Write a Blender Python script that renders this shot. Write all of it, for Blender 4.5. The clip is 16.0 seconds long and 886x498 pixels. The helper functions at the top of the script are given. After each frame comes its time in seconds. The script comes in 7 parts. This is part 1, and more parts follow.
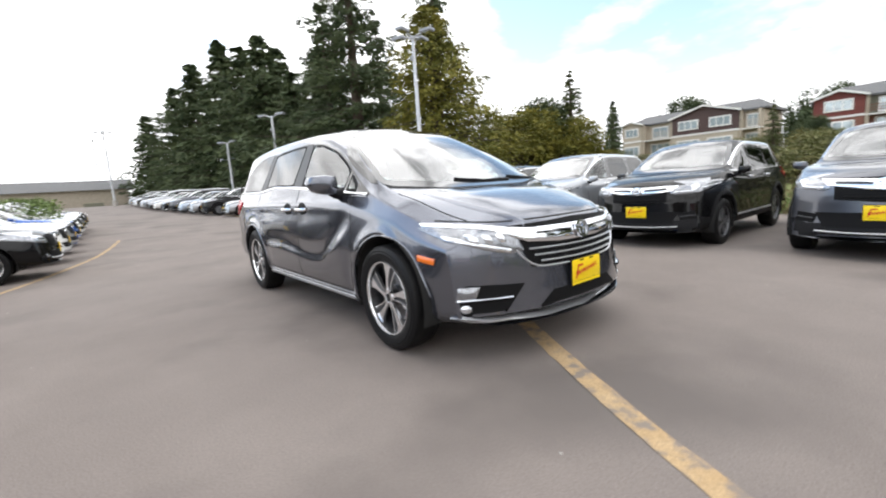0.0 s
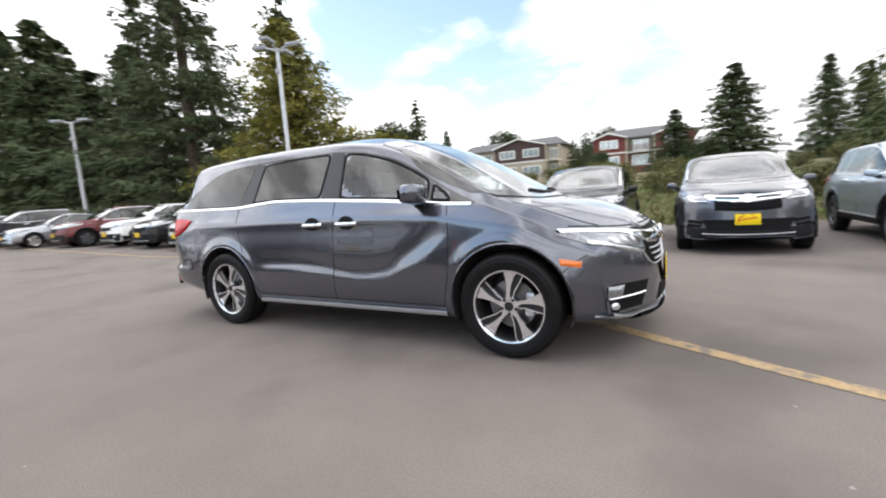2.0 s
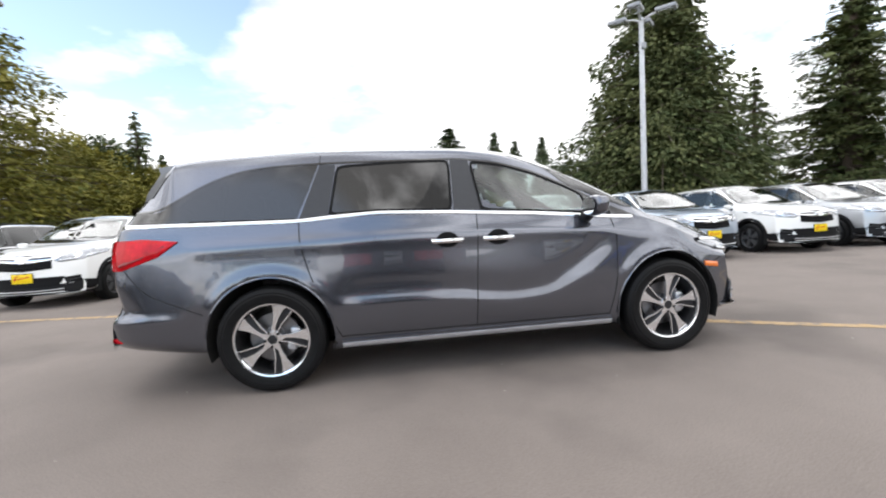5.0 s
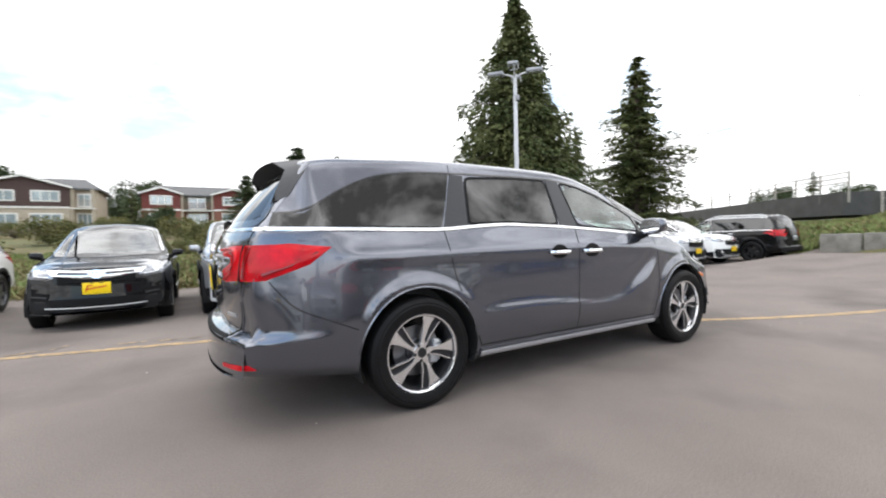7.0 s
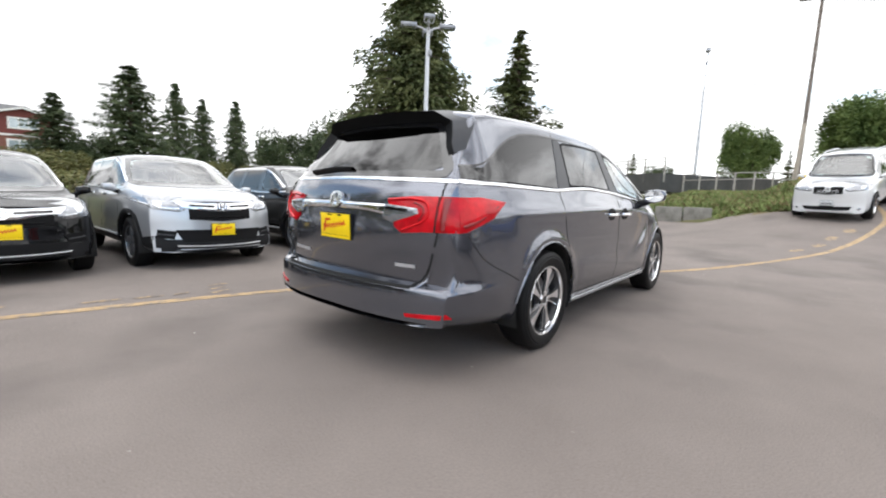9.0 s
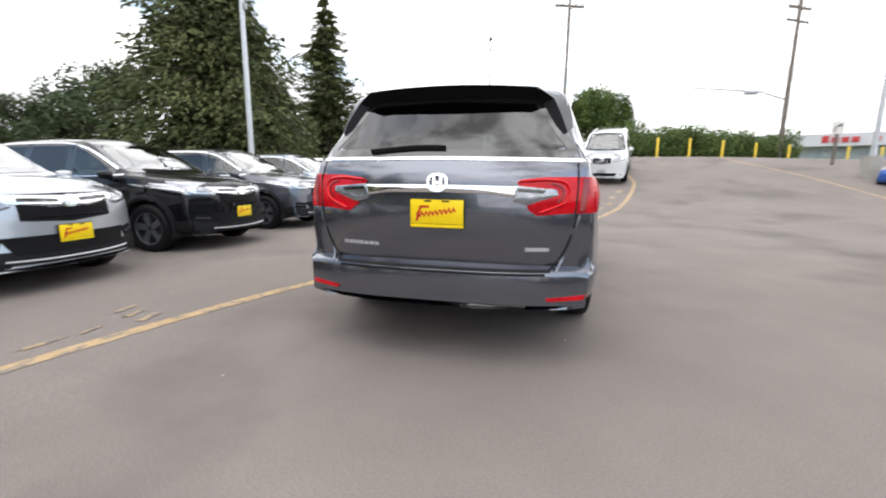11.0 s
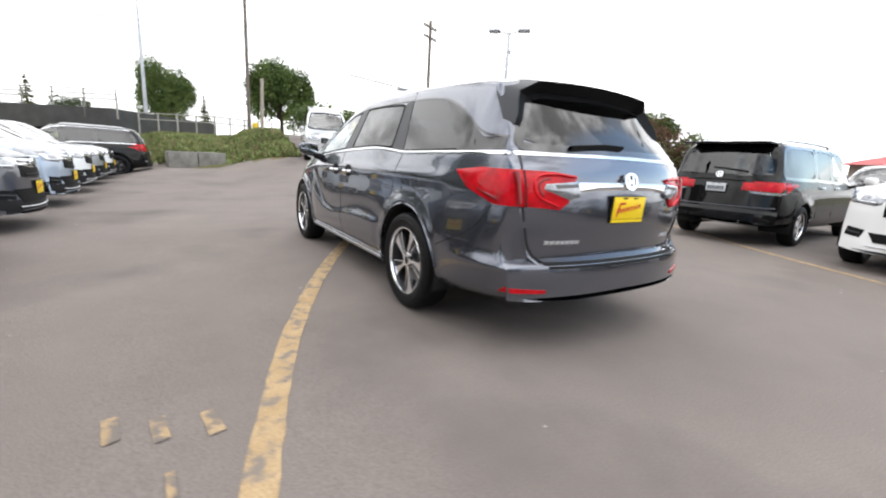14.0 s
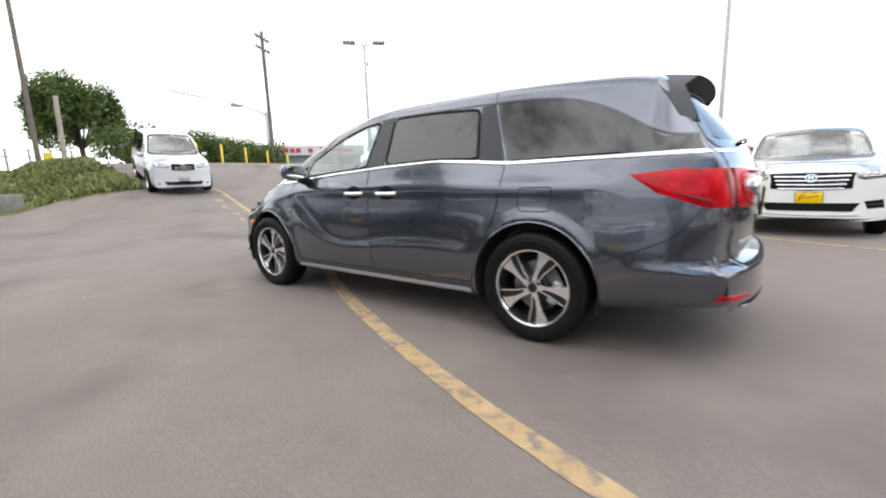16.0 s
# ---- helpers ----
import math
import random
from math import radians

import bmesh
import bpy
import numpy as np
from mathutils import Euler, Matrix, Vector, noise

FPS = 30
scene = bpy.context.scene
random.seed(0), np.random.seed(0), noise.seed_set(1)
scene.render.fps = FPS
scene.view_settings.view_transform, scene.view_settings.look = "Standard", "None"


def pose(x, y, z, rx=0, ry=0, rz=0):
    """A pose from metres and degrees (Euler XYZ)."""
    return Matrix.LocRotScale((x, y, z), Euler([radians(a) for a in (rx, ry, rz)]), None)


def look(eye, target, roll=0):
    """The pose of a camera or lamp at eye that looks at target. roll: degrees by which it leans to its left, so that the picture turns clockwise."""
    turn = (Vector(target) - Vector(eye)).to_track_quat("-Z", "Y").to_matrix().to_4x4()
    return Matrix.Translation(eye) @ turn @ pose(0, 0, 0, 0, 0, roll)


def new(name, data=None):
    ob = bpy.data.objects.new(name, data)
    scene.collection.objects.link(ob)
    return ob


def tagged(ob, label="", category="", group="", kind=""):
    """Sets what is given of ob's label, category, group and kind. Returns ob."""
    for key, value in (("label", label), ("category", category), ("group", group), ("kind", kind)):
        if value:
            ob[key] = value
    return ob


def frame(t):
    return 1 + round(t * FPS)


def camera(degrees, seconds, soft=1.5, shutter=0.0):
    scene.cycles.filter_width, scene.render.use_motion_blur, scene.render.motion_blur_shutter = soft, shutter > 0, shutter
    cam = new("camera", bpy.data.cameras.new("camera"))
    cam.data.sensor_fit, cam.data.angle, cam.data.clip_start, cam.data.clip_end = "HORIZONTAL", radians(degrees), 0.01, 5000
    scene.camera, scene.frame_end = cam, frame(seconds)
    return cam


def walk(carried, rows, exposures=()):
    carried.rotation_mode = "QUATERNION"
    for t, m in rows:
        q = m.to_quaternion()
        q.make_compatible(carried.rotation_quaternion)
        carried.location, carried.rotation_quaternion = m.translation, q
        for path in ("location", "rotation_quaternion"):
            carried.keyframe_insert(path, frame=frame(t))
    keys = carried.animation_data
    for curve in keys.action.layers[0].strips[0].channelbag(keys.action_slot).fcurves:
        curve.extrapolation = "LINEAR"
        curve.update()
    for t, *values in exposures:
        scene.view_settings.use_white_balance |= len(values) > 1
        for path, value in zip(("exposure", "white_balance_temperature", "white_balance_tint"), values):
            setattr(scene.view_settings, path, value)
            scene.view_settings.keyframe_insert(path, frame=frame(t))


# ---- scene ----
cam = camera(92.5, 16.0, soft=2.0, shutter=0.5)
PATH = [
    (0, (3.985, -2.423, 1.104), (2.438, -1.189, 0.813), -4.0),
    (0.5, (3.73, -2.819, 1.102), (2.307, -1.447, 0.797), -4.9),
    (1, (3.36, -3.124, 1.117), (2.062, -1.628, 0.841), -3.7),
    (1.5, (2.958, -3.42, 1.128), (1.826, -1.786, 0.909), -4.2),
    (2, (2.504, -3.634, 1.14), (1.541, -1.898, 0.9), -4.1),
    (2.5, (2.019, -3.859, 1.174), (1.366, -1.983, 0.936), -4.8),
    (3, (1.495, -3.927, 1.173), (0.945, -2.019, 0.928), -4.3),
    (3.5, (0.958, -3.992, 1.148), (0.66, -2.022, 0.97), -3.4),
    (4, (0.427, -4.022, 1.117), (0.277, -2.033, 0.968), -3.4),
    (4.2, (0.209, -4.036, 1.155), (0.144, -2.042, 1.012), -2.8),
    (6.3, (-2.095, -3.671, 1.123), (-1.374, -1.808, 1.015), -3.0),
    (6.5, (-2.288, -3.591, 1.131), (-1.502, -1.754, 1.052), -1.9),
    (7, (-2.78, -3.418, 1.122), (-1.761, -1.697, 1.069), -1.4),
    (7.5, (-3.228, -3.2, 1.093), (-2.052, -1.598, 0.87), -0.7),
    (8, (-3.649, -2.974, 1.106), (-2.266, -1.543, 0.903), 0.1),
    (8.2, (-3.808, -2.866, 1.12), (-2.413, -1.455, 0.871), 1.3),
    (10.3, (-5.003, -1.271, 1.125), (-3.171, -0.532, 0.811), 0.5),
    (10.5, (-5.061, -1.094, 1.142), (-3.196, -0.475, 0.77), 1.1),
    (11, (-5.032, -0.567, 1.118), (-3.111, -0.138, 0.766), 0.6),
    (11.5, (-5.071, -0.047, 1.108), (-3.102, 0.039, 0.767), 0.2),
    (12, (-5.007, 0.454, 1.107), (-3.049, 0.233, 0.762), -0.5),
    (12.5, (-4.902, 0.983, 1.108), (-2.98, 0.53, 0.792), 1.7),
    (13, (-4.772, 1.494, 1.107), (-2.959, 0.732, 0.743), 3.4),
    (13.5, (-4.552, 1.976, 1.109), (-2.824, 1.029, 0.766), 4.0),
    (14, (-4.314, 2.426, 1.132), (-2.664, 1.371, 0.724), 3.1),
    (14.5, (-3.952, 2.778, 1.13), (-2.376, 1.605, 0.753), -0.1),
    (15, (-3.588, 3.103, 1.133), (-2.218, 1.683, 0.802), -0.1),
    (15.5, (-3.151, 3.356, 1.086), (-1.933, 1.815, 0.712), -0.7),
    (16, (-2.652, 3.45, 1.118), (-1.47, 1.874, 0.773), -1.9),
]
walk(cam, [(t, look(eye, target, roll)) for t, eye, target, roll in PATH], exposures=[(0, 0.35), (1, 0.32), (2.5, 0.29), (4.2, 0.33), (6.5, 0.36), (8, 0.31), (10.5, 0.38), (16, 0.35)])

# ---- light ----
world = bpy.data.worlds.new("sky")
scene.world = world
world.use_nodes = True
wn, wl = world.node_tree.nodes, world.node_tree.links
wn.clear()
w_out = wn.new("ShaderNodeOutputWorld")
w_bg = wn.new("ShaderNodeBackground")
w_sky = wn.new("ShaderNodeTexSky")
w_sky.sky_type = 'NISHITA'
w_sky.sun_disc = False
SUN_EL, SUN_AZ = radians(62), radians(205)
w_sky.sun_elevation = SUN_EL
w_sky.sun_rotation = radians(90) - SUN_AZ
w_sky.air_density, w_sky.dust_density, w_sky.ozone_density = 1.0, 0.6, 1.4
w_co = wn.new("ShaderNodeTexCoord")
w_sep = wn.new("ShaderNodeSeparateXYZ")
wl.new(w_co.outputs["Generated"], w_sep.inputs[0])


def w_math(op, a, b=None):
    n = wn.new("ShaderNodeMath")
    n.operation = op
    for k, v in enumerate((a, b)):
        if v is None:
            continue
        if isinstance(v, (int, float)):
            n.inputs[k].default_value = v
        else:
            wl.new(v, n.inputs[k])
    return n.outputs[0]


w_den = w_math('ADD', w_math('MAXIMUM', w_sep.outputs[2], 0.0), 0.22)
w_cx = w_math('DIVIDE', w_sep.outputs[0], w_den)
w_cy = w_math('DIVIDE', w_sep.outputs[1], w_den)
w_cmb = wn.new("ShaderNodeCombineXYZ")
wl.new(w_cx, w_cmb.inputs[0])
wl.new(w_cy, w_cmb.inputs[1])
w_n = wn.new("ShaderNodeTexNoise")
w_n.inputs["Scale"].default_value = 0.85
w_n.inputs["Detail"].default_value = 7
w_n.inputs["Roughness"].default_value = 0.55
w_map = wn.new("ShaderNodeMapping")
w_map.inputs["Location"].default_value = (3.1, 1.7, 0)
wl.new(w_cmb.outputs[0], w_map.inputs[0])
wl.new(w_map.outputs[0], w_n.inputs["Vector"])
w_rmp = wn.new("ShaderNodeValToRGB")
w_rmp.color_ramp.elements[0].position, w_rmp.color_ramp.elements[1].position = 0.44, 0.56


def w_bias(az, el, inner, outer, depth):
    """Bias round one direction: negative opens a break in the overcast, positive brightens cloud."""
    az, el = radians(az), radians(el)
    d = wn.new("ShaderNodeVectorMath")
    d.operation = 'DOT_PRODUCT'
    wl.new(w_co.outputs["Generated"], d.inputs[0])
    d.inputs[1].default_value = (math.cos(az) * math.cos(el), math.sin(az) * math.cos(el), math.sin(el))
    r = wn.new("ShaderNodeMapRange")
    r.interpolation_type = 'SMOOTHSTEP'
    r.inputs[1].default_value, r.inputs[2].default_value = math.cos(radians(outer)), math.cos(radians(inner))
    r.inputs[3].default_value, r.inputs[4].default_value = 0.0, depth
    wl.new(d.outputs["Value"], r.inputs[0])
    return r.outputs[0]


w_breaks = w_math('ADD', w_bias(121, 20, 5, 19.5, -0.205), w_bias(-116, 24, 12, 34, -0.27))
w_south = w_math('ADD', w_breaks, 0.12)
w_haze = w_math('MULTIPLY', w_math('MAXIMUM', w_math('SUBTRACT', 0.22, w_sep.outputs[2]), 0.0), 0.9)
wl.new(w_math('ADD', w_math('ADD', w_n.outputs["Fac"], w_haze), w_south), w_rmp.inputs[0])
w_n2 = wn.new("ShaderNodeTexNoise")
w_n2.inputs["Scale"].default_value = 2.6
w_n2.inputs["Detail"].default_value = 5
w_n2.inputs["Roughness"].default_value = 0.6
wl.new(w_cmb.outputs[0], w_n2.inputs["Vector"])
w_grey = wn.new("ShaderNodeMapRange")
w_grey.inputs[1].default_value, w_grey.inputs[2].default_value = 0.43, 0.59
w_grey.inputs[3].default_value, w_grey.inputs[4].default_value = 0.42, 2.15
# Two bright cloud banks added out of view, to brighten reflections on the cars.
wl.new(w_math('ADD', w_n2.outputs["Fac"], w_math('ADD', w_bias(150, 48, 10, 42, 0.11), w_bias(48, 46, 12, 42, 0.12))), w_grey.inputs[0])
w_cl = wn.new("ShaderNodeMix")
w_cl.data_type = 'RGBA'
w_cl.blend_type = 'MULTIPLY'
w_cl.inputs[0].default_value = 1.0
w_cl.inputs[6].default_value = (1.0, 1.005, 1.02, 1)
w_mild = w_math('ADD', 0.86, w_math('MULTIPLY', w_grey.outputs[0], 0.42))
w_deep = wn.new("ShaderNodeMapRange")
w_deep.interpolation_type = 'SMOOTHSTEP'
w_deep.inputs[1].default_value, w_deep.inputs[2].default_value = 0.36, 0.62
wl.new(w_sep.outputs[2], w_deep.inputs[0])
w_tone = w_math('ADD', w_mild, w_math('MULTIPLY', w_deep.outputs[0], w_math('SUBTRACT', w_grey.outputs[0], w_mild)))
wl.new(w_tone, w_cl.inputs[7])
w_sk = wn.new("ShaderNodeMix")
w_sk.data_type = 'RGBA'
w_sk.blend_type = 'MULTIPLY'
w_sk.inputs[0].default_value = 1.0
w_sk.inputs[7].default_value = (0.30, 0.272, 0.228, 1)
wl.new(w_sky.outputs[0], w_sk.inputs[6])
w_mix = wn.new("ShaderNodeMix")
w_mix.data_type = 'RGBA'
wl.new(w_rmp.outputs[0], w_mix.inputs[0])
wl.new(w_sk.outputs[2], w_mix.inputs[6])
wl.new(w_cl.outputs[2], w_mix.inputs[7])
wl.new(w_mix.outputs[2], w_bg.inputs[0])
w_glow = w_math('ADD', 1.15, w_math('MULTIPLY', w_math('ADD', w_sep.outputs[1], w_math('MULTIPLY', w_sep.outputs[0], 0.3)), -0.22))
wl.new(w_glow, w_bg.inputs[1])
wl.new(w_bg.outputs[0], w_out.inputs[0])

sun_data = bpy.data.lights.new("sun", 'SUN')
sun_data.energy = 0.5
sun_data.angle = radians(80)
sun_data.color = (1.0, 0.97, 0.93)
sun = new("sun", sun_data)
sun_dir = Vector((math.cos(SUN_AZ) * math.cos(SUN_EL), math.sin(SUN_AZ) * math.cos(SUN_EL), math.sin(SUN_EL)))
sun.matrix_world = look(sun_dir * 80, (0, 0, 0))


# ---- materials ----
def mat(name, base, rough=0.5, metal=0.0, coat=0.0, var=0.0, scale=8.0, bump=0.0, bscale=60.0, spec=0.5, rvar=0.0, trans=0.0, emit=0.0, coat_rough=0.03, coat_ior=1.5):
    m = bpy.data.materials.new(name)
    m.use_nodes = True
    nt = m.node_tree
    p = nt.nodes["Principled BSDF"]
    p.inputs["Base Color"].default_value = (*base, 1)
    p.inputs["Roughness"].default_value = rough
    p.inputs["Metallic"].default_value = metal
    p.inputs["Coat Weight"].default_value = coat
    p.inputs["Coat Roughness"].default_value = coat_rough
    p.inputs["Specular IOR Level"].default_value = spec
    p.inputs["Coat IOR"].default_value = coat_ior
    p.inputs["Transmission Weight"].default_value = trans
    if emit:
        p.inputs["Emission Color"].default_value = (*base, 1)
        p.inputs["Emission Strength"].default_value = emit
    if var or rvar or bump:
        tc = nt.nodes.new("ShaderNodeTexCoord")
    if var or rvar:
        n = nt.nodes.new("ShaderNodeTexNoise")
        n.inputs["Scale"].default_value = scale
        n.inputs["Detail"].default_value = 6
        n.inputs["Roughness"].default_value = 0.62
        nt.links.new(tc.outputs["Object"], n.inputs["Vector"])
        if var:
            mr = nt.nodes.new("ShaderNodeMapRange")
            mr.inputs[1].default_value, mr.inputs[2].default_value = 0.25, 0.75
            mr.inputs[3].default_value, mr.inputs[4].default_value = 1 - var, 1 + var
            nt.links.new(n.outputs["Fac"], mr.inputs[0])
            mx = nt.nodes.new("ShaderNodeMix")
            mx.data_type = 'RGBA'
            mx.blend_type = 'MULTIPLY'
            mx.inputs[0].default_value = 1
            mx.inputs[6].default_value = (*base, 1)
            nt.links.new(mr.outputs[0], mx.inputs[7])
            nt.links.new(mx.outputs[2], p.inputs["Base Color"])
        if rvar:
            mr2 = nt.nodes.new("ShaderNodeMapRange")
            mr2.inputs[3].default_value, mr2.inputs[4].default_value = max(0, rough - rvar), rough + rvar
            nt.links.new(n.outputs["Fac"], mr2.inputs[0])
            nt.links.new(mr2.outputs[0], p.inputs["Roughness"])
    if bump:
        n3 = nt.nodes.new("ShaderNodeTexNoise")
        n3.inputs["Scale"].default_value = bscale
        n3.inputs["Detail"].default_value = 4
        nt.links.new(tc.outputs["Object"], n3.inputs["Vector"])
        bp = nt.nodes.new("ShaderNodeBump")
        bp.inputs["Strength"].default_value = bump
        bp.inputs["Distance"].default_value = 0.01
        nt.links.new(n3.outputs["Fac"], bp.inputs["Height"])
        nt.links.new(bp.outputs[0], p.inputs["Normal"])
    return m


def glass(name, tint, gloss=1.0, f0=0.065, rise=4.5):
    """Thin pane: tinted see-through with a gloss that grows towards grazing angles."""
    m = bpy.data.materials.new(name)
    m.use_nodes = True
    nt = m.node_tree
    nt.nodes.clear()
    o = nt.nodes.new("ShaderNodeOutputMaterial")
    t = nt.nodes.new("ShaderNodeBsdfTransparent")
    t.inputs[0].default_value = (*tint, 1)
    g = nt.nodes.new("ShaderNodeBsdfGlossy")
    g.inputs[0].default_value = (gloss, gloss, gloss, 1)
    g.inputs["Roughness"].default_value = 0.015
    f = nt.nodes.new("ShaderNodeLayerWeight")
    f.inputs[0].default_value = 0.5
    pw = nt.nodes.new("ShaderNodeMath")
    pw.operation = 'POWER'
    pw.inputs[1].default_value = rise
    ma = nt.nodes.new("ShaderNodeMath")
    ma.operation = 'MULTIPLY_ADD'
    ma.inputs[1].default_value, ma.inputs[2].default_value = 1 - f0, f0
    nt.links.new(f.outputs["Facing"], pw.inputs[0])
    nt.links.new(pw.outputs[0], ma.inputs[0])
    x = nt.nodes.new("ShaderNodeMixShader")
    nt.links.new(ma.outputs[0], x.inputs[0])
    nt.links.new(t.outputs[0], x.inputs[1])
    nt.links.new(g.outputs[0], x.inputs[2])
    nt.links.new(x.outputs[0], o.inputs[0])
    return m


def paint(name, base, metal=0.55, rough=0.38, ior=1.5):
    return mat(name, base, rough, metal, coat=1.0, var=0.04, scale=700, spec=0.1, coat_ior=ior, coat_rough=0.02)


M_GREY = paint("paint_steel_grey", (0.121, 0.129, 0.155), 0.86, 0.21, 1.6)
M_SUVGREY = paint("paint_grey", (0.085, 0.089, 0.104), 0.8, 0.28)
M_BLACK = mat("paint_black", (0.004, 0.004, 0.0045), 0.5, coat=0.75, var=0.04, scale=700, spec=0.02, coat_ior=1.42, coat_rough=0.015)
M_SILVER = paint("paint_silver", (0.40, 0.415, 0.44), 0.75)
M_SILBLUE = paint("paint_silver_blue", (0.36, 0.42, 0.50), 0.7)
M_WHITE = paint("paint_white", (0.78, 0.78, 0.77), 0.0, 0.4)
M_PEARL = paint("paint_pearl", (0.66, 0.67, 0.68), 0.35, 0.4)
M_BLUE = paint("paint_blue", (0.02, 0.10, 0.40), 0.4)
M_RED = paint("paint_maroon", (0.12, 0.012, 0.014), 0.4)
M_CHROME = mat("chrome", (0.82, 0.83, 0.85), 0.08, 1.0, rvar=0.03, scale=40)
M_SATIN = mat("satin_silver", (0.62, 0.63, 0.65), 0.3, 0.6, rvar=0.05, scale=30)
M_RIM = mat("machined_alloy", (0.92, 0.93, 0.95), 0.20, 0.95, rvar=0.06, scale=30)
M_RIMGREY = mat("grey_alloy", (0.022, 0.023, 0.026), 0.4, 0.4)
M_RIMMID = mat("mid_grey_alloy", (0.16, 0.165, 0.175), 0.35, 0.7, rvar=0.06, scale=30)
M_RIMDARK = mat("dark_alloy", (0.018, 0.018, 0.02), 0.4, 0.3, coat=0.15)
M_STEEL = mat("brake_steel", (0.22, 0.22, 0.23), 0.38, 1.0, var=0.15, scale=30)
M_TYRE = mat("tyre_rubber", (0.008, 0.008, 0.0085), 0.5, spec=0.15, var=0.25, scale=20, bump=0.15, bscale=120)
M_PLASTIC = mat("black_plastic", (0.012, 0.012, 0.013), 0.5, spec=0.12, var=0.15, scale=40, bump=0.08, bscale=300)
M_GLOSSBLK = mat("gloss_black", (0.006, 0.006, 0.007), 0.12, coat=1.0)
M_PILLAR = mat("pillar_trim", (0.042, 0.043, 0.047), 0.42, 0.15, coat=0.12, coat_ior=1.4, spec=0.25, var=0.06, scale=30)
# Black trim; also puts the shade inside flat-drawn recesses and openings into the colour.
M_RECESS = mat("black_with_recess_shade", (0.005, 0.005, 0.0055), 0.6, spec=0.12)
M_SEAM = mat("panel_gap", (0.004, 0.004, 0.004), 0.9)
M_UNDER = mat("underbody", (0.01, 0.01, 0.01), 0.85, var=0.3, scale=6)
M_REDLENS = mat("red_lens", (0.46, 0.003, 0.009), 0.2, coat=0.3, spec=0.15, var=0.5, scale=9)
M_REDBRIGHT = mat("bright_red_lens", (0.62, 0.006, 0.012), 0.2, coat=0.3, spec=0.2)
M_REDDARK = mat("deep_red_lens", (0.20, 0.002, 0.005), 0.2, coat=0.6, spec=0.3)
M_AMBER = mat("amber_lens", (0.75, 0.16, 0.01), 0.2, coat=1.0, var=0.06, scale=40)
M_CLEAR = mat("clear_lens", (0.62, 0.64, 0.67), 0.12, 0.75, coat=1.0, var=0.3, scale=18)
M_LAMPIN = mat("headlamp_inside", (0.27, 0.28, 0.30), 0.2, 0.75, coat=1.0, var=0.45, scale=22)
M_PLATE = mat("plate_yellow", (0.85, 0.60, 0.0), 0.45, var=0.05, scale=30)
M_PLATEINK = mat("plate_red_ink", (0.55, 0.03, 0.01), 0.5)
M_PLATEWHITE = mat("plate_white", (0.62, 0.64, 0.66), 0.45, var=0.08, scale=30)
M_SCREEN = glass("windscreen_glass", (0.66, 0.78, 0.74), f0=0.15, rise=3.1)
M_GLASS = glass("glass_clear_green", (0.78, 0.86, 0.83), f0=0.09)
M_GLASS2 = glass("glass_privacy", (0.03, 0.032, 0.036), f0=0.075)
M_GLASSREAR = glass("glass_privacy_rear", (0.05, 0.052, 0.055), f0=0.075)
M_SEAT = mat("seat_leather", (0.06, 0.06, 0.059), 0.55, var=0.2, scale=10, bump=0.1)
M_LINER = mat("cabin_lining", (0.05, 0.05, 0.05), 0.9, var=0.15, scale=6)
M_DASH = mat("dashboard", (0.03, 0.03, 0.032), 0.6, var=0.2, scale=12)


# ---- small mesh helpers ----
def mesh_of(name, verts, faces, material, smooth=True, sharp=40):
    me = bpy.data.meshes.new(name)
    me.from_pydata([tuple(v) for v in verts], [], [tuple(f) for f in faces])
    for m in (material if isinstance(material, (list, tuple)) else [material]):
        me.materials.append(m)
    if smooth:
        me.shade_smooth()
        me.set_sharp_from_angle(angle=radians(sharp))
    me.update()
    return me


def part(name, me, parent=None, label="", m=None):
    ob = new(name, me)
    if parent is not None:
        ob.parent = parent
    if m is not None:
        ob.matrix_basis = m
    return tagged(ob, label)


def thing(name, label, category, group="", m=None, kind=""):
    e = new(name)
    e.empty_display_size = 0.3
    if m is not None:
        e.matrix_basis = m
    return tagged(e, label, category, group, kind)


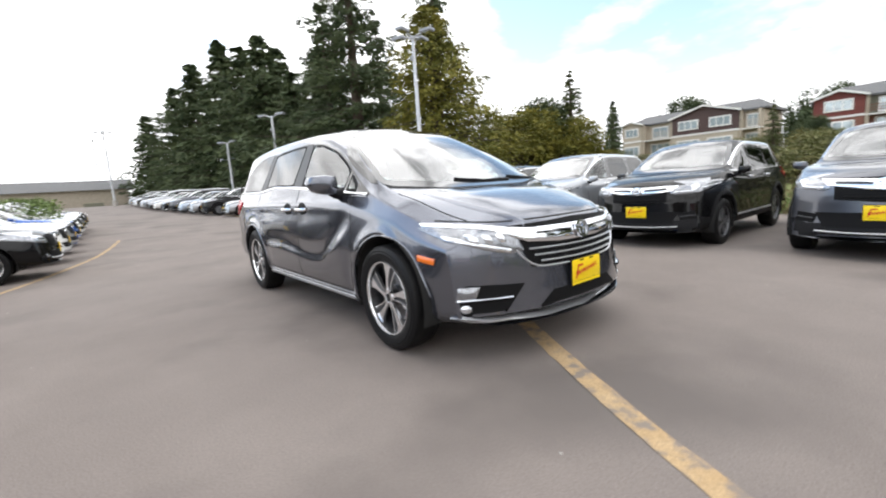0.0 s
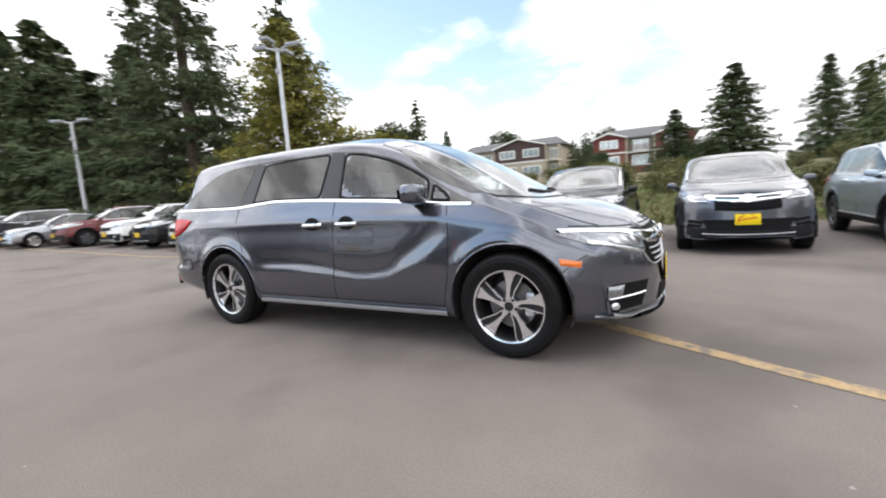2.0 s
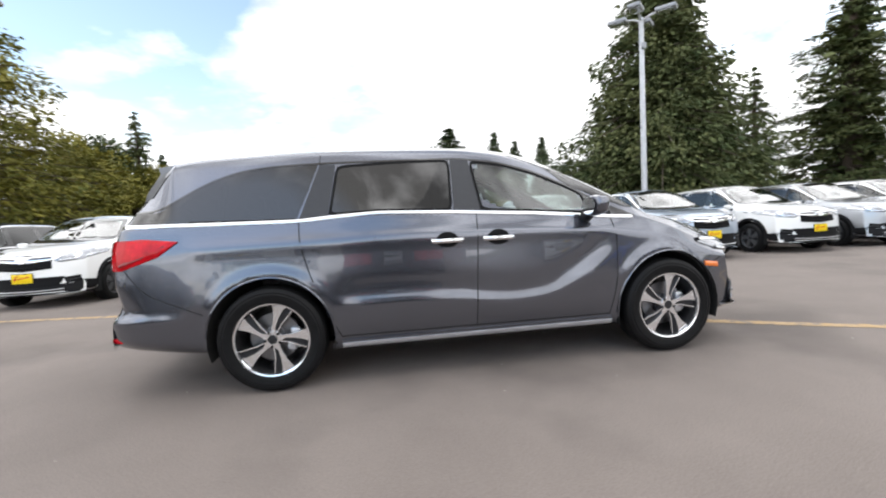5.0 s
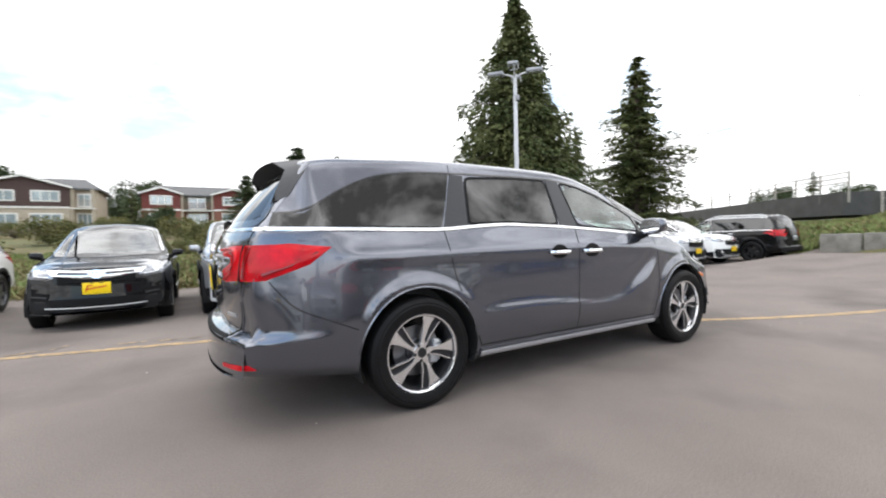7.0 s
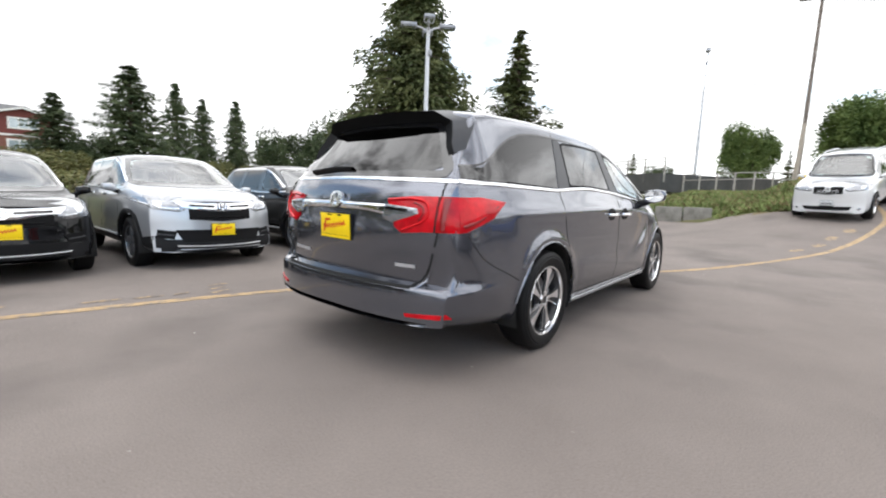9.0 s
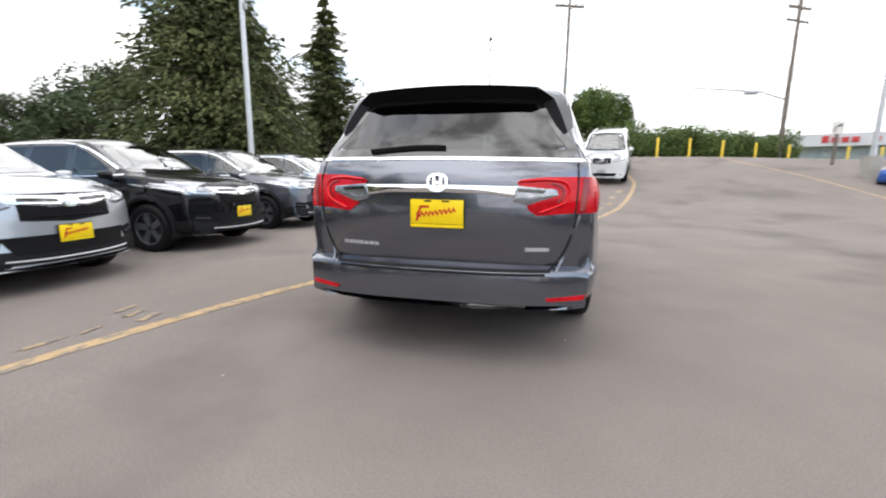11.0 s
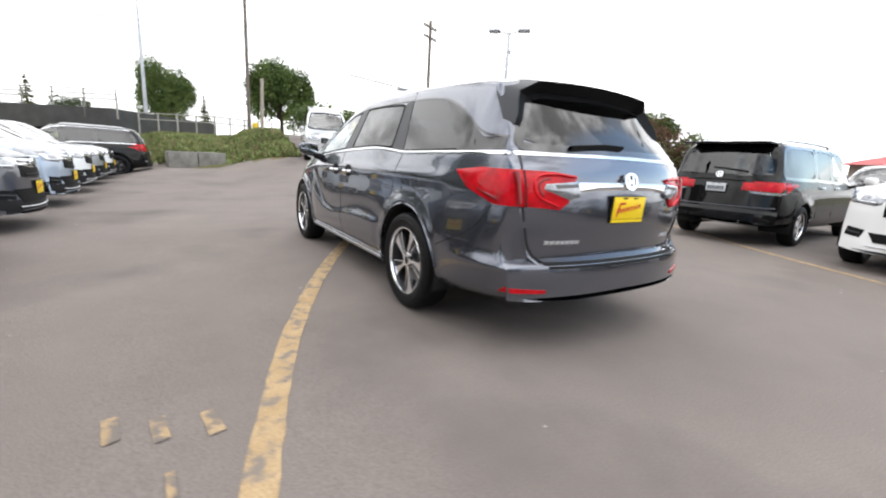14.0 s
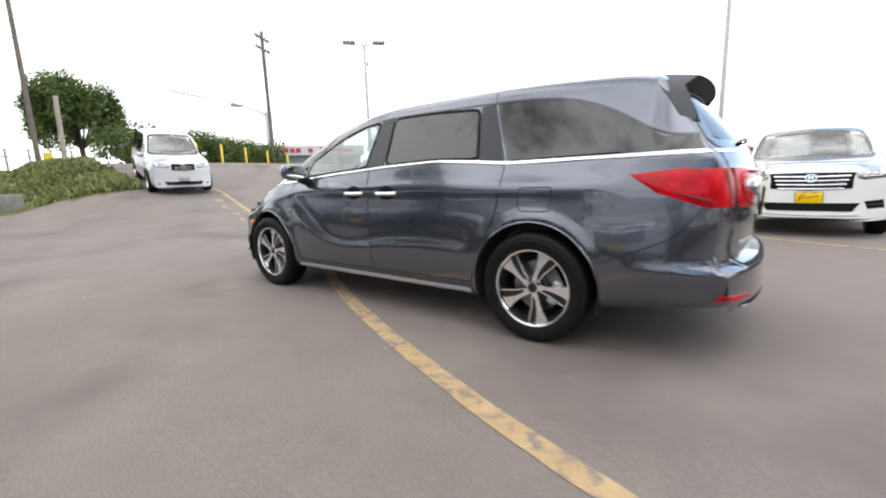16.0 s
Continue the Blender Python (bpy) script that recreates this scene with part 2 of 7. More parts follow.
class Geo:
    """Gathers boxes, prisms and tubes of one mesh."""

    def __init__(self):
        self.v, self.f = [], []

    def add(self, vs, fs):
        n = len(self.v)
        self.v += [tuple(a) for a in vs]
        self.f += [tuple(n + k for k in g) for g in fs]
        return self

    def box(self, x0, y0, z0, x1, y1, z1, b=0.0, m=None):
        """A box whose edges are cut off by b."""
        b = min(b, (x1 - x0) / 2.01, (y1 - y0) / 2.01, (z1 - z0) / 2.01)
        if b <= 0:
            vs = [(x, y, z) for z in (z0, z1) for y in (y0, y1) for x in (x0, x1)]
            fs = [(0, 2, 3, 1), (4, 5, 7, 6), (0, 1, 5, 4), (2, 6, 7, 3), (0, 4, 6, 2), (1, 3, 7, 5)]
        else:
            bm = bmesh.new()
            bmesh.ops.create_cube(bm, size=1)
            for v in bm.verts:
                v.co = Vector(((x0 + x1) / 2 + v.co.x * (x1 - x0), (y0 + y1) / 2 + v.co.y * (y1 - y0), (z0 + z1) / 2 + v.co.z * (z1 - z0)))
            bmesh.ops.bevel(bm, geom=bm.edges[:], offset=b, segments=2, affect='EDGES', profile=0.5)
            bm.verts.index_update()
            vs = [v.co.copy() for v in bm.verts]
            fs = [tuple(v.index for v in f.verts) for f in bm.faces]
            bm.free()
        if m is not None:
            vs = [m @ Vector(v) for v in vs]
        return self.add(vs, fs)

    def tube(self, pts, radii, n=10, caps=True):
        """A round tube along points."""
        pts = [Vector(p) for p in pts]
        if isinstance(radii, (int, float)):
            radii = [radii] * len(pts)
        vs, fs = [], []
        for k, p in enumerate(pts):
            d = (pts[min(k + 1, len(pts) - 1)] - pts[max(k - 1, 0)]).normalized()
            a = d.cross(Vector((0, 0, 1)) if abs(d.z) < 0.95 else Vector((1, 0, 0))).normalized()
            c = d.cross(a)
            vs += [p + (a * math.cos(2 * math.pi * j / n) + c * math.sin(2 * math.pi * j / n)) * radii[k] for j in range(n)]
        for k in range(len(pts) - 1):
            fs += [(k * n + j, k * n + (j + 1) % n, (k + 1) * n + (j + 1) % n, (k + 1) * n + j) for j in range(n)]
        if caps:
            fs += [tuple(range(n))[::-1], tuple((len(pts) - 1) * n + j for j in range(n))]
        return self.add(vs, fs)

    def lathe_y(self, prof, n=40, y0=0.0):
        """Turns (radius, y) points round the y axis."""
        vs, fs = [], []
        for r, y in prof:
            vs += [(r * math.cos(2 * math.pi * j / n), y0 + y, r * math.sin(2 * math.pi * j / n)) for j in range(n)]
        for k in range(len(prof) - 1):
            fs += [(k * n + j, k * n + (j + 1) % n, (k + 1) * n + (j + 1) % n, (k + 1) * n + j) for j in range(n)]
        return self.add(vs, fs)

    def mesh(self, name, material, smooth=True, sharp=40):
        return mesh_of(name, self.v, self.f, material, smooth, sharp)


def pchip(tab, x):
    """Monotone cubic through (x, value) pairs."""
    xs = np.array([a for a, b in tab], float)
    ys = np.array([b for a, b in tab], float)
    h, d = np.diff(xs), np.diff(ys) / np.diff(xs)
    s = np.zeros(len(xs))
    s[0], s[-1] = d[0], d[-1]
    for k in range(1, len(xs) - 1):
        if d[k - 1] * d[k] > 0:
            w1, w2 = 2 * h[k] + h[k - 1], h[k] + 2 * h[k - 1]
            s[k] = (w1 + w2) / (w1 / d[k - 1] + w2 / d[k])
    x = np.clip(np.asarray(x, float), xs[0], xs[-1])
    k = np.clip(np.searchsorted(xs, x) - 1, 0, len(h) - 1)
    t = (x - xs[k]) / h[k]
    return ((1 + 2 * t) * (1 - t) ** 2 * ys[k] + t * (1 - t) ** 2 * h[k] * s[k] + t * t * (3 - 2 * t) * ys[k + 1] + t * t * (t - 1) * h[k] * s[k + 1])


def sstep(a, b, x):
    t = np.clip((np.asarray(x, float) - a) / (b - a), 0, 1)
    return t * t * (3 - 2 * t)


def inside(poly, u, v):
    """Which of the points (u, v) lie in the polygon."""
    r = np.zeros(np.shape(u), bool)
    n = len(poly)
    for k in range(n):
        (x0, y0), (x1, y1) = poly[k], poly[(k + 1) % n]
        if y0 == y1:
            continue
        c = ((y0 > v) != (y1 > v)) & (u < (x1 - x0) * (v - y0) / (y1 - y0) + x0)
        r ^= c
    return r


def shrink(poly, d):
    """Moves every corner of a polygon inwards by about d."""
    n = len(poly)
    area = sum(poly[k][0] * poly[(k + 1) % n][1] - poly[(k + 1) % n][0] * poly[k][1] for k in range(n))
    sg = 1 if area > 0 else -1
    res = []
    for k in range(n):
        p, c, q = np.array(poly[k - 1]), np.array(poly[k]), np.array(poly[(k + 1) % n])
        a, b = (c - p) / np.linalg.norm(c - p), (q - c) / np.linalg.norm(q - c)
        na, nb = np.array((-a[1], a[0])) * sg, np.array((-b[1], b[0])) * sg
        w = (na + nb) / max(0.45, 1 + na @ nb)
        res.append(tuple(c + w * d))
    return res


def rounded(poly, times=2, keep=0.25):
    for _ in range(times):
        res = []
        for k in range(len(poly)):
            a, b = np.array(poly[k]), np.array(poly[(k + 1) % len(poly)])
            res += [tuple(a * (1 - keep) + b * keep), tuple(a * keep + b * (1 - keep))]
        poly = res
    return poly

# ---- vehicles ----
from mathutils.bvhtree import BVHTree


class Shell:
    """A car body lofted from tables along its length, and the panels that lie on it."""

    def __init__(self, s, stations=110, dense=1.0):
        self.s = s
        x0, x1 = s["zt"][0][0], s["zt"][-1][0]
        u = np.linspace(0, 1, stations)
        xs = x0 + (x1 - x0) * (u - 0.085 * np.sin(2 * np.pi * u) * 1.6)
        zt, zb = pchip(s["zt"], xs), pchip(s["zb"], xs)
        zt = np.maximum(zt, zb + 0.03)
        hw = pchip(s["hw"], xs)
        P = [(0 * xs, zb), (hw - s.get("tuck", 0.12), zb), (hw - 0.035, zb + 0.07), (hw, np.minimum(pchip(s["zm"], xs), zt)),
             (pchip(s["ysh"], xs), pchip(s["zsh"], xs)), (pchip(s["ybelt"], xs), pchip(s["zbelt"], xs)),
             (pchip(s["yrail"], xs), pchip(s["zrail"], xs)), (pchip(s["yrail"], xs) * 0.62, s.get("flat_roof", 0.72) * zt + (1 - s.get("flat_roof", 0.72)) * pchip(s["zrail"], xs)), (0 * xs, zt)]
        counts = [max(2, int(c * dense)) for c in (4, 3, 7, 9, 7, 12, 8, 7)]
        for k in range(1, 8):
            P[k] = (P[k][0], np.minimum(P[k][1], zt - (8 - k) * 0.004))
        P[7] = (P[7][0], np.maximum(P[7][1], P[6][1]))
        ys, zs = [], []
        for k in range(8):
            for j in range(counts[k]):
                f = j / counts[k]
                ys.append(P[k][0] * (1 - f) + P[k + 1][0] * f)
                zs.append(P[k][1] * (1 - f) + P[k + 1][1] * f)
        ys.append(P[8][0]); zs.append(P[8][1])
        Y, Z = np.array(ys).T, np.array(zs).T
        for _ in range(s.get("soft", 3)):
            Y[:, 1:-1] = (Y[:, :-2] + 2 * Y[:, 1:-1] + Y[:, 2:]) / 4
            Z[:, 1:-1] = (Z[:, :-2] + 2 * Z[:, 1:-1] + Z[:, 2:]) / 4
        X = np.repeat(xs[:, None], Y.shape[1], 1)
        if "relief" in s:
            Y = Y + s["relief"](X, Y, Z)
        if "undercut" in s:
            X = X + s["undercut"](X, Z)
        for cx in s["axles"]:
            d = np.hypot(X - cx, Z - s["arch_z"])
            Y = Y + s.get("flare", 0.014) * np.exp(-((d - s["arch_r"] - 0.03) / 0.035) ** 2) * (Y > 0.6)
        if "tail_out" in s:
            X = X - s["tail_out"] * sstep(2.25, 2.55, -X)
        kf, pf, kr, pr = s["bow"]
        X = X - kf * (np.abs(Y) / 0.9) ** pf * sstep(s["bow_f"][0], s["bow_f"][1], X) + kr * (np.abs(Y) / 0.9) ** pr * sstep(s["bow_r"][0], s["bow_r"][1], -X)
        self.X, self.Y, self.Z = X, Y, Z
        ns, m = X.shape
        full = []
        idx = np.zeros((ns, 2 * m - 2), int)
        V = []
        for i in range(ns):
            for j in range(m):
                idx[i, j] = len(V); V.append((X[i, j], Y[i, j], Z[i, j]))
            for j in range(m - 2, 0, -1):
                idx[i, 2 * m - 2 - j] = len(V); V.append((X[i, j], -Y[i, j], Z[i, j]))
        n = 2 * m - 2
        F = []
        for i in range(ns - 1):
            for j in range(n):
                F.append((idx[i, j], idx[i, (j + 1) % n], idx[i + 1, (j + 1) % n], idx[i + 1, j]))
        F.append(tuple(idx[0, ::-1])); F.append(tuple(idx[-1]))
        self.V, self.F = np.array(V), F
        self.bvh = BVHTree.FromPolygons([Vector(v) for v in V], F)

    def body(self, name, holes, material):
        """The shell with its wheel arches and window openings cut out. holes: (side, polygon)."""
        s, V = self.s, self.V.copy()
        q = np.array(self.F[:-2])
        c = V[q].mean(1)
        nrm = np.cross(V[q[:, 1]] - V[q[:, 0]], V[q[:, 2]] - V[q[:, 0]])
        nrm /= np.linalg.norm(nrm, axis=1)[:, None] + 1e-9
        gone = np.zeros(len(q), bool)
        arch = np.zeros(len(q), bool)
        for cx in s["axles"]:
            arch |= (np.hypot(c[:, 0] - cx, c[:, 2] - s["arch_z"]) < s["arch_r"]) & (np.abs(c[:, 1]) > 0.55) & (c[:, 2] < s["arch_z"] + s["arch_r"])
            arch |= (np.abs(c[:, 0] - cx) < s["arch_r"] * 0.9) & (np.abs(c[:, 1]) > 0.55) & (c[:, 2] < s["arch_z"] - 0.05)
        gone |= arch
        clear = np.zeros(len(q), bool)
        for side, poly in holes:
            wide = shrink(poly, -0.06)
            if side == 'S':
                clear |= inside(wide, c[:, 0], c[:, 2]) & (np.abs(nrm[:, 1]) > 0.3)
            elif side == 'F':
                clear |= inside(wide, c[:, 1], c[:, 2]) & (c[:, 0] > 0) & (nrm[:, 0] > 0.1)
            else:
                clear |= inside(wide, c[:, 1], c[:, 2]) & (c[:, 0] < 0) & (nrm[:, 0] < -0.1)
            if side == 'S':
                gone |= inside(rounded(poly, 1), c[:, 0], c[:, 2]) & (np.abs(nrm[:, 1]) > 0.5)
            elif side == 'F':
                gone |= inside(rounded(poly, 1), c[:, 1], c[:, 2]) & (c[:, 0] > 0) & (nrm[:, 0] > 0.15) & (nrm[:, 2] > 0.2)
            elif side == 'B':
                gone |= inside(rounded(poly, 1), c[:, 1], c[:, 2]) & (c[:, 0] < 0) & (nrm[:, 0] < -0.2)
        rim = np.intersect1d(q[arch].ravel(), q[~arch].ravel())
        for cx in s["axles"]:
            sel = rim[(np.abs(V[rim, 0] - cx) < s["arch_r"] + 0.15) & (V[rim, 2] > s["arch_z"] - 0.06) & (np.abs(V[rim, 1]) > 0.6)]
            d = np.hypot(V[sel, 0] - cx, V[sel, 2] - s["arch_z"])
            V[sel, 0] = cx + (V[sel, 0] - cx) * s["arch_r"] / d
            V[sel, 2] = s["arch_z"] + (V[sel, 2] - s["arch_z"]) * s["arch_r"] / d
        keep = q[~gone]
        vn = np.zeros_like(V)
        for k in range(4):
            np.add.at(vn, q[:, k], nrm)
        vn /= np.linalg.norm(vn, axis=1)[:, None] + 1e-9
        lin = q[~gone & ~clear & (c[:, 2] > 0.62) & (np.abs(c[:, 0]) < 2.35)]
        us, iv = np.unique(lin.ravel(), return_inverse=True)
        self.lining = mesh_of("cabin_lining", V[us] - vn[us] * 0.022, iv.reshape(-1, 4).tolist(), M_LINER, True, 60)
        used, inv = np.unique(keep.ravel(), return_inverse=True)
        return mesh_of(name, V[used], inv.reshape(-1, 4).tolist(), material, True, 38)

    def at(self, side, u, v, off):
        if side == 'R':
            o, d = Vector((u, -4, v)), Vector((0, 1, 0))
        elif side == 'L':
            o, d = Vector((u, 4, v)), Vector((0, -1, 0))
        elif side == 'F':
            o, d = Vector((6, u, v)), Vector((-1, 0, 0))
        elif side == 'B':
            o, d = Vector((-6, u, v)), Vector((1, 0, 0))
        else:
            o, d = Vector((u, v, 4)), Vector((0, 0, -1))
        p, nn, _, _ = self.bvh.ray_cast(o, d)
        if p is None:
            near = o + d * (4 - 0.9 if side in 'RL' else 6 - 2.4 if side in 'FB' else 2.6)
            p, nn, _, _ = self.bvh.find_nearest(near)
        if nn.dot(d) > 0:
            nn = -nn
        return p + nn * off

    def panel(self, name, side, poly, material, off=0.004, depth=0.012, rnd=1, nu=0, nv=8, swap=False, dome=0.0):
        """A sheet with turned-in rims that lies on the shell; its outline is crossed at most twice by lines of constant u."""
        poly = rounded(poly, rnd) if rnd else list(poly)
        if swap:
            poly = [(b, a) for a, b in poly]
        us = [p[0] for p in poly]
        u0, u1 = min(us), max(us)
        if not nu:
            nu = int(min(44, max(6, (u1 - u0) / 0.03)))
        knots = sorted(set([u0 + (u1 - u0) * k / nu for k in range(nu + 1)] + us))
        uu = [knots[0]]
        for k in knots[1:]:
            if k - uu[-1] > 0.004:
                uu.append(k)
        uu[0], uu[-1] = u0 + 1e-4, u1 - 1e-4
        rows = []
        for u in uu:
            hits = []
            for k in range(len(poly)):
                (a, b), (c, d) = poly[k], poly[(k + 1) % len(poly)]
                if (a <= u < c) or (c <= u < a):
                    hits.append(b + (d - b) * (u - a) / (c - a))
            lo, hi = (min(hits), max(hits)) if hits else (0, 0)
            rows.append([(u, lo + (hi - lo) * j / nv) for j in range(nv + 1)])
        vs, fs = [], []
        put = lambda u, v, o: self.at(side, v, u, o) if swap else self.at(side, u, v, o)
        N, M = len(rows), nv + 1
        for i, r in enumerate(rows):
            for j, (u, v) in enumerate(r):
                e = min(1, 4 * min(j / nv * (1 - j / nv), i / (N - 1) * (1 - i / (N - 1))))
                vs.append(put(u, v, off + dome * e))
        for i in range(N - 1):
            for j in range(nv):
                fs.append((i * M + j, (i + 1) * M + j, (i + 1) * M + j + 1, i * M + j + 1))
        ring = [i * M for i in range(N)] + [(N - 1) * M + j for j in range(1, M)] + [i * M + M - 1 for i in range(N - 2, -1, -1)] + [j for j in range(M - 2, 0, -1)]
        base = len(vs)
        for k in ring:
            i, j = divmod(k, M)
            u, v = rows[i][j]
            vs.append(put(u, v, off - depth))
        L = len(ring)
        fs += [(ring[k], ring[(k + 1) % L], base + (k + 1) % L, base + k) for k in range(L)]
        flip = (side in 'LB') != swap
        if flip:
            fs = [f[::-1] for f in fs]
        return mesh_of(name, vs, fs, material, True, 50)

    def strip(self, name, side, line, width, material, off=0.004, ridge=0.0, step=0.05):
        """A narrow band that follows a line on the shell."""
        pts = []
        for k in range(len(line) - 1):
            a, b = np.array(line[k], float), np.array(line[k + 1], float)
            n = max(1, int(np.linalg.norm(b - a) / step))
            pts += [a + (b - a) * j / n for j in range(n)]
        pts.append(np.array(line[-1], float))
        pts = np.array(pts)
        for _ in range(3):
            pts[1:-1] = (pts[:-2] + 2 * pts[1:-1] + pts[2:]) / 4
        vs, fs = [], []
        for k in range(len(pts)):
            d = pts[min(k + 1, len(pts) - 1)] - pts[max(k - 1, 0)]
            d /= np.linalg.norm(d) + 1e-9
            nn = np.array((-d[1], d[0])) * width / 2
            for f, o in ((-1, -0.006), (-1, off), (0, off + ridge), (1, off), (1, -0.006)):
                p = pts[k] + nn * f
                vs.append(self.at(side, p[0], p[1], o))
        for k in range(len(pts) - 1):
            for j in range(4):
                fs.append((k * 5 + j, k * 5 + j + 1, (k + 1) * 5 + j + 1, (k + 1) * 5 + j))
        if side in 'RFT':
            fs = [f[::-1] for f in fs]
        return mesh_of(name, vs, fs, material, True, 60)


def frame_line(poly):
    """A closed outline with extra points beside the corners, so that they stay crisp."""
    res = []
    for k in range(len(poly)):
        a, b = np.array(poly[k], float), np.array(poly[(k + 1) % len(poly)], float)
        res += [tuple(a), tuple(a * 0.94 + b * 0.06), tuple(a * 0.5 + b * 0.5), tuple(a * 0.06 + b * 0.94)]
    return res + [res[0], res[1]]


def mirror(poly):
    return [(-a, b) for a, b in poly]


def tyre_mesh(r, rim, w):
    g = Geo()
    h = w / 2
    prof = [(rim - 0.01, -h * 0.8), (rim + 0.008, -h * 0.92), (rim + 0.03, -h * 0.99), (rim + (r - rim) * 0.55, -h * 1.02), (r - 0.05, -h * 1.0), (r - 0.046, -h * 0.975), (r - 0.036, -h * 0.985), (r - 0.03, -h * 0.96), (r - 0.012, -h * 0.86), (r - 0.003, -h * 0.70), (r, -h * 0.4)]
    prof = prof + [(a, -b) for a, b in prof[::-1]]
    g.lathe_y(prof, 56)
    return g.mesh("tyre", M_TYRE, True, 30)


def blade(g, a, r0, r1, w0, w1, y, t, skew=0.0, hump=0.0):
    """One flat spoke from radius r0 to r1 at the angle a, its face at y."""
    ca, sa = math.cos(a), math.sin(a)
    vs = []
    for k, f in enumerate((0, 0.35, 0.7, 1.0)):
        r, w = r0 + (r1 - r0) * f, w0 + (w1 - w0) * f
        yy = y + hump * math.sin(f * math.pi) - 0.0 * f
        for q, dy in ((-1, 0.0), (1, 0.0), (1, t), (-1, t)):
            o = q * w / 2 + skew * f
            vs.append((r * ca - o * sa, yy + dy, r * sa + o * ca))
    fs = [(0, 1, 2, 3)[::-1], (12, 13, 14, 15)]
    for k in range(3):
        for j in range(4):
            fs.append((k * 4 + j, k * 4 + (j + 1) % 4, (k + 1) * 4 + (j + 1) % 4, (k + 1) * 4 + j))
    g.add(vs, fs)


def spoke_plate(g, a, outline, y, t):
    """A flat spoke piece of thickness t at the angle a; outline: (radius, clockwise offset)."""
    ca, sa = math.cos(a), math.sin(a)
    n = len(outline)
    vs = []
    for d in (0.0, t * 0.5, t):
        for r, c in outline:
            vs.append((r * ca + c * sa, y + d, r * sa - c * ca))
    fs = [tuple(range(n))]
    for q in range(2):
        fs += [(q * n + j, (q + 1) * n + j, (q + 1) * n + (j + 1) % n, q * n + (j + 1) % n) for j in range(n)]
    g.add(vs, fs)


def wheel_meshes(r, rim, w, style):
    """Tyre, barrel, face and brake disc about the y axis; the outer face looks to -y."""
    h = w / 2
    out = {"tyre": tyre_mesh(r, rim, w)}
    g = Geo()
    g.lathe_y([(rim + 0.006, -h * 0.9), (rim - 0.004, -h * 0.88), (rim - 0.018, -h * 0.62), (rim - 0.03, -h * 0.2), (rim - 0.035, h * 0.8), (0.05, h * 0.8)], 48)
    out["barrel"] = g.mesh("barrel", M_RIMDARK)
    g = Geo()
    g.lathe_y([(0.17, h * 0.15), (0.17, -h * 0.02), (0.08, -h * 0.02), (0.08, -h * 0.3), (0.0, -h * 0.3)], 36)
    out["brake_disc"] = g.mesh("brake_disc", M_STEEL)
    face, dark, grey = Geo(), Geo(), Geo()
    yf = -h * 0.72
    if style == "hero":
        for k in range(5):
            a = 2 * math.pi * k / 5 + math.pi / 2
            spoke_plate(face, a, [(0.040, -0.020), (0.11, -0.012), (0.18, -0.014), (rim - 0.004, -0.030), (rim - 0.001, 0.0), (rim - 0.005, 0.040), (rim - 0.014, 0.068), (0.205, 0.044), (0.15, 0.022), (0.09, 0.008), (0.045, 0.020)], yf, 0.024)
            spoke_plate(face, a, [(0.055, 0.022), (0.11, 0.040), (0.17, 0.078), (rim - 0.036, 0.104), (rim - 0.046, 0.108), (0.155, 0.078), (0.10, 0.044), (0.05, 0.028)], yf + 0.003, 0.022)
            spoke_plate(grey, a, [(0.055, 0.012), (0.10, 0.008), (0.15, 0.020), (0.205, 0.042), (rim - 0.016, 0.070), (rim - 0.038, 0.104), (0.17, 0.080), (0.10, 0.042)], yf + 0.011, 0.016)
    elif style == "steel":
        for k in range(5):
            a = 2 * math.pi * k / 5 + math.pi / 2
            blade(face, a - 0.13, 0.05, rim - 0.01, 0.035, 0.05, yf, 0.03)
            blade(face, a + 0.13, 0.05, rim - 0.01, 0.035, 0.05, yf, 0.03)
    else:
        for k in range(5):
            a = 2 * math.pi * k / 5 + math.pi / 2
            blade(face, a, 0.04, rim - 0.008, 0.07, 0.10, yf + 0.002, 0.03, hump=-0.006)
            blade(dark, a + math.pi / 5, 0.05, rim - 0.012, 0.04, 0.05, yf + 0.012, 0.02)
    face.lathe_y([(rim + 0.008, -h * 0.86), (rim + 0.004, -h * 0.93), (rim - 0.006, -h * 0.9), (rim - 0.010, -h * 0.78)], 48)
    face.lathe_y([(0.062, yf + 0.02), (0.06, yf - 0.002), (0.034, yf - 0.004), (0.032, yf + 0.004), (0.0, yf + 0.004)], 24)
    for k in range(5):
        a = 2 * math.pi * (k + 0.5) / 5 + math.pi / 2
        c = (0.052 * math.cos(a), 0.052 * math.sin(a))
        dark.tube([(c[0], yf + 0.01, c[1]), (c[0], yf - 0.004, c[1])], 0.011, 8)
    dark.lathe_y([(0.031, yf - 0.001), (0.0, yf - 0.003)], 20)
    out["rim"] = face.mesh("rim", {"steel": M_RIMDARK, "dark": M_RIMMID}.get(style, M_RIM), True, 35)
    if style == "hero":
        cal = Geo().box(0.105, -h * 0.30, 0.01, 0.165, h * 0.2, 0.085, 0.012).box(0.095, -h * 0.32, -0.075, 0.16, h * 0.2, -0.015, 0.012).box(0.15, -h * 0.2, -0.06, 0.185, h * 0.2, 0.07, 0.01)
        out["caliper"] = cal.mesh("brake_caliper", M_SATIN)
    if grey.v:
        out["grey_spoke"] = grey.mesh("grey_spoke", M_RIMGREY, True, 35)
    if dark.v:
        out["spoke"] = dark.mesh("spoke", M_RIMDARK, True, 35)
    return out


WHEELS = {}


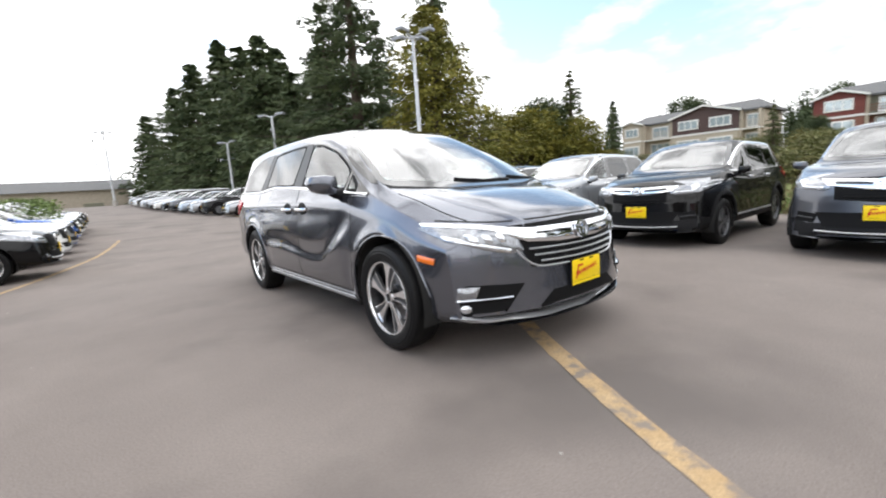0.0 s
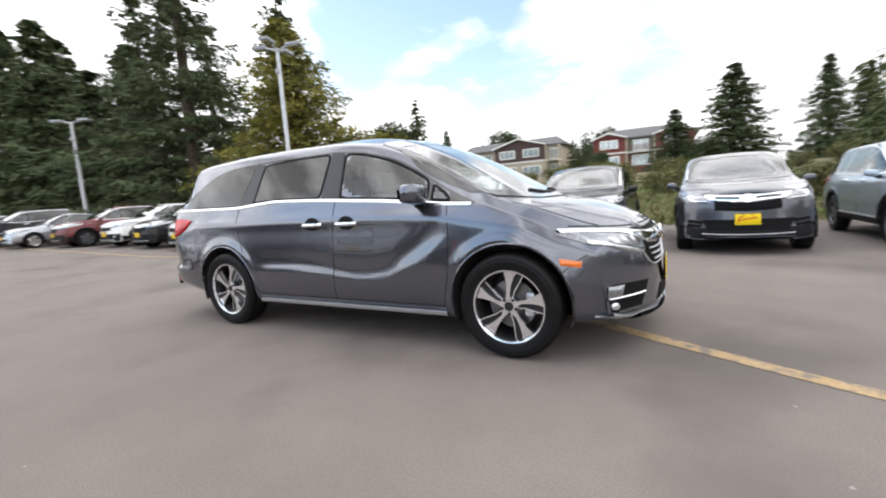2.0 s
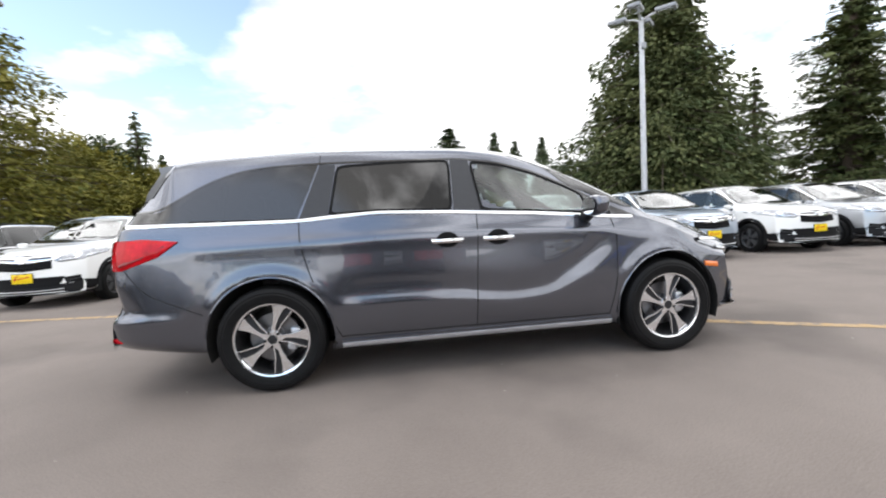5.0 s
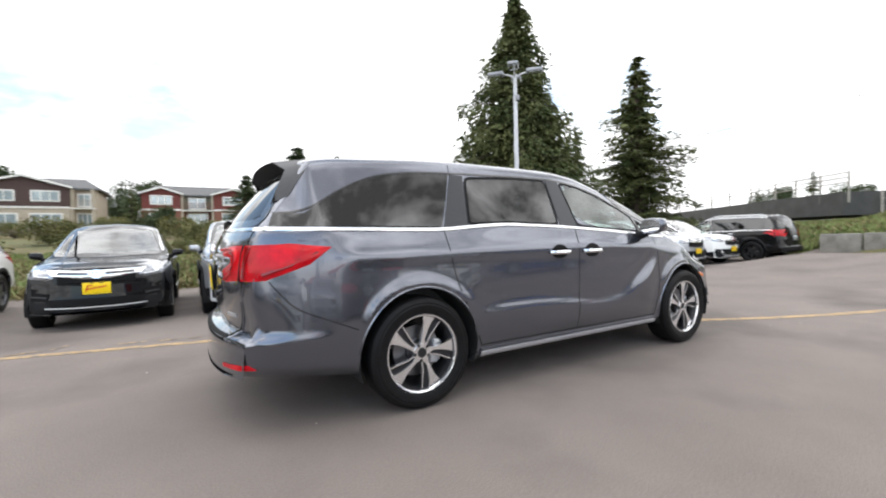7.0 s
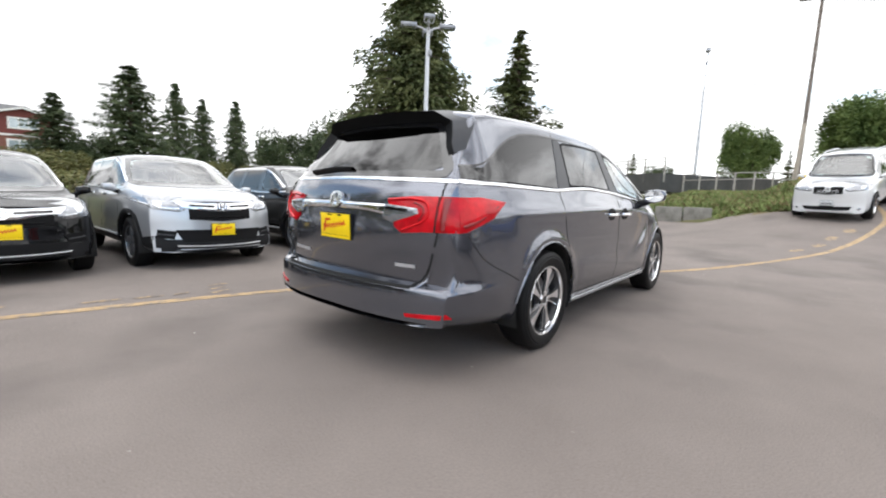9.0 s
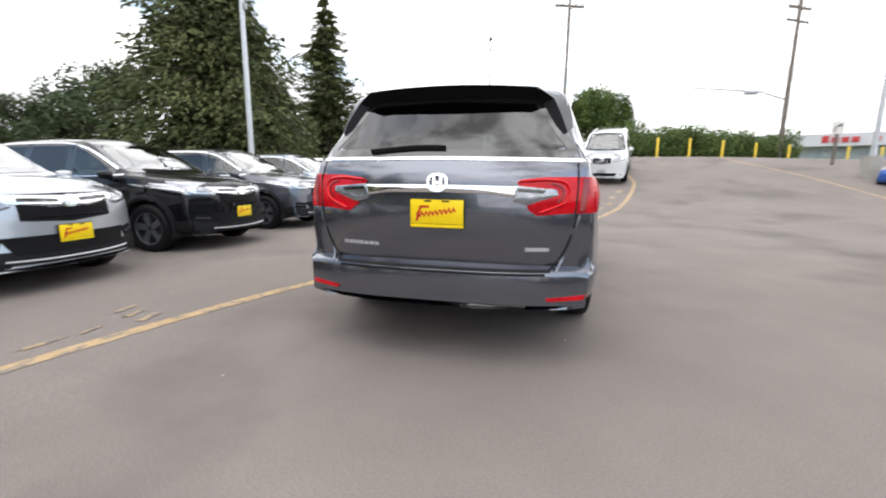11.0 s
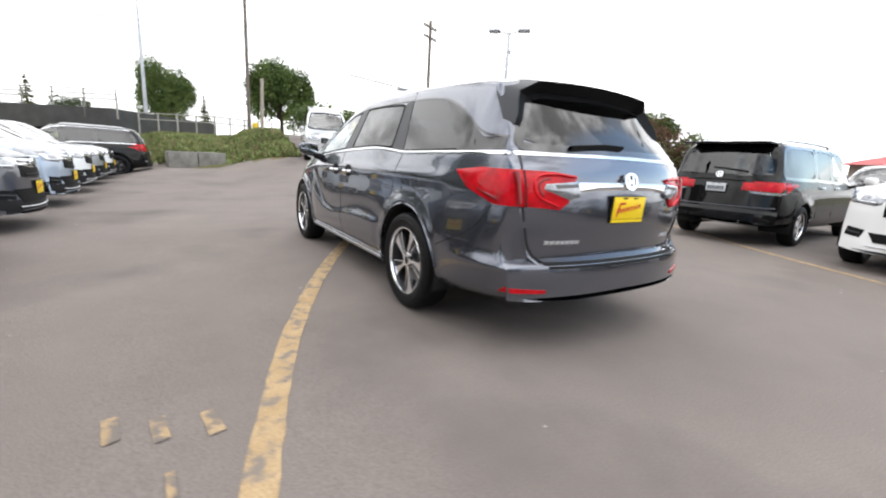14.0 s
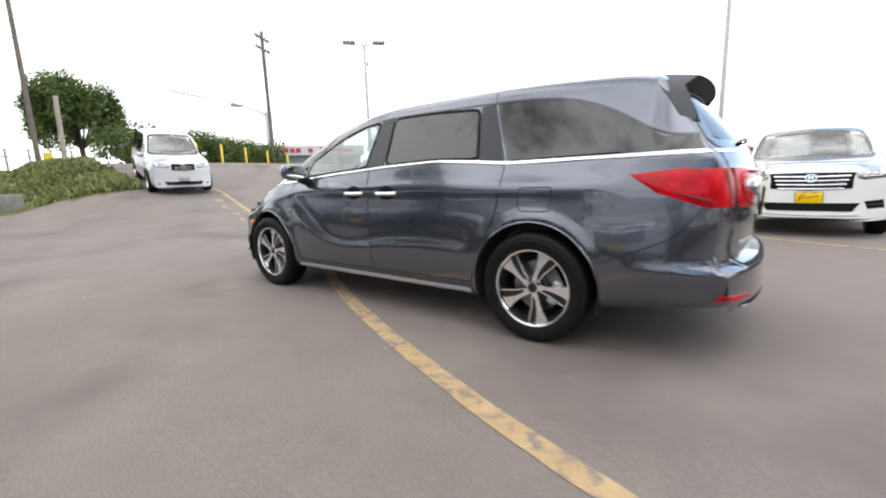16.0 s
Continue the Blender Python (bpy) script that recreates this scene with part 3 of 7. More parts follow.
def put_wheels(car, axles, track, r, rim, w, style):
    key = (r, rim, w, style)
    if key not in WHEELS:
        WHEELS[key] = wheel_meshes(*key)
    W = WHEELS[key]
    for k, cx in enumerate(axles):
        for sg in (-1, 1):
            m = pose(cx, sg * track / 2, r, 0, (10 * k + 6 * (sg > 0)) if style == "hero" else 23 * k + 11 * sg, 0 if sg < 0 else 180)
            t = part("wheel", W["tyre"], car, "black rubber tyre", m)
            part("rim", W["rim"], t, "alloy wheel face")
            part("barrel", W["barrel"], t)
            part("brake_disc", W["brake_disc"], t)
            if "caliper" in W:
                part("brake_caliper", W["caliper"], t, "silver brake caliper")
            if "spoke" in W:
                part("spoke", W["spoke"], t, "dark wheel hub and bolts" if style == "hero" else "dark wheel spokes")
            if "grey_spoke" in W:
                part("spoke", W["grey_spoke"], t, "grey wheel spokes")


def arch_liner(s, car):
    """Dark wheel housings and a floor plate under the body."""
    for cx in s["axles"]:
        for sg in (-1, 1):
            g = Geo()
            n, y0, y1 = 18, sg * 0.5, sg * (s["hwmax"] - 0.022)
            r = s["arch_r"] + 0.004
            vs, fs = [], []
            for k in range(n + 1):
                a = radians(-18 + 216 * k / n)
                for y in (y0, y1):
                    vs.append((cx + r * math.cos(a), y, s["arch_z"] + r * math.sin(a)))
            fs = [(2 * k, 2 * k + 1, 2 * k + 3, 2 * k + 2) for k in range(n)]
            fs.append(tuple(2 * k for k in range(n + 1)))
            g.add(vs, fs)
            part("wheel_housing", g.mesh("wheel_housing", M_UNDER, True), car)


PLATE = None


def plate_parts(car, m, white=False):
    """A dealer plate in a dark frame, with bars for its writing; it faces local -y."""
    f = part("plate_frame", PLATE["frame"], car, "", m)
    part("plate", PLATE["white"] if white else PLATE["yellow"], f, "white number plate" if white else "yellow dealer plate")
    if not white:
        part("script_bar", PLATE["ink"], f, "red bar of writing")
        part("caption_bar", PLATE["cap"], f)
    else:
        part("caption_bar", PLATE["num"], f)


def make_plate():
    g = Geo().box(-0.162, -0.006, -0.085, 0.162, 0.008, 0.085, 0.003)
    g.box(-0.075, -0.012, 0.066, -0.03, -0.004, 0.076, 0.002).box(0.03, -0.012, 0.066, 0.075, -0.004, 0.076, 0.002)
    y = Geo().box(-0.156, -0.010, -0.060, 0.156, -0.004, 0.079, 0.002)
    ink = Geo()
    pts = [(-0.12 + 0.008 * k, 0.012 * math.sin(k * 1.9) + 0.0012 * k - 0.012) for k in range(30)]
    for k in range(len(pts) - 1):
        (a, b), (c, d) = pts[k], pts[k + 1]
        t = 0.0075 if k % 3 else 0.012
        ink.add([(a, -0.0115, b - t), (c, -0.0115, d - t), (c, -0.0115, d + t), (a, -0.0115, b + t)], [(0, 1, 2, 3)])
    ink.add([(-0.125, -0.0115, -0.045), (-0.112, -0.0115, -0.045), (-0.085, -0.0115, 0.045), (-0.10, -0.0115, 0.045)], [(0, 1, 2, 3)])
    ink.add([(-0.10, -0.0115, 0.028), (-0.04, -0.0115, 0.034), (-0.045, -0.0115, 0.046), (-0.10, -0.0115, 0.045)], [(0, 1, 2, 3)])
    cap = Geo()
    cap.box(-0.156, -0.0095, -0.081, 0.156, -0.005, -0.0625)
    num = Geo()
    for k in range(7):
        num.box(-0.13 + k * 0.038, -0.0112, -0.035, -0.105 + k * 0.038, -0.0095, 0.03)
    return {"frame": g.mesh("plate_frame", M_PLASTIC), "yellow": y.mesh("plate", M_PLATE), "white": y.mesh("plate_w", M_PLATEWHITE),
            "ink": ink.mesh("script_bar", M_PLATEINK, False), "cap": cap.mesh("caption_bar", M_PLATE, False), "num": num.mesh("number_bar", M_SUVGREY, False)}


PLATE = make_plate()


def badge_mesh():
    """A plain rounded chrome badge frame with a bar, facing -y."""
    g = Geo()
    out_, in_ = [(-0.062, 0.048), (-0.050, -0.050), (0.050, -0.050), (0.062, 0.048)], [(-0.046, 0.036), (-0.038, -0.038), (0.038, -0.038), (0.046, 0.036)]
    o, i = rounded(out_, 2), rounded(in_, 2)
    n = len(o)
    vs = [(a, 0.0, b) for a, b in o] + [(a, -0.016, b) for a, b in o] + [(a, -0.016, b) for a, b in i] + [(a, 0.0, b) for a, b in i]
    fs = []
    for r in range(3):
        fs += [(r * n + k, r * n + (k + 1) % n, (r + 1) * n + (k + 1) % n, (r + 1) * n + k) for k in range(n)]
    g.add(vs, fs)
    g.box(-0.026, -0.014, -0.036, -0.012, 0, 0.036)
    g.box(0.012, -0.014, -0.036, 0.026, 0, 0.036)
    g.box(-0.02, -0.013, -0.008, 0.02, 0, 0.006)
    return g.mesh("badge", M_CHROME, True, 35)


BADGE = badge_mesh()


def mirror_mesh(material):
    """A door mirror for the right side, its stalk at the origin, the housing reaching to -y."""
    bm = bmesh.new()
    bmesh.ops.create_uvsphere(bm, u_segments=20, v_segments=14, radius=1)
    for v in bm.verts:
        x, y, z = v.co
        n = max(abs(x), abs(y), abs(z))
        x, y, z = (c * (0.55 + 0.45 / max(n, 1e-6)) * 0.86 for c in (x, y, z))
        sx = 0.10 if x > 0 else 0.045
        v.co = Vector((x * sx * (1 - 0.2 * -y), -0.135 + y * 0.118, 0.072 + z * (0.078 + 0.012 * y) - 0.012 * y))
    g = Geo()
    bm.verts.index_update()
    g.add([v.co.copy() for v in bm.verts], [tuple(v.index for v in f.verts) for f in bm.faces])
    bm.free()
    a = g.mesh("mirror", material)
    s = Geo().tube([(0.0, 0.05, -0.01), (0.0, -0.04, 0.005), (0.0, -0.09, 0.03)], [0.045, 0.035, 0.03], 10)
    gl = Geo()
    n = 20
    gl.add([(-0.047, -0.135, 0.072)] + [(-0.046, -0.135 + 0.088 * math.cos(2 * math.pi * k / n), 0.072 + 0.056 * math.sin(2 * math.pi * k / n)) for k in range(n)], [(0, 1 + (k + 1) % n, 1 + k) for k in range(n)])
    return a, s.mesh("mirror_stalk", M_PLASTIC), gl.mesh("mirror_glass", M_CHROME, False)


MIRRORS = {}


def put_mirrors(car, shell, x, z, material, size=1.0):
    if material.name not in MIRRORS:
        MIRRORS[material.name] = mirror_mesh(material)
    a, s, gl = MIRRORS[material.name]
    for side, sg in (('R', 1), ('L', -1)):
        p = shell.at(side, x, z, 0.0)
        m = Matrix.Translation(p) @ Matrix.Diagonal((size, sg * size, size, 1))
        h = part("door_mirror", a, car, "", m)
        part("mirror_stalk", s, h)
        part("mirror_glass", gl, h, "mirror glass")


def handle_mesh():
    g = Geo()
    n = 10
    vs, fs = [], []
    for k in range(n + 1):
        f = k / n
        x = -0.115 + 0.23 * f
        b = 0.034 * (1 - (2 * f - 1) ** 4) + 0.008
        for y, z in ((-b, 0.014), (-b - 0.006, 0.0), (-b, -0.014), (-b + 0.012, -0.012), (-b + 0.012, 0.012)):
            vs.append((x, y, z))
    for k in range(n):
        fs += [(k * 5 + j, k * 5 + (j + 1) % 5, (k + 1) * 5 + (j + 1) % 5, (k + 1) * 5 + j) for j in range(5)]
    fs += [tuple(range(5))[::-1], tuple(n * 5 + j for j in range(5))]
    g.add(vs, fs)
    return g.mesh("door_handle", M_CHROME, True, 35)


HANDLE = handle_mesh()


def seat_meshes():
    g = Geo().box(-0.26, -0.26, 0.0, 0.26, 0.26, 0.16, 0.06)
    g.box(-0.34, -0.25, 0.1, -0.2, 0.25, 0.66, 0.06, Matrix.Rotation(radians(-12), 4, 'Y'))
    h = Geo().box(-0.31, -0.13, 0.68, -0.21, 0.13, 0.86, 0.045, Matrix.Rotation(radians(-12), 4, 'Y'))
    return g.mesh("seat", M_SEAT), h.mesh("headrest", M_SEAT)


SEAT, HEADREST = seat_meshes()


def interior(car, rows, width, floor, dash_x, dash_z, roof=None):
    """Seats, dashboard and steering wheel."""
    for x, ys in rows:
        for y in ys:
            st = part("seat", SEAT, car, "", pose(x, y, floor))
            part("headrest", HEADREST, st)
    d = Geo().box(dash_x - 0.22, -width, dash_z - 0.36, dash_x + 0.55, width, dash_z, 0.06)
    part("dashboard", d.mesh("dashboard", M_DASH), car)
    f = Geo().box(-2.0 if len(rows) > 2 else -1.5, -width, floor - 0.18, dash_x + 0.3, width, floor - 0.12, 0.01)
    part("cabin_floor", f.mesh("cabin_floor", M_DASH), car)
    w = Geo()
    n = 24
    for k in range(n):
        a, b = 2 * math.pi * k / n, 2 * math.pi * (k + 1) / n
        w.tube([(0, 0.18 * math.cos(a), 0.18 * math.sin(a)), (0, 0.18 * math.cos(b), 0.18 * math.sin(b))], 0.016, 6, False)
    w.box(-0.01, -0.17, -0.02, 0.02, 0.17, 0.02, 0.006)
    part("steering_wheel", w.mesh("steering_wheel", M_DASH), car, "", pose(dash_x - 0.32, 0.37, dash_z - 0.05, 0, 22, 0))


def minivan():
    """The grey minivan, its nose along +x, its axles at x = 1.5 and -1.5."""
    crease = [(-1.15, 0.60), (-0.6, 0.61), (-0.17, 0.585), (0.24, 0.545), (0.53, 0.575), (0.74, 0.68), (1.02, 0.86), (1.2, 0.96)]

    def relief(X, Y, Z):
        zc = pchip(crease, X)
        fade = sstep(-1.2, -0.85, X) * (1 - sstep(0.85, 1.1, X)) * (Y > 0.5)
        d = 0.017 * (0.5 + 0.5 * np.tanh((zc - Z) / 0.020)) * sstep(0.30, 0.46, Z)
        scoop = -0.007 * np.exp(-((Z - zc - 0.08) / 0.07) ** 2)
        sh = 0.012 * np.exp(-((Z - 1.02) / 0.05) ** 2) * (Y > 0.5) * (1 - sstep(0.9, 1.3, X)) * sstep(-2.2, -1.9, X)
        bump = 0.014 * (0.5 + 0.5 * np.tanh((0.575 - Z) / 0.018)) * sstep(2.0, 2.4, -X) * sstep(0.2, 0.6, Y)
        return (d + scoop) * fade + sh * 0.6 + bump

    def undercut(X, Z):
        """The tailgate leans inwards below its crease, down to the bumper's shelf."""
        return 0.050 * np.clip((0.805 - Z) / 0.19, 0, 1) * sstep(0.575, 0.60, Z) * sstep(2.42, 2.56, -X)

    s = {
        "zt": [(-2.66, 0.375), (-2.659, 0.40), (-2.656, 0.50), (-2.65, 0.565), (-2.622, 0.60), (-2.612, 0.80), (-2.60, 1.0), (-2.575, 1.12), (-2.53, 1.20), (-2.46, 1.31), (-2.375, 1.43), (-2.30, 1.53), (-2.24, 1.615), (-2.17, 1.675), (-1.8, 1.713), (-1.2, 1.735), (-0.5, 1.745), (0.0, 1.735), (0.3, 1.705), (0.5, 1.655), (0.8, 1.53), (1.1, 1.37), (1.4, 1.195), (1.56, 1.105), (1.65, 1.085), (1.9, 1.045), (2.12, 0.975), (2.27, 0.905), (2.335, 0.84), (2.375, 0.75), (2.395, 0.64), (2.41, 0.5), (2.422, 0.41), (2.43, 0.34)],
        "zb": [(-2.66, 0.355), (-2.45, 0.318), (-2.2, 0.285), (-1.9, 0.262), (-1.0, 0.22), (1.0, 0.22), (1.9, 0.22), (2.15, 0.235), (2.43, 0.262)],
        "hw": [(-2.66, 0.845), (-2.63, 0.88), (-2.58, 0.91), (-2.5, 0.935), (-2.35, 0.955), (-2.0, 0.975), (-1.5, 0.985), (0.0, 0.985), (1.2, 0.985), (1.7, 0.975), (2.1, 0.955), (2.28, 0.92), (2.38, 0.88), (2.43, 0.845)],
        "zm": [(-2.66, 0.55), (-1.5, 0.66), (0.5, 0.64), (1.5, 0.66), (2.5, 0.5)],
        "ysh": [(-2.66, 0.82), (-2.6, 0.87), (-2.5, 0.905), (-2.3, 0.93), (-1.8, 0.952), (-1.0, 0.962), (0.8, 0.965), (1.3, 0.955), (1.8, 0.93), (2.2, 0.90), (2.5, 0.86)],
        "zsh": [(-2.66, 0.98), (-1.2, 1.03), (0.0, 1.03), (1.0, 0.98), (1.6, 0.90), (2.0, 0.82), (2.5, 0.70)],
        "ybelt": [(-2.66, 0.79), (-2.58, 0.825), (-2.48, 0.855), (-2.35, 0.872), (-2.1, 0.89), (-1.3, 0.905), (0.0, 0.915), (0.9, 0.905), (1.24, 0.895), (1.6, 0.90), (2.0, 0.855), (2.3, 0.80), (2.5, 0.76)],
        "zbelt": [(-2.66, 1.17), (-2.3, 1.185), (-1.26, 1.165), (-0.73, 1.205), (-0.14, 1.185), (0.6, 1.13), (1.24, 1.09), (1.5, 1.02), (2.0, 0.895), (2.3, 0.80), (2.5, 0.70)],
        "yrail": [(-2.66, 0.77), (-2.55, 0.80), (-2.46, 0.775), (-2.38, 0.735), (-2.28, 0.715), (-2.15, 0.695), (-1.6, 0.698), (-0.5, 0.688), (0.2, 0.680), (0.6, 0.70), (1.0, 0.755), (1.3, 0.81), (1.6, 0.80), (2.0, 0.755), (2.3, 0.70), (2.5, 0.66)],
        "zrail": [(-2.66, 1.19), (-2.53, 1.20), (-2.45, 1.29), (-2.36, 1.41), (-2.27, 1.545), (-2.18, 1.628), (-1.77, 1.665), (-1.06, 1.690), (-0.15, 1.674), (0.2, 1.636), (0.51, 1.545), (0.72, 1.465), (0.93, 1.37), (1.14, 1.255), (1.35, 1.135), (1.53, 1.075), (1.74, 1.03), (1.94, 0.97), (2.15, 0.895), (2.35, 0.82), (2.5, 0.74)],
        "axles": (1.5, -1.5), "arch_r": 0.425, "arch_z": 0.375, "hwmax": 0.985, "flare": 0.016,
        "bow": (0.33, 2.6, 0.165, 2.8), "bow_f": (1.35, 2.38), "bow_r": (1.75, 2.5), "relief": relief, "undercut": undercut, "flat_roof": 0.84, "tail_out": 0.045, "soft": 3, "tuck": 0.13,
    }
    sh = Shell(s, 190, 1.7)
    car = thing("minivan", "dark steel grey metallic minivan with alloy wheels", "minivan")
    win3 = [(-2.40, 1.21), (-2.37, 1.282), (-2.20, 1.288), (-2.02, 1.40), (-1.85, 1.49), (-1.66, 1.55), (-1.40, 1.578), (-1.14, 1.585), (-1.21, 1.39), (-1.29, 1.195)]
    win2 = [(-1.06, 1.215), (-1.0, 1.565), (-0.55, 1.585), (-0.17, 1.585), (-0.19, 1.205), (-0.70, 1.225)]
    win1 = [(0.04, 1.195), (0.0, 1.57), (0.21, 1.545), (0.5, 1.46), (0.74, 1.345), (0.86, 1.275), (0.885, 1.135)]
    quarter = [(0.92, 1.13), (0.905, 1.245), (1.03, 1.165), (1.07, 1.115)]
    shield = [(-0.62, 1.60), (-0.35, 1.645), (0.35, 1.645), (0.62, 1.60), (0.735, 1.36), (0.80, 1.155), (0.4, 1.115), (-0.4, 1.115), (-0.80, 1.155), (-0.735, 1.36)]
    back = [(-0.54, 1.562), (0.0, 1.585), (0.54, 1.562), (0.61, 1.455), (0.765, 1.23), (0.0, 1.225), (-0.765, 1.23), (-0.60, 1.46)]
    win3_hole = [(-2.18, 1.225), (-2.02, 1.365), (-1.85, 1.46), (-1.65, 1.53), (-1.40, 1.56), (-1.17, 1.57), (-1.24, 1.39), (-1.31, 1.21)]
    holes = [('S', win3_hole), ('S', shrink(win2, 0.015)), ('S', shrink(win1, 0.008)), ('S', shrink(quarter, 0.008)), ('F', shrink(shield, 0.02)), ('B', shrink(back, 0.03))]
    part("body", sh.body("body", holes, M_GREY), car, "dark steel grey metallic body")
    part("cabin_lining", sh.lining, car)
    arch_liner(s, car)
    for sd in 'RL':
        wn_ = "window"
        part(wn_, sh.panel(wn_, sd, win3, M_GLASS2, 0.003, 0.006, 0), car, "dark privacy glass")
        part(wn_, sh.panel(wn_, sd, win2, M_GLASS2, 0.003, 0.006, 0), car, "dark privacy glass")
        part(wn_, sh.panel(wn_, sd, win1, M_GLASS, 0.003, 0.006), car, "clear green-tinted glass")
        part(wn_, sh.panel(wn_, sd, quarter, M_GLASS, 0.003, 0.006), car)
        for w_ in (win2, win1, quarter):
            part("window_frame", sh.strip("window_frame", sd, frame_line(w_), 0.02, M_RECESS, 0.0045, 0, 0.03), car, "black window surround")
        # pillar trims between the panes
        part("pillar_trim", sh.panel("pillar_trim", sd, [(-0.17, 1.195), (-0.155, 1.60), (-0.015, 1.588), (0.03, 1.185)], M_PILLAR, 0.004, 0.006, 0), car)
        part("pillar_trim", sh.panel("pillar_trim", sd, [(-1.275, 1.185), (-1.125, 1.585), (-1.015, 1.58), (-1.075, 1.205)], M_PILLAR, 0.004, 0.006, 0), car)
        part("pillar_trim", sh.panel("pillar_trim", sd, [(0.885, 1.13), (0.875, 1.275), (0.905, 1.255), (0.92, 1.125)], M_GLOSSBLK, 0.004, 0.006, 0), car)
        part("sail_trim", sh.panel("sail_trim", sd, [(1.05, 1.175), (1.25, 1.098), (1.08, 1.095)], M_GLOSSBLK, 0.003, 0.006, 0), car)
        # window surround line, belt chrome, seams
        part("window_gasket", sh.strip("window_gasket", sd, [(-2.37, 1.288), (-2.2, 1.295), (-2.02, 1.408), (-1.85, 1.50), (-1.66, 1.56), (-1.40, 1.588), (-1.1, 1.596), (-0.55, 1.60), (-0.1, 1.60), (0.22, 1.562), (0.52, 1.472), (0.77, 1.35), (1.0, 1.21), (1.26, 1.09)], 0.012, M_GLOSSBLK, 0.004), car)
        part("belt_chrome", sh.strip("belt_chrome", sd, [(-2.42, 1.195), (-2.0, 1.188), (-1.28, 1.176), (-1.05, 1.195), (-0.73, 1.21), (-0.16, 1.188), (0.5, 1.145), (1.05, 1.092), (1.24, 1.082)], 0.022, M_CHROME, 0.005, 0.006), car, "bright chrome belt strip")
        part("slide_rail", sh.strip("slide_rail", sd, [(-2.0, 1.205), (-1.30, 1.19)], 0.014, M_SEAM, 0.005), car)
        for ln in ([(-1.275, 1.17), (-1.275, 1.03), (-1.20, 0.75), (-1.03, 0.36)], [(-0.02, 1.59), (-0.005, 1.16), (-0.05, 0.34)], [(1.05, 1.085), (1.075, 0.95), (1.06, 0.6), (1.0, 0.34)], [(-1.03, 0.352), (1.0, 0.345)]):
            part("panel_gap", sh.strip("panel_gap", sd, ln, 0.007, M_SEAM, 0.0012), car)
        part("roof_gap", sh.strip("roof_gap", sd, [(-1.13, 1.58), (-1.12, 1.66)], 0.006, M_SEAM, 0.0012), car)
        part("sill_strip", sh.strip("sill_strip", sd, [(-1.03, 0.288), (1.02, 0.288)], 0.03, M_SATIN, 0.014, 0.006), car, "satin silver sill strip")
        part("sill_cover", sh.panel("sill_cover", sd, [(-1.04, 0.235), (-1.03, 0.325), (1.02, 0.325), (1.03, 0.235)], M_GREY, 0.008, 0.012, 0), car)
        for cx in (-0.24, 0.14):
            part("handle_cup", sh.panel("handle_cup", sd, [(cx - 0.098, 0.985), (cx - 0.045, 1.045), (cx + 0.045, 1.045), (cx + 0.098, 0.985), (cx + 0.045, 0.935), (cx - 0.045, 0.935)], M_RECESS, 0.007, 0.008, 2), car)
            p = sh.at(sd, cx, 0.985, 0.004)
            part("door_handle", HANDLE, car, "chrome door handle", Matrix.Translation(p) @ (pose(0, 0, 0) if sd == 'R' else pose(0, 0, 0, 0, 0, 180)))
        part("side_marker", sh.panel("side_marker", sd, [(1.845, 0.695), (1.85, 0.655), (1.975, 0.637), (1.985, 0.675)], M_AMBER, 0.006, 0.01, 0, dome=0.006), car, "amber side marker")
        part("arch_lip", sh.strip("arch_lip", sd, [(1.5 + 0.435 * math.cos(radians(a)), 0.375 + 0.435 * math.sin(radians(a))) for a in range(8, 190, 6)], 0.012, M_GREY, 0.006, 0.004, 0.03), car)
        part("arch_lip", sh.strip("arch_lip", sd, [(-1.5 + 0.435 * math.cos(radians(a)), 0.375 + 0.435 * math.sin(radians(a))) for a in range(-6, 176, 6)], 0.012, M_GREY, 0.006, 0.004, 0.03), car)
        part("fender_gap", sh.strip("fender_gap", sd, [(2.02, 0.72), (1.93, 0.69), (1.86, 0.60)], 0.006, M_SEAM, 0.0012), car)
        part("tail_lamp_side", sh.panel("tail_lamp_side", sd, [(-2.065, 1.082), (-2.20, 0.985), (-2.44, 0.905), (-2.47, 0.92), (-2.47, 1.10), (-2.30, 1.108)], M_REDLENS, 0.008, 0.014, 0, dome=0.01), car, "red tail lamp")
        part("lens_band", sh.strip("lens_band", sd, [(-2.15, 1.055), (-2.30, 0.985), (-2.45, 0.935)], 0.022, M_REDDARK, 0.013, 0.003, 0.03), car, "deep red lens band")
        part("bumper_gap", sh.strip("bumper_gap", sd, [(-2.42, 0.90), (-2.30, 0.74), (-2.02, 0.62), (-1.93, 0.58)], 0.006, M_SEAM, 0.0012), car)
    part("fuel_flap", sh.strip("fuel_flap", 'L', [(-1.62, 1.02), (-1.62, 0.87), (-1.40, 0.87), (-1.40, 1.02), (-1.62, 1.02)], 0.006, M_SEAM, 0.0012, 0, 0.02), car)
    part("windshield", sh.panel("windshield", 'F', shield, M_SCREEN, 0.003, 0.006, 1, nv=14, nu=30), car, "clear sloping windscreen")
    part("rear_window", sh.panel("rear_window", 'B', back, M_GLASSREAR, 0.003, 0.006, 1, nv=12, nu=30), car, "dark rear window")
    part("screen_frame", sh.strip("screen_frame", 'F', frame_line(shield), 0.05, M_GLOSSBLK, 0.0045, 0, 0.04), car, "black windscreen border")
    part("rear_frame", sh.strip("rear_frame", 'B', frame_line(back), 0.05, M_GLOSSBLK, 0.0045, 0, 0.04), car, "black rear window border")
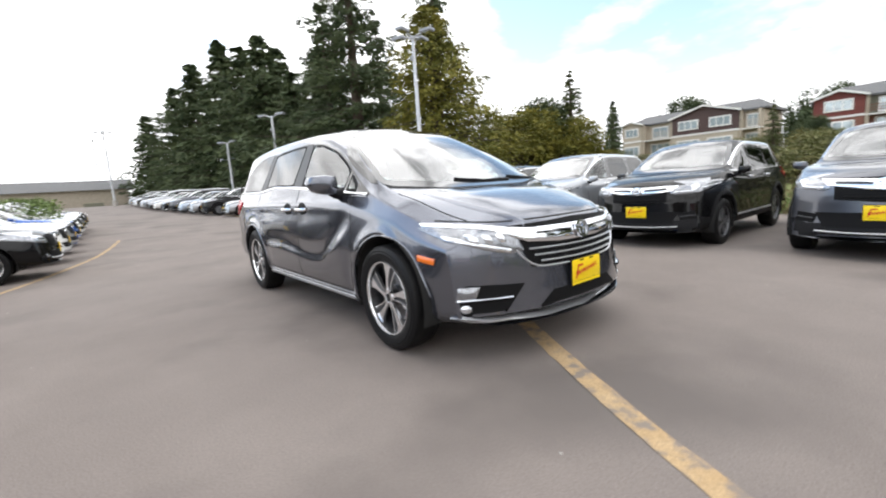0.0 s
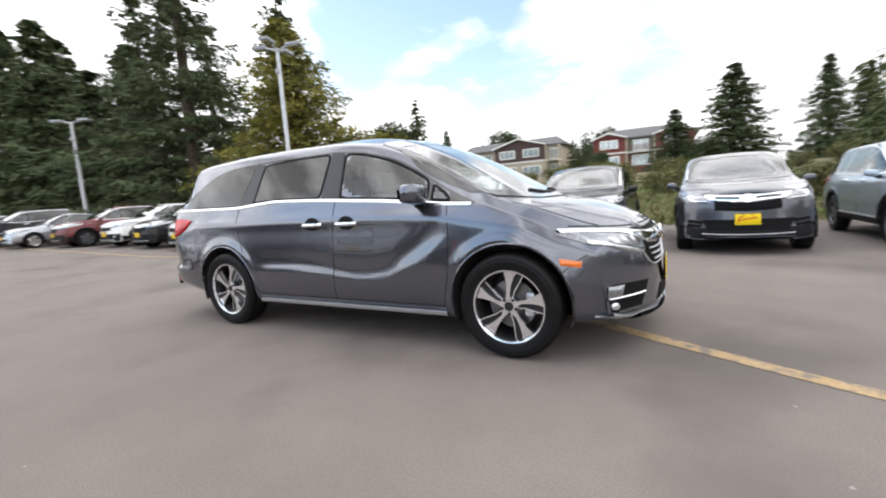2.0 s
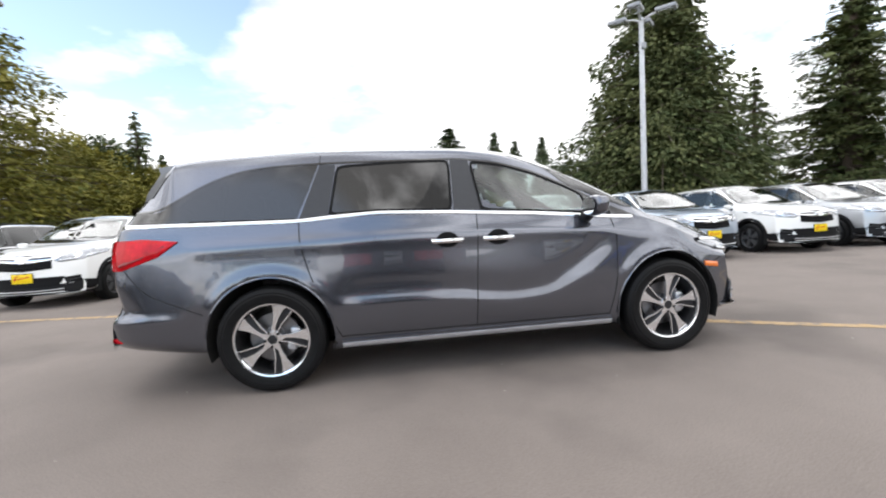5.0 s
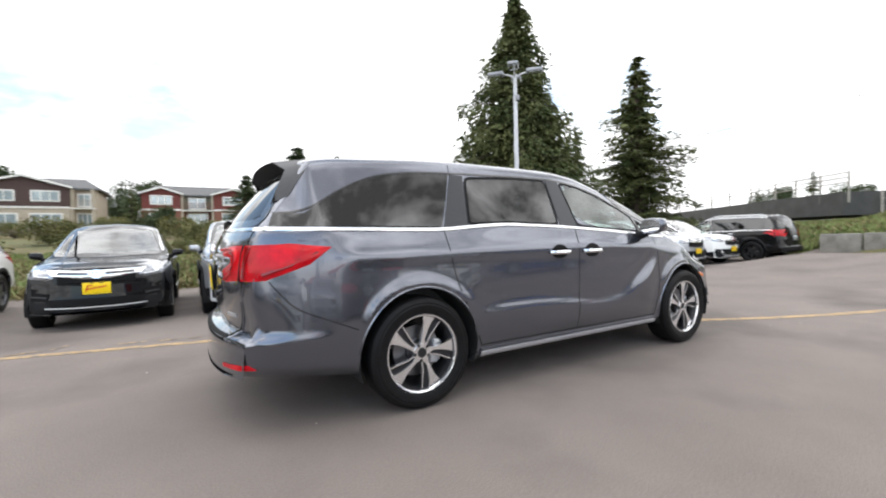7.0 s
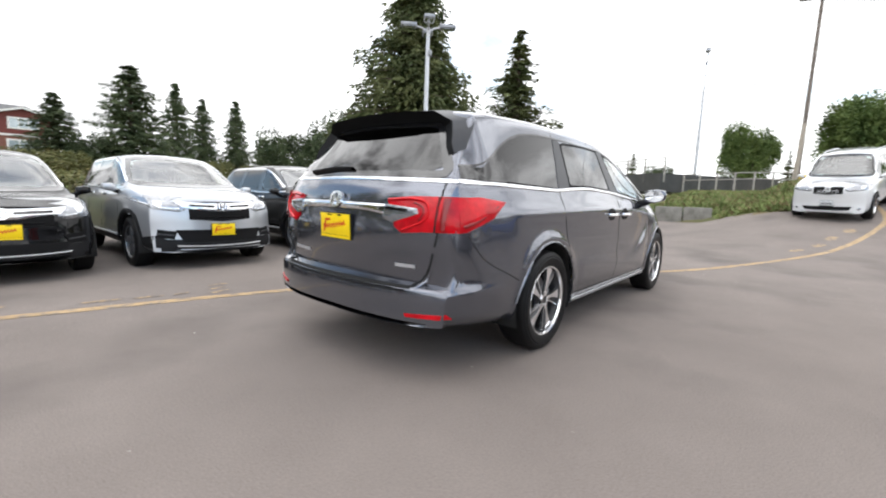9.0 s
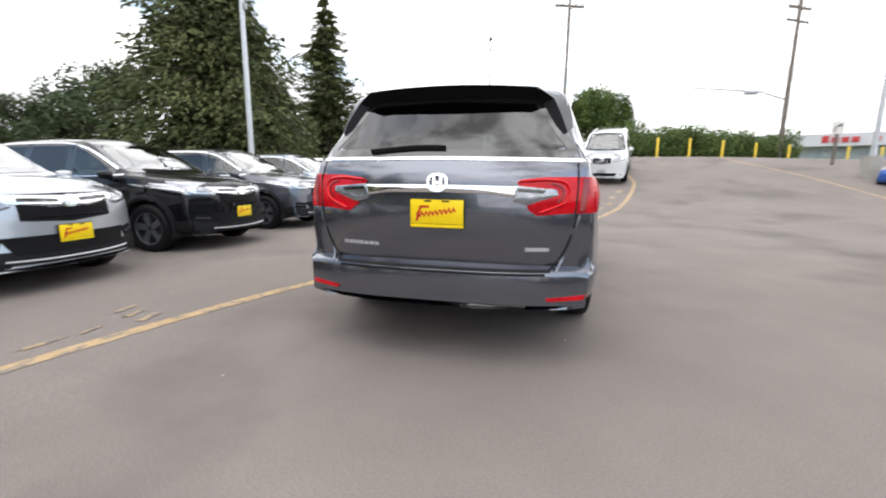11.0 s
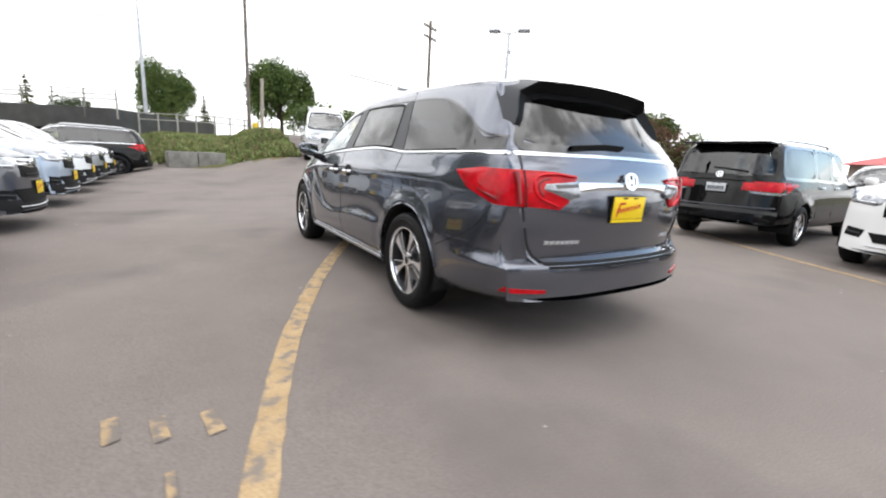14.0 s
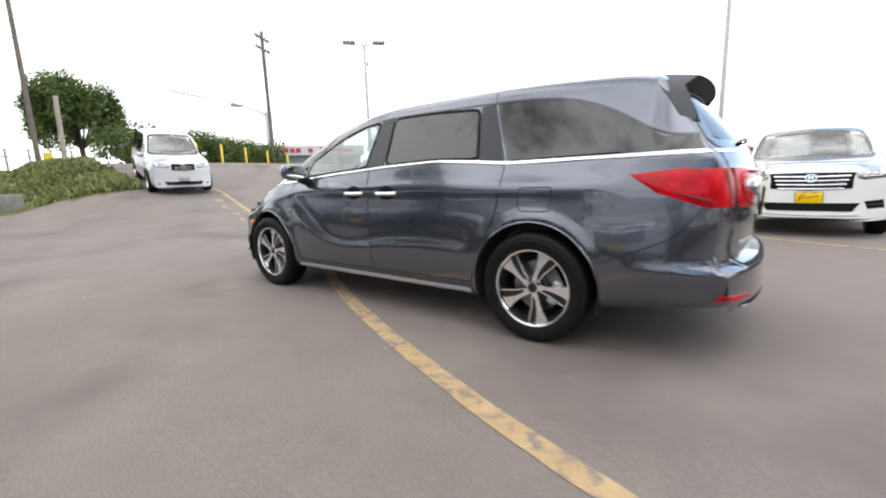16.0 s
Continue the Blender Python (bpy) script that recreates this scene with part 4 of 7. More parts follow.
    for sg in (1, -1):
        fr = [(0.62 * sg, 1.61), (0.66 * sg, 1.56), (0.77 * sg, 1.34), (0.83 * sg, 1.16)]
        part("screen_trim", sh.strip("screen_trim", 'F', fr, 0.02, M_GLOSSBLK, 0.004), car)
    part("cowl", sh.strip("cowl", 'F', [(-0.8, 1.13), (-0.4, 1.098), (0.4, 1.098), (0.8, 1.13)], 0.03, M_PLASTIC, 0.002), car)
    # tail
    for sg in (1, -1):
        mm = (lambda p: p) if sg > 0 else mirror
        lamp = part("tail_lamp", sh.panel("tail_lamp", 'B', mm([(0.445, 1.072), (0.47, 1.085), (0.60, 1.10), (0.89, 1.105), (0.89, 0.905), (0.70, 0.90), (0.56, 0.888), (0.50, 0.93), (0.50, 0.97)]), M_REDLENS, 0.008, 0.014, 0, dome=0.012), car, "red tail lamp")
        part("reversing_lamp", sh.panel("reversing_lamp", 'B', mm([(0.67, 1.0), (0.655, 1.032), (0.44, 1.050), (0.425, 0.968), (0.50, 0.945)]), M_LAMPIN, 0.019, 0.012, 0, dome=0.006), lamp, "clear reversing lamp")
        part("lamp_recess", sh.panel("lamp_recess", 'B', mm([(0.60, 1.026), (0.45, 1.036), (0.445, 1.018), (0.585, 1.008)]), M_GLOSSBLK, 0.028, 0.008, 0, nv=4), lamp, "smoked upper lens")
        part("light_guide", sh.strip("light_guide", 'B', mm([(0.46, 1.075), (0.60, 1.086), (0.715, 1.075), (0.735, 1.0), (0.70, 0.955), (0.57, 0.905)]), 0.013, M_REDBRIGHT, 0.021, 0.005, 0.02), lamp, "bright red light guide")
        part("light_guide", sh.strip("light_guide", 'B', mm([(0.63, 1.062), (0.695, 1.05), (0.708, 1.0), (0.67, 0.965)]), 0.012, M_REDDARK, 0.022, 0.003, 0.02), lamp, "deep red inner lens")
        part("lens_band", sh.strip("lens_band", 'B', mm([(0.815, 1.092), (0.81, 1.0), (0.805, 0.915)]), 0.03, M_REDDARK, 0.016, 0.004, 0.03), lamp, "deep red lens band")
        part("lamp_split", sh.strip("lamp_split", 'B', mm([(0.775, 1.10), (0.765, 0.90)]), 0.008, M_SEAM, 0.019), car)
        part("reflector", sh.panel("reflector", 'B', mm([(0.63, 0.425), (0.86, 0.44), (0.87, 0.412), (0.64, 0.405)]), M_REDLENS, 0.006, 0.01, 0), car, "red bumper reflector")
        part("gate_gap", sh.strip("gate_gap", 'B', mm([(0.775, 1.19), (0.79, 0.90), (0.77, 0.82), (0.70, 0.60), (0.63, 0.57)]), 0.012, M_SEAM, 0.0015), car)
        part("gate_edge", sh.strip("gate_edge", 'B', mm([(0.80, 0.89), (0.785, 0.82), (0.715, 0.60), (0.68, 0.572)]), 0.014, M_GREY, 0.003, 0.004), car)
    part("gate_gap", sh.strip("gate_gap", 'B', [(-0.65, 0.575), (0.65, 0.575)], 0.014, M_SEAM, 0.0015), car)
    part("bumper_step", sh.strip("bumper_step", 'B', [(-0.62, 0.556), (0.62, 0.556)], 0.016, M_PLASTIC, 0.002), car)
    part("gate_chrome", sh.panel("gate_chrome", 'B', [(-0.50, 1.045), (0.0, 1.052), (0.50, 1.045), (0.46, 0.985), (0.30, 1.005), (0.0, 1.01), (-0.30, 1.005), (-0.46, 0.985)], M_CHROME, 0.012, 0.016, 0, nv=6, dome=0.01), car, "chrome tailgate bar")
    part("gate_belt", sh.strip("gate_belt", 'B', [(-0.83, 1.195), (0.0, 1.205), (0.83, 1.195)], 0.02, M_CHROME, 0.004, 0.004), car)
    part("wiper", sh.strip("wiper", 'B', [(0.44, 1.235), (0.15, 1.262), (-0.02, 1.258)], 0.02, M_PLASTIC, 0.02, 0.014), car, "rear wiper arm")
    p = sh.at('B', 0, 1.06, 0.016)
    part("badge", BADGE, car, "chrome badge", Matrix.Translation(p) @ pose(0, 0, 0, -12, 0, -90) @ Matrix.Diagonal((1.08, 1, 1.08, 1)))
    p = sh.at('B', 0, 0.89, 0.012)
    plate_parts(car, Matrix.Translation(p) @ pose(0, 0, 0, 3, 0, -90))
    for u0, wd, n in ((0.37, 0.25, 7), (-0.64, 0.14, 1)):
        for k in range(n):
            a = u0 + wd * k / n
            part("name_bar", sh.panel("name_bar", 'B', [(a + 0.003, 0.702), (a + wd / n - 0.004, 0.702), (a + wd / n - 0.004, 0.682), (a + 0.003, 0.682)], M_SATIN, 0.004, 0.006, 0, nv=4, dome=0.001), car)
    # spoiler over the rear window and down its sides
    for sg, sd in ((1, 'L'), (-1, 'R')):
        O, T, I = [], [], []
        for f in (0.0, 0.15, 0.3, 0.43, 0.53):
            o = sh.at('T', -2.12, f * sg, 0.004)
            e = (f / 0.53) ** 2
            O.append(o)
            T.append(Vector((-2.35 + 0.03 * e, f * sg, 1.650 - 0.020 * e)))
            I.append(sh.at('B', f * sg, 1.587 - 0.018 * e, 0.004))
        for xo, z, yi, zi, ext in ((-2.125, 1.61, 0.565, 1.54, 0.07), (-2.17, 1.545, 0.605, 1.47, 0.06), (-2.225, 1.465, 0.645, 1.40, 0.05), (-2.27, 1.395, 0.69, 1.345, 0.012)):
            o, q = sh.at(sd, xo, z, 0.004), sh.at('B', yi * sg, zi, 0.004)
            O.append(o)
            I.append(q)
            T.append((o * 0.35 + q * 0.65) + Vector((-0.80, 0.22 * sg, 0.06)) * ext)
        n = len(O)
        me = mesh_of("spoiler", O + T + I, [(k, k + 1, n + k + 1, n + k) for k in range(n - 1)] + [(n + k, n + k + 1, 2 * n + k + 1, 2 * n + k) for k in range(n - 1)], [M_PILLAR, M_RECESS], True, 40)
        for pl in me.polygons:
            pl.material_index = 1 if pl.index >= n - 1 else 0
        part("spoiler", me, car, "dark roof spoiler with gloss black underside")
    a = Geo()
    a.add([(-1.75, -0.02, 1.685), (-1.75, 0.02, 1.685), (-1.95, 0.025, 1.68), (-1.95, -0.025, 1.68), (-1.94, 0.0, 1.745)], [(0, 1, 4), (1, 2, 4), (2, 3, 4), (3, 0, 4)])
    part("aerial_fin", a.mesh("aerial_fin", M_GREY), car)
    # nose
    part("grille_mesh", sh.panel("grille_mesh", 'F', [(-0.52, 0.750), (-0.56, 0.840), (0, 0.855), (0.56, 0.840), (0.52, 0.750), (0.44, 0.590), (0.0, 0.575), (-0.44, 0.590)], M_RECESS, 0.003, 0.008, 0, nv=10), car, "black grille")
    part("grille_bar", sh.panel("grille_bar", 'F', [(-0.60, 0.835), (-0.40, 0.815), (0, 0.812), (0.40, 0.815), (0.60, 0.835), (0.62, 0.812), (0.45, 0.740), (0.2, 0.718), (0, 0.715), (-0.2, 0.718), (-0.45, 0.740), (-0.62, 0.812)], M_CHROME, 0.016, 0.02, 0, nv=6, dome=0.012), car, "wide chrome grille bar")
    part("grille_slot", sh.strip("grille_slot", 'F', [(-0.38, 0.782), (-0.09, 0.772)], 0.014, M_GLOSSBLK, 0.03), car)
    part("grille_slot", sh.strip("grille_slot", 'F', [(0.38, 0.782), (0.09, 0.772)], 0.014, M_GLOSSBLK, 0.03), car)
    for z, w in ((0.685, 0.45), (0.645, 0.42), (0.605, 0.38)):
        part("grille_slat", sh.strip("grille_slat", 'F', [(-w, z + 0.012), (0, z), (w, z + 0.012)], 0.012, M_SATIN, 0.012, 0.008), car)
    part("grille_edge", sh.strip("grille_edge", 'F', [(-0.56, 0.750), (-0.45, 0.585), (0, 0.570), (0.45, 0.585), (0.56, 0.750)], 0.012, M_SATIN, 0.006, 0.004), car)
    p = sh.at('F', 0, 0.765, 0.03)
    part("badge", BADGE, car, "chrome badge", Matrix.Translation(p) @ pose(0, 0, 0, -14, 0, 90) @ Matrix.Diagonal((1.15, 1, 1.15, 1)))
    p = sh.at('F', 0, 0.505, 0.02)
    plate_parts(car, Matrix.Translation(p) @ pose(0, 0, 0, 0, 0, 90))
    part("bonnet_gap", sh.strip("bonnet_gap", 'F', [(-0.80, 0.895), (-0.6, 0.868), (0, 0.872), (0.6, 0.868), (0.80, 0.895)], 0.008, M_SEAM, 0.0012), car)
    for sg in (1, -1):
        mm = (lambda p: p) if sg > 0 else mirror
        part("headlamp", sh.panel("headlamp", 'F', mm([(0.50, 0.815), (0.68, 0.845), (0.84, 0.872), (0.88, 0.85), (0.84, 0.775), (0.70, 0.715), (0.56, 0.68), (0.48, 0.695)]), M_LAMPIN, 0.005, 0.012, 0, dome=0.012), car, "clear wraparound headlamp")
        part("lamp_strip", sh.strip("lamp_strip", 'F', mm([(0.50, 0.81), (0.68, 0.84), (0.86, 0.866)]), 0.024, M_CHROME, 0.016, 0.008), car)
        part("lamp_strip", sh.strip("lamp_strip", 'F', mm([(0.56, 0.70), (0.70, 0.735), (0.84, 0.79)]), 0.022, M_CLEAR, 0.014, 0.006), car)
        for uy in (0.60, 0.67, 0.74):
            part("lamp_cell", sh.panel("lamp_cell", 'F', mm([(uy - 0.028, 0.745), (uy - 0.02, 0.795), (uy + 0.03, 0.81), (uy + 0.025, 0.76)]), M_CLEAR, 0.016, 0.008, 1, nv=4, dome=0.008), car)
        part("fog_recess", sh.panel("fog_recess", 'F', mm([(0.50, 0.50), (0.80, 0.515), (0.85, 0.50), (0.85, 0.345), (0.80, 0.322), (0.64, 0.328)]), M_RECESS, 0.003, 0.006, 0), car, "black fog lamp recess")
        part("fog_lamp", sh.panel("fog_lamp", 'F', mm([(0.745, 0.505), (0.85, 0.505), (0.86, 0.435), (0.775, 0.435)]), M_LAMPIN, 0.014, 0.012, 0, nv=5, dome=0.01), car, "square fog lamp")
        part("fog_chrome", sh.strip("fog_chrome", 'F', mm([(0.585, 0.43), (0.86, 0.428)]), 0.018, M_CHROME, 0.016, 0.008), car)
        part("fog_lens", sh.panel("fog_lens", 'F', mm([(0.80, 0.40), (0.85, 0.40), (0.85, 0.355), (0.80, 0.355)]), M_CLEAR, 0.012, 0.01, 2, nv=4, dome=0.008), car)
    part("intake", sh.panel("intake", 'F', [(-0.30, 0.43), (0, 0.435), (0.30, 0.43), (0.47, 0.310), (0.0, 0.298), (-0.47, 0.310)], M_RECESS, 0.003, 0.006, 0), car, "black lower intake")
    part("front_lip", sh.strip("front_lip", 'F', [(-0.85, 0.325), (-0.72, 0.298), (-0.56, 0.296), (-0.46, 0.286), (0, 0.280), (0.46, 0.286), (0.56, 0.296), (0.72, 0.298), (0.85, 0.325)], 0.024, M_SATIN, 0.014, 0.014, 0.03), car, "satin silver lower lip")
    for k in (-1, 1):
        part("bonnet_ridge", sh.strip("bonnet_ridge", 'T', [(1.6, 0.66 * k), (1.9, 0.60 * k), (2.15, 0.50 * k), (2.28, 0.42 * k)], 0.05, M_GREY, 0.001, 0.007), car)
        part("bonnet_gap", sh.strip("bonnet_gap", 'T', [(1.50, 0.80 * k), (1.60, 0.795 * k), (1.8, 0.755 * k), (1.95, 0.72 * k), (2.05, 0.68 * k)], 0.008, M_SEAM, 0.0012), car)
        part("front_wiper", sh.strip("front_wiper", 'F', [(0.05 + 0.3 * k, 1.15), (0.30 + 0.3 * k, 1.125), (0.52 + 0.2 * k, 1.13)], 0.014, M_PLASTIC, 0.012, 0.008), car)
    put_mirrors(car, sh, 0.845, 1.10, M_GREY, 1.12)
    put_wheels(car, s["axles"], 1.735, 0.37, 0.252, 0.235, "hero")
    interior(car, [(0.55, (-0.38, 0.38)), (-0.42, (-0.42, 0.42)), (-1.25, (-0.45, 0.0, 0.45))], 0.78, 0.62, 1.0, 1.08)
    return car


HERO = minivan()


def car_spec(L, W, H, WB, fo, hood, belt, cowl, wtop, rtop, rbelt, nose, tail=0.9, r=0.36, round_=0.34, rail=0.30):
    """Tables of an ordinary car. hood, belt: heights; cowl, wtop, rtop, rbelt: where the windscreen starts and ends, the roof ends and the rear window ends (x)."""
    xf, xr = WB / 2 + fo, WB / 2 + fo - L
    hw = W / 2
    s = {
        "zt": [(xr, 0.42), (xr + 0.01, 0.55), (xr + 0.05, 0.62), (xr + 0.06, tail * 0.9), (xr + 0.09, tail), (rbelt, belt + 0.04), (rtop - 0.07, H - 0.14), (rtop, H - 0.055), (rtop + 0.5, H - 0.02), ((rtop + wtop) / 2 + 0.25, H), (wtop - 0.15, H - 0.02), (wtop, H - 0.05),
               (wtop * 0.5 + cowl * 0.5, (H - 0.05 + hood) / 2 + 0.035), (cowl, hood + 0.03), (cowl + 0.12, hood), ((cowl + xf) / 2, hood - 0.035), (xf - 0.22, hood - 0.11), (xf - 0.12, nose), (xf - 0.06, nose - 0.12), (xf - 0.03, 0.5), (xf - 0.01, 0.4), (xf, 0.3)],
        "zb": [(xr, 0.38), (xr + 0.4, 0.32), (-WB / 2 + 0.5, 0.24), (WB / 2 - 0.5, 0.24), (xf - 0.2, 0.24), (xf, 0.26)],
        "hw": [(xr, hw - 0.12), (xr + 0.08, hw - 0.06), (xr + 0.3, hw - 0.02), (-WB / 2, hw), (WB / 2, hw), (xf - 0.3, hw - 0.03), (xf - 0.15, hw - 0.06), (xf - 0.05, hw - 0.10), (xf, hw - 0.14)],
        "zm": [(xr, 0.5), (-WB / 2, 0.62), (WB / 2, 0.62), (xf, 0.5)],
        "ysh": [(xr, hw - 0.07), (-WB / 2, hw - 0.025), (WB / 2 - 0.5, hw - 0.02), (WB / 2, hw - 0.035), (xf, hw - 0.12)],
        "zsh": [(xr, belt - 0.16), (0, belt - 0.14), (cowl, hood - 0.14), (xf, nose - 0.08)],
        "ybelt": [(xr, hw - 0.13), (-WB / 2, hw - 0.07), (cowl, hw - 0.08), (WB / 2 + 0.2, hw - 0.09), (xf, hw - 0.2)],
        "zbelt": [(xr, belt - 0.0), (-WB / 2, belt), (0.3, belt - 0.03), (cowl, hood - 0.02), ((cowl + xf) / 2, hood - 0.09), (xf, nose - 0.03)],
        "yrail": [(xr, hw - 0.2), (rbelt, hw - 0.22), (rtop, hw - rail - 0.03), (0, hw - rail), (wtop, hw - rail + 0.02), (cowl, hw - 0.16), ((cowl + xf) / 2, hw - 0.18), (xf, hw - 0.27)],
        "zrail": [(xr, tail * 0.99), (rbelt, belt + 0.02), (rtop - 0.05, H - 0.19), (rtop + 0.3, H - 0.10), (0, H - 0.085), (wtop - 0.1, H - 0.11), (wtop, H - 0.14), (cowl, hood - 0.0), ((cowl + xf) / 2, hood - 0.065), (xf - 0.2, nose), (xf, nose - 0.06)],
        "axles": (WB / 2, -WB / 2), "arch_r": r + 0.055, "arch_z": r + 0.005, "hwmax": hw, "flare": 0.02,
        "bow": (round_, 2.5, 0.16, 3.0), "bow_f": (WB / 2 - 0.2, xf - 0.05), "bow_r": (WB / 2 + 0.1, -xr - 0.1), "soft": 3,
    }

    def relief(X, Y, Z):
        fade = sstep(-WB / 2 + 0.2, -WB / 2 + 0.6, X) * (1 - sstep(WB / 2 - 0.6, WB / 2 - 0.2, X)) * (Y > 0.5)
        return 0.018 * (0.5 + 0.5 * np.tanh((0.50 - Z) / 0.03)) * sstep(0.28, 0.4, Z) * fade
    s["relief"] = relief
    s["dims"] = (xf, xr, hw, H, hood, belt, cowl, wtop, rtop, rbelt, nose, tail, r, WB)
    return s


def car_windows(s):
    """Outlines of the side windows, the windscreen and the rear window."""
    xf, xr, hw, H, hood, belt, cowl, wtop, rtop, rbelt, nose, tail, r, WB = s["dims"]
    lo = lambda x: float(pchip(s["zbelt"], x)) + 0.03
    hi = lambda x: float(pchip(s["zrail"], x)) - 0.035
    b, c = s.get("pillars", (-0.05, -0.95))
    xa = cowl - 0.10
    xm = (wtop + xa) / 2 - 0.05
    w1 = [(b + 0.05, lo(b)), (b + 0.04, hi(b)), (wtop - 0.15, hi(wtop - 0.15)), (xm, hi(xm)), (xa - 0.22, hi(xa - 0.20)), (xa - 0.16, lo(xa - 0.16))]
    w2 = [(c + 0.05, lo(c)), (c + 0.07, hi(c)), ((b + c) / 2, hi((b + c) / 2)), (b - 0.05, hi(b)), (b - 0.05, lo(b))]
    xe = rbelt + 0.24
    w3 = [(c - 0.02, lo(c)), (c, hi(c)), (rtop + 0.28, hi(rtop + 0.28)), (rtop + 0.1, hi(rtop + 0.1) - 0.04), (xe, lo(xe) + 0.10), (xe + 0.02, lo(xe))]
    f = [(-(hw - 0.33), H - 0.115), (0, H - 0.075), (hw - 0.33, H - 0.115), (hw - 0.20, hood + 0.10), (hw - 0.21, hood + 0.055), (0, hood + 0.035), (-(hw - 0.21), hood + 0.055), (-(hw - 0.20), hood + 0.10)]
    g = [(-(hw - 0.38), H - 0.20), (0, H - 0.17), (hw - 0.38, H - 0.20), (hw - 0.24, belt + 0.12), (hw - 0.25, belt + 0.07), (-(hw - 0.25), belt + 0.07), (-(hw - 0.24), belt + 0.12)]
    return w1, w2, w3, f, g


CAR_MESH = {}


def car_parts(kind, s, paint_m, cladding=True):
    """Builds the meshes of one kind once; only the painted body differs from car to car."""
    if kind in CAR_MESH:
        return CAR_MESH[kind]
    sh = Shell(s, s.get("stations", 84), 0.9)
    xf, xr, hw, H, hood, belt, cowl, wtop, rtop, rbelt, nose, tail, r, WB = s["dims"]
    w1, w2, w3, f, g = car_windows(s)
    if s.get("sedan"):
        holes = [('S', shrink(w1, 0.012)), ('S', shrink(w2, 0.012)), ('F', shrink(f, 0.02)), ('B', shrink(g, 0.02))]
    else:
        holes = [('S', shrink(w1, 0.012)), ('S', shrink(w2, 0.012)), ('S', shrink(w3, 0.012)), ('F', shrink(f, 0.02)), ('B', shrink(g, 0.02))]
    body = sh.body(kind + "_body", holes, M_WHITE)
    P = []

    def add(name, me, label=""):
        P.append((name, me, label, None))
    for sd in 'RL':
        add("window", sh.panel("window", sd, w1, M_GLASS, 0.003, 0.006, nv=5), "clear glass")
        add("window", sh.panel("window", sd, w2, M_GLASS2, 0.003, 0.006, nv=5), "dark glass")
        if not s.get("sedan"):
            add("window", sh.panel("window", sd, w3, M_GLASS2, 0.003, 0.006, nv=5), "dark glass")
        for w_ in ((w1, w2) if s.get("sedan") else (w1, w2, w3)):
            add("window_frame", sh.strip("window_frame", sd, frame_line(w_), 0.055, M_GLOSSBLK, 0.0045, 0, 0.06), "black window surround")
        b, c = s.get("pillars", (-0.05, -0.95))
        lo = lambda x: float(pchip(s["zbelt"], x)) + 0.02
        hi = lambda x: float(pchip(s["zrail"], x)) - 0.025
        for q in (b, c + 0.02):
            add("pillar_trim", sh.panel("pillar_trim", sd, [(q - 0.055, lo(q)), (q - 0.05, hi(q)), (q + 0.05, hi(q)), (q + 0.06, lo(q))], M_GLOSSBLK, 0.002, 0.006, 0, nv=4))
        xa = cowl - 0.1
        top = [(x, hi(x) + 0.012) for x in np.linspace(rtop + 0.15, xa - 0.15, 14)]
        add("window_trim", sh.strip("window_trim", sd, top, 0.02, s.get("trim", M_CHROME), 0.004, 0.003, 0.1))
        low = [(x, lo(x) - 0.005) for x in np.linspace(rbelt + 0.25, xa, 14)]
        add("belt_trim", sh.strip("belt_trim", sd, low, 0.018, s.get("trim", M_CHROME), 0.004, 0.003, 0.1))
        for q in (b, c + 0.03):
            add("panel_gap", sh.strip("panel_gap", sd, [(q, lo(q)), (q + 0.01, 0.8), (q - 0.0, 0.36)], 0.007, M_SEAM, 0.0012, 0, 0.1))
        add("panel_gap", sh.strip("panel_gap", sd, [(cowl - 0.15, lo(cowl - 0.15)), (cowl - 0.14, 0.75), (cowl - 0.22, 0.36)], 0.007, M_SEAM, 0.0012, 0, 0.1))
        if cladding:
            add("sill_cladding", sh.panel("sill_cladding", sd, [(-WB / 2 + r + 0.06, 0.26), (-WB / 2 + r + 0.07, 0.40), (WB / 2 - r - 0.07, 0.40), (WB / 2 - r - 0.06, 0.26)], M_PLASTIC, 0.012, 0.016, 0, nv=4), "black plastic sill")
            add("door_strip", sh.strip("door_strip", sd, [(-WB / 2 + r + 0.1, 0.42), (WB / 2 - r - 0.1, 0.42)], 0.018, M_SATIN, 0.012, 0.004, 0.2))
            if not s.get("white_bumper"):
                add("corner_cladding", sh.panel("corner_cladding", sd, [(WB / 2 + r + 0.085, 0.275), (WB / 2 + r + 0.085, 0.46), (xf - 0.27, 0.485), (xf - 0.27, 0.275)], M_PLASTIC, 0.007, 0.012, 0, nv=4), "black plastic bumper corner")
            for cx, a0, a1 in ((WB / 2, -2, 182), (-WB / 2, -2, 182)):
                add("arch_cladding", sh.strip("arch_cladding", sd, [(cx + (r + 0.085) * math.cos(radians(a)), r + 0.01 + (r + 0.085) * math.sin(radians(a))) for a in range(a0, a1, 8)], 0.06, M_PLASTIC, 0.006, 0.006, 0.05), "black plastic arch")
        for q in (b + 0.17, c + 0.22):
            P.append(("door_handle", HANDLE, "", Matrix.Translation(sh.at(sd, q, belt - 0.10, 0.0)) @ (pose(0, 0, 0) if sd == 'R' else pose(0, 0, 0, 0, 0, 180))))
        hz = s.get("headlamp", (nose - 0.15, nose + 0.03))
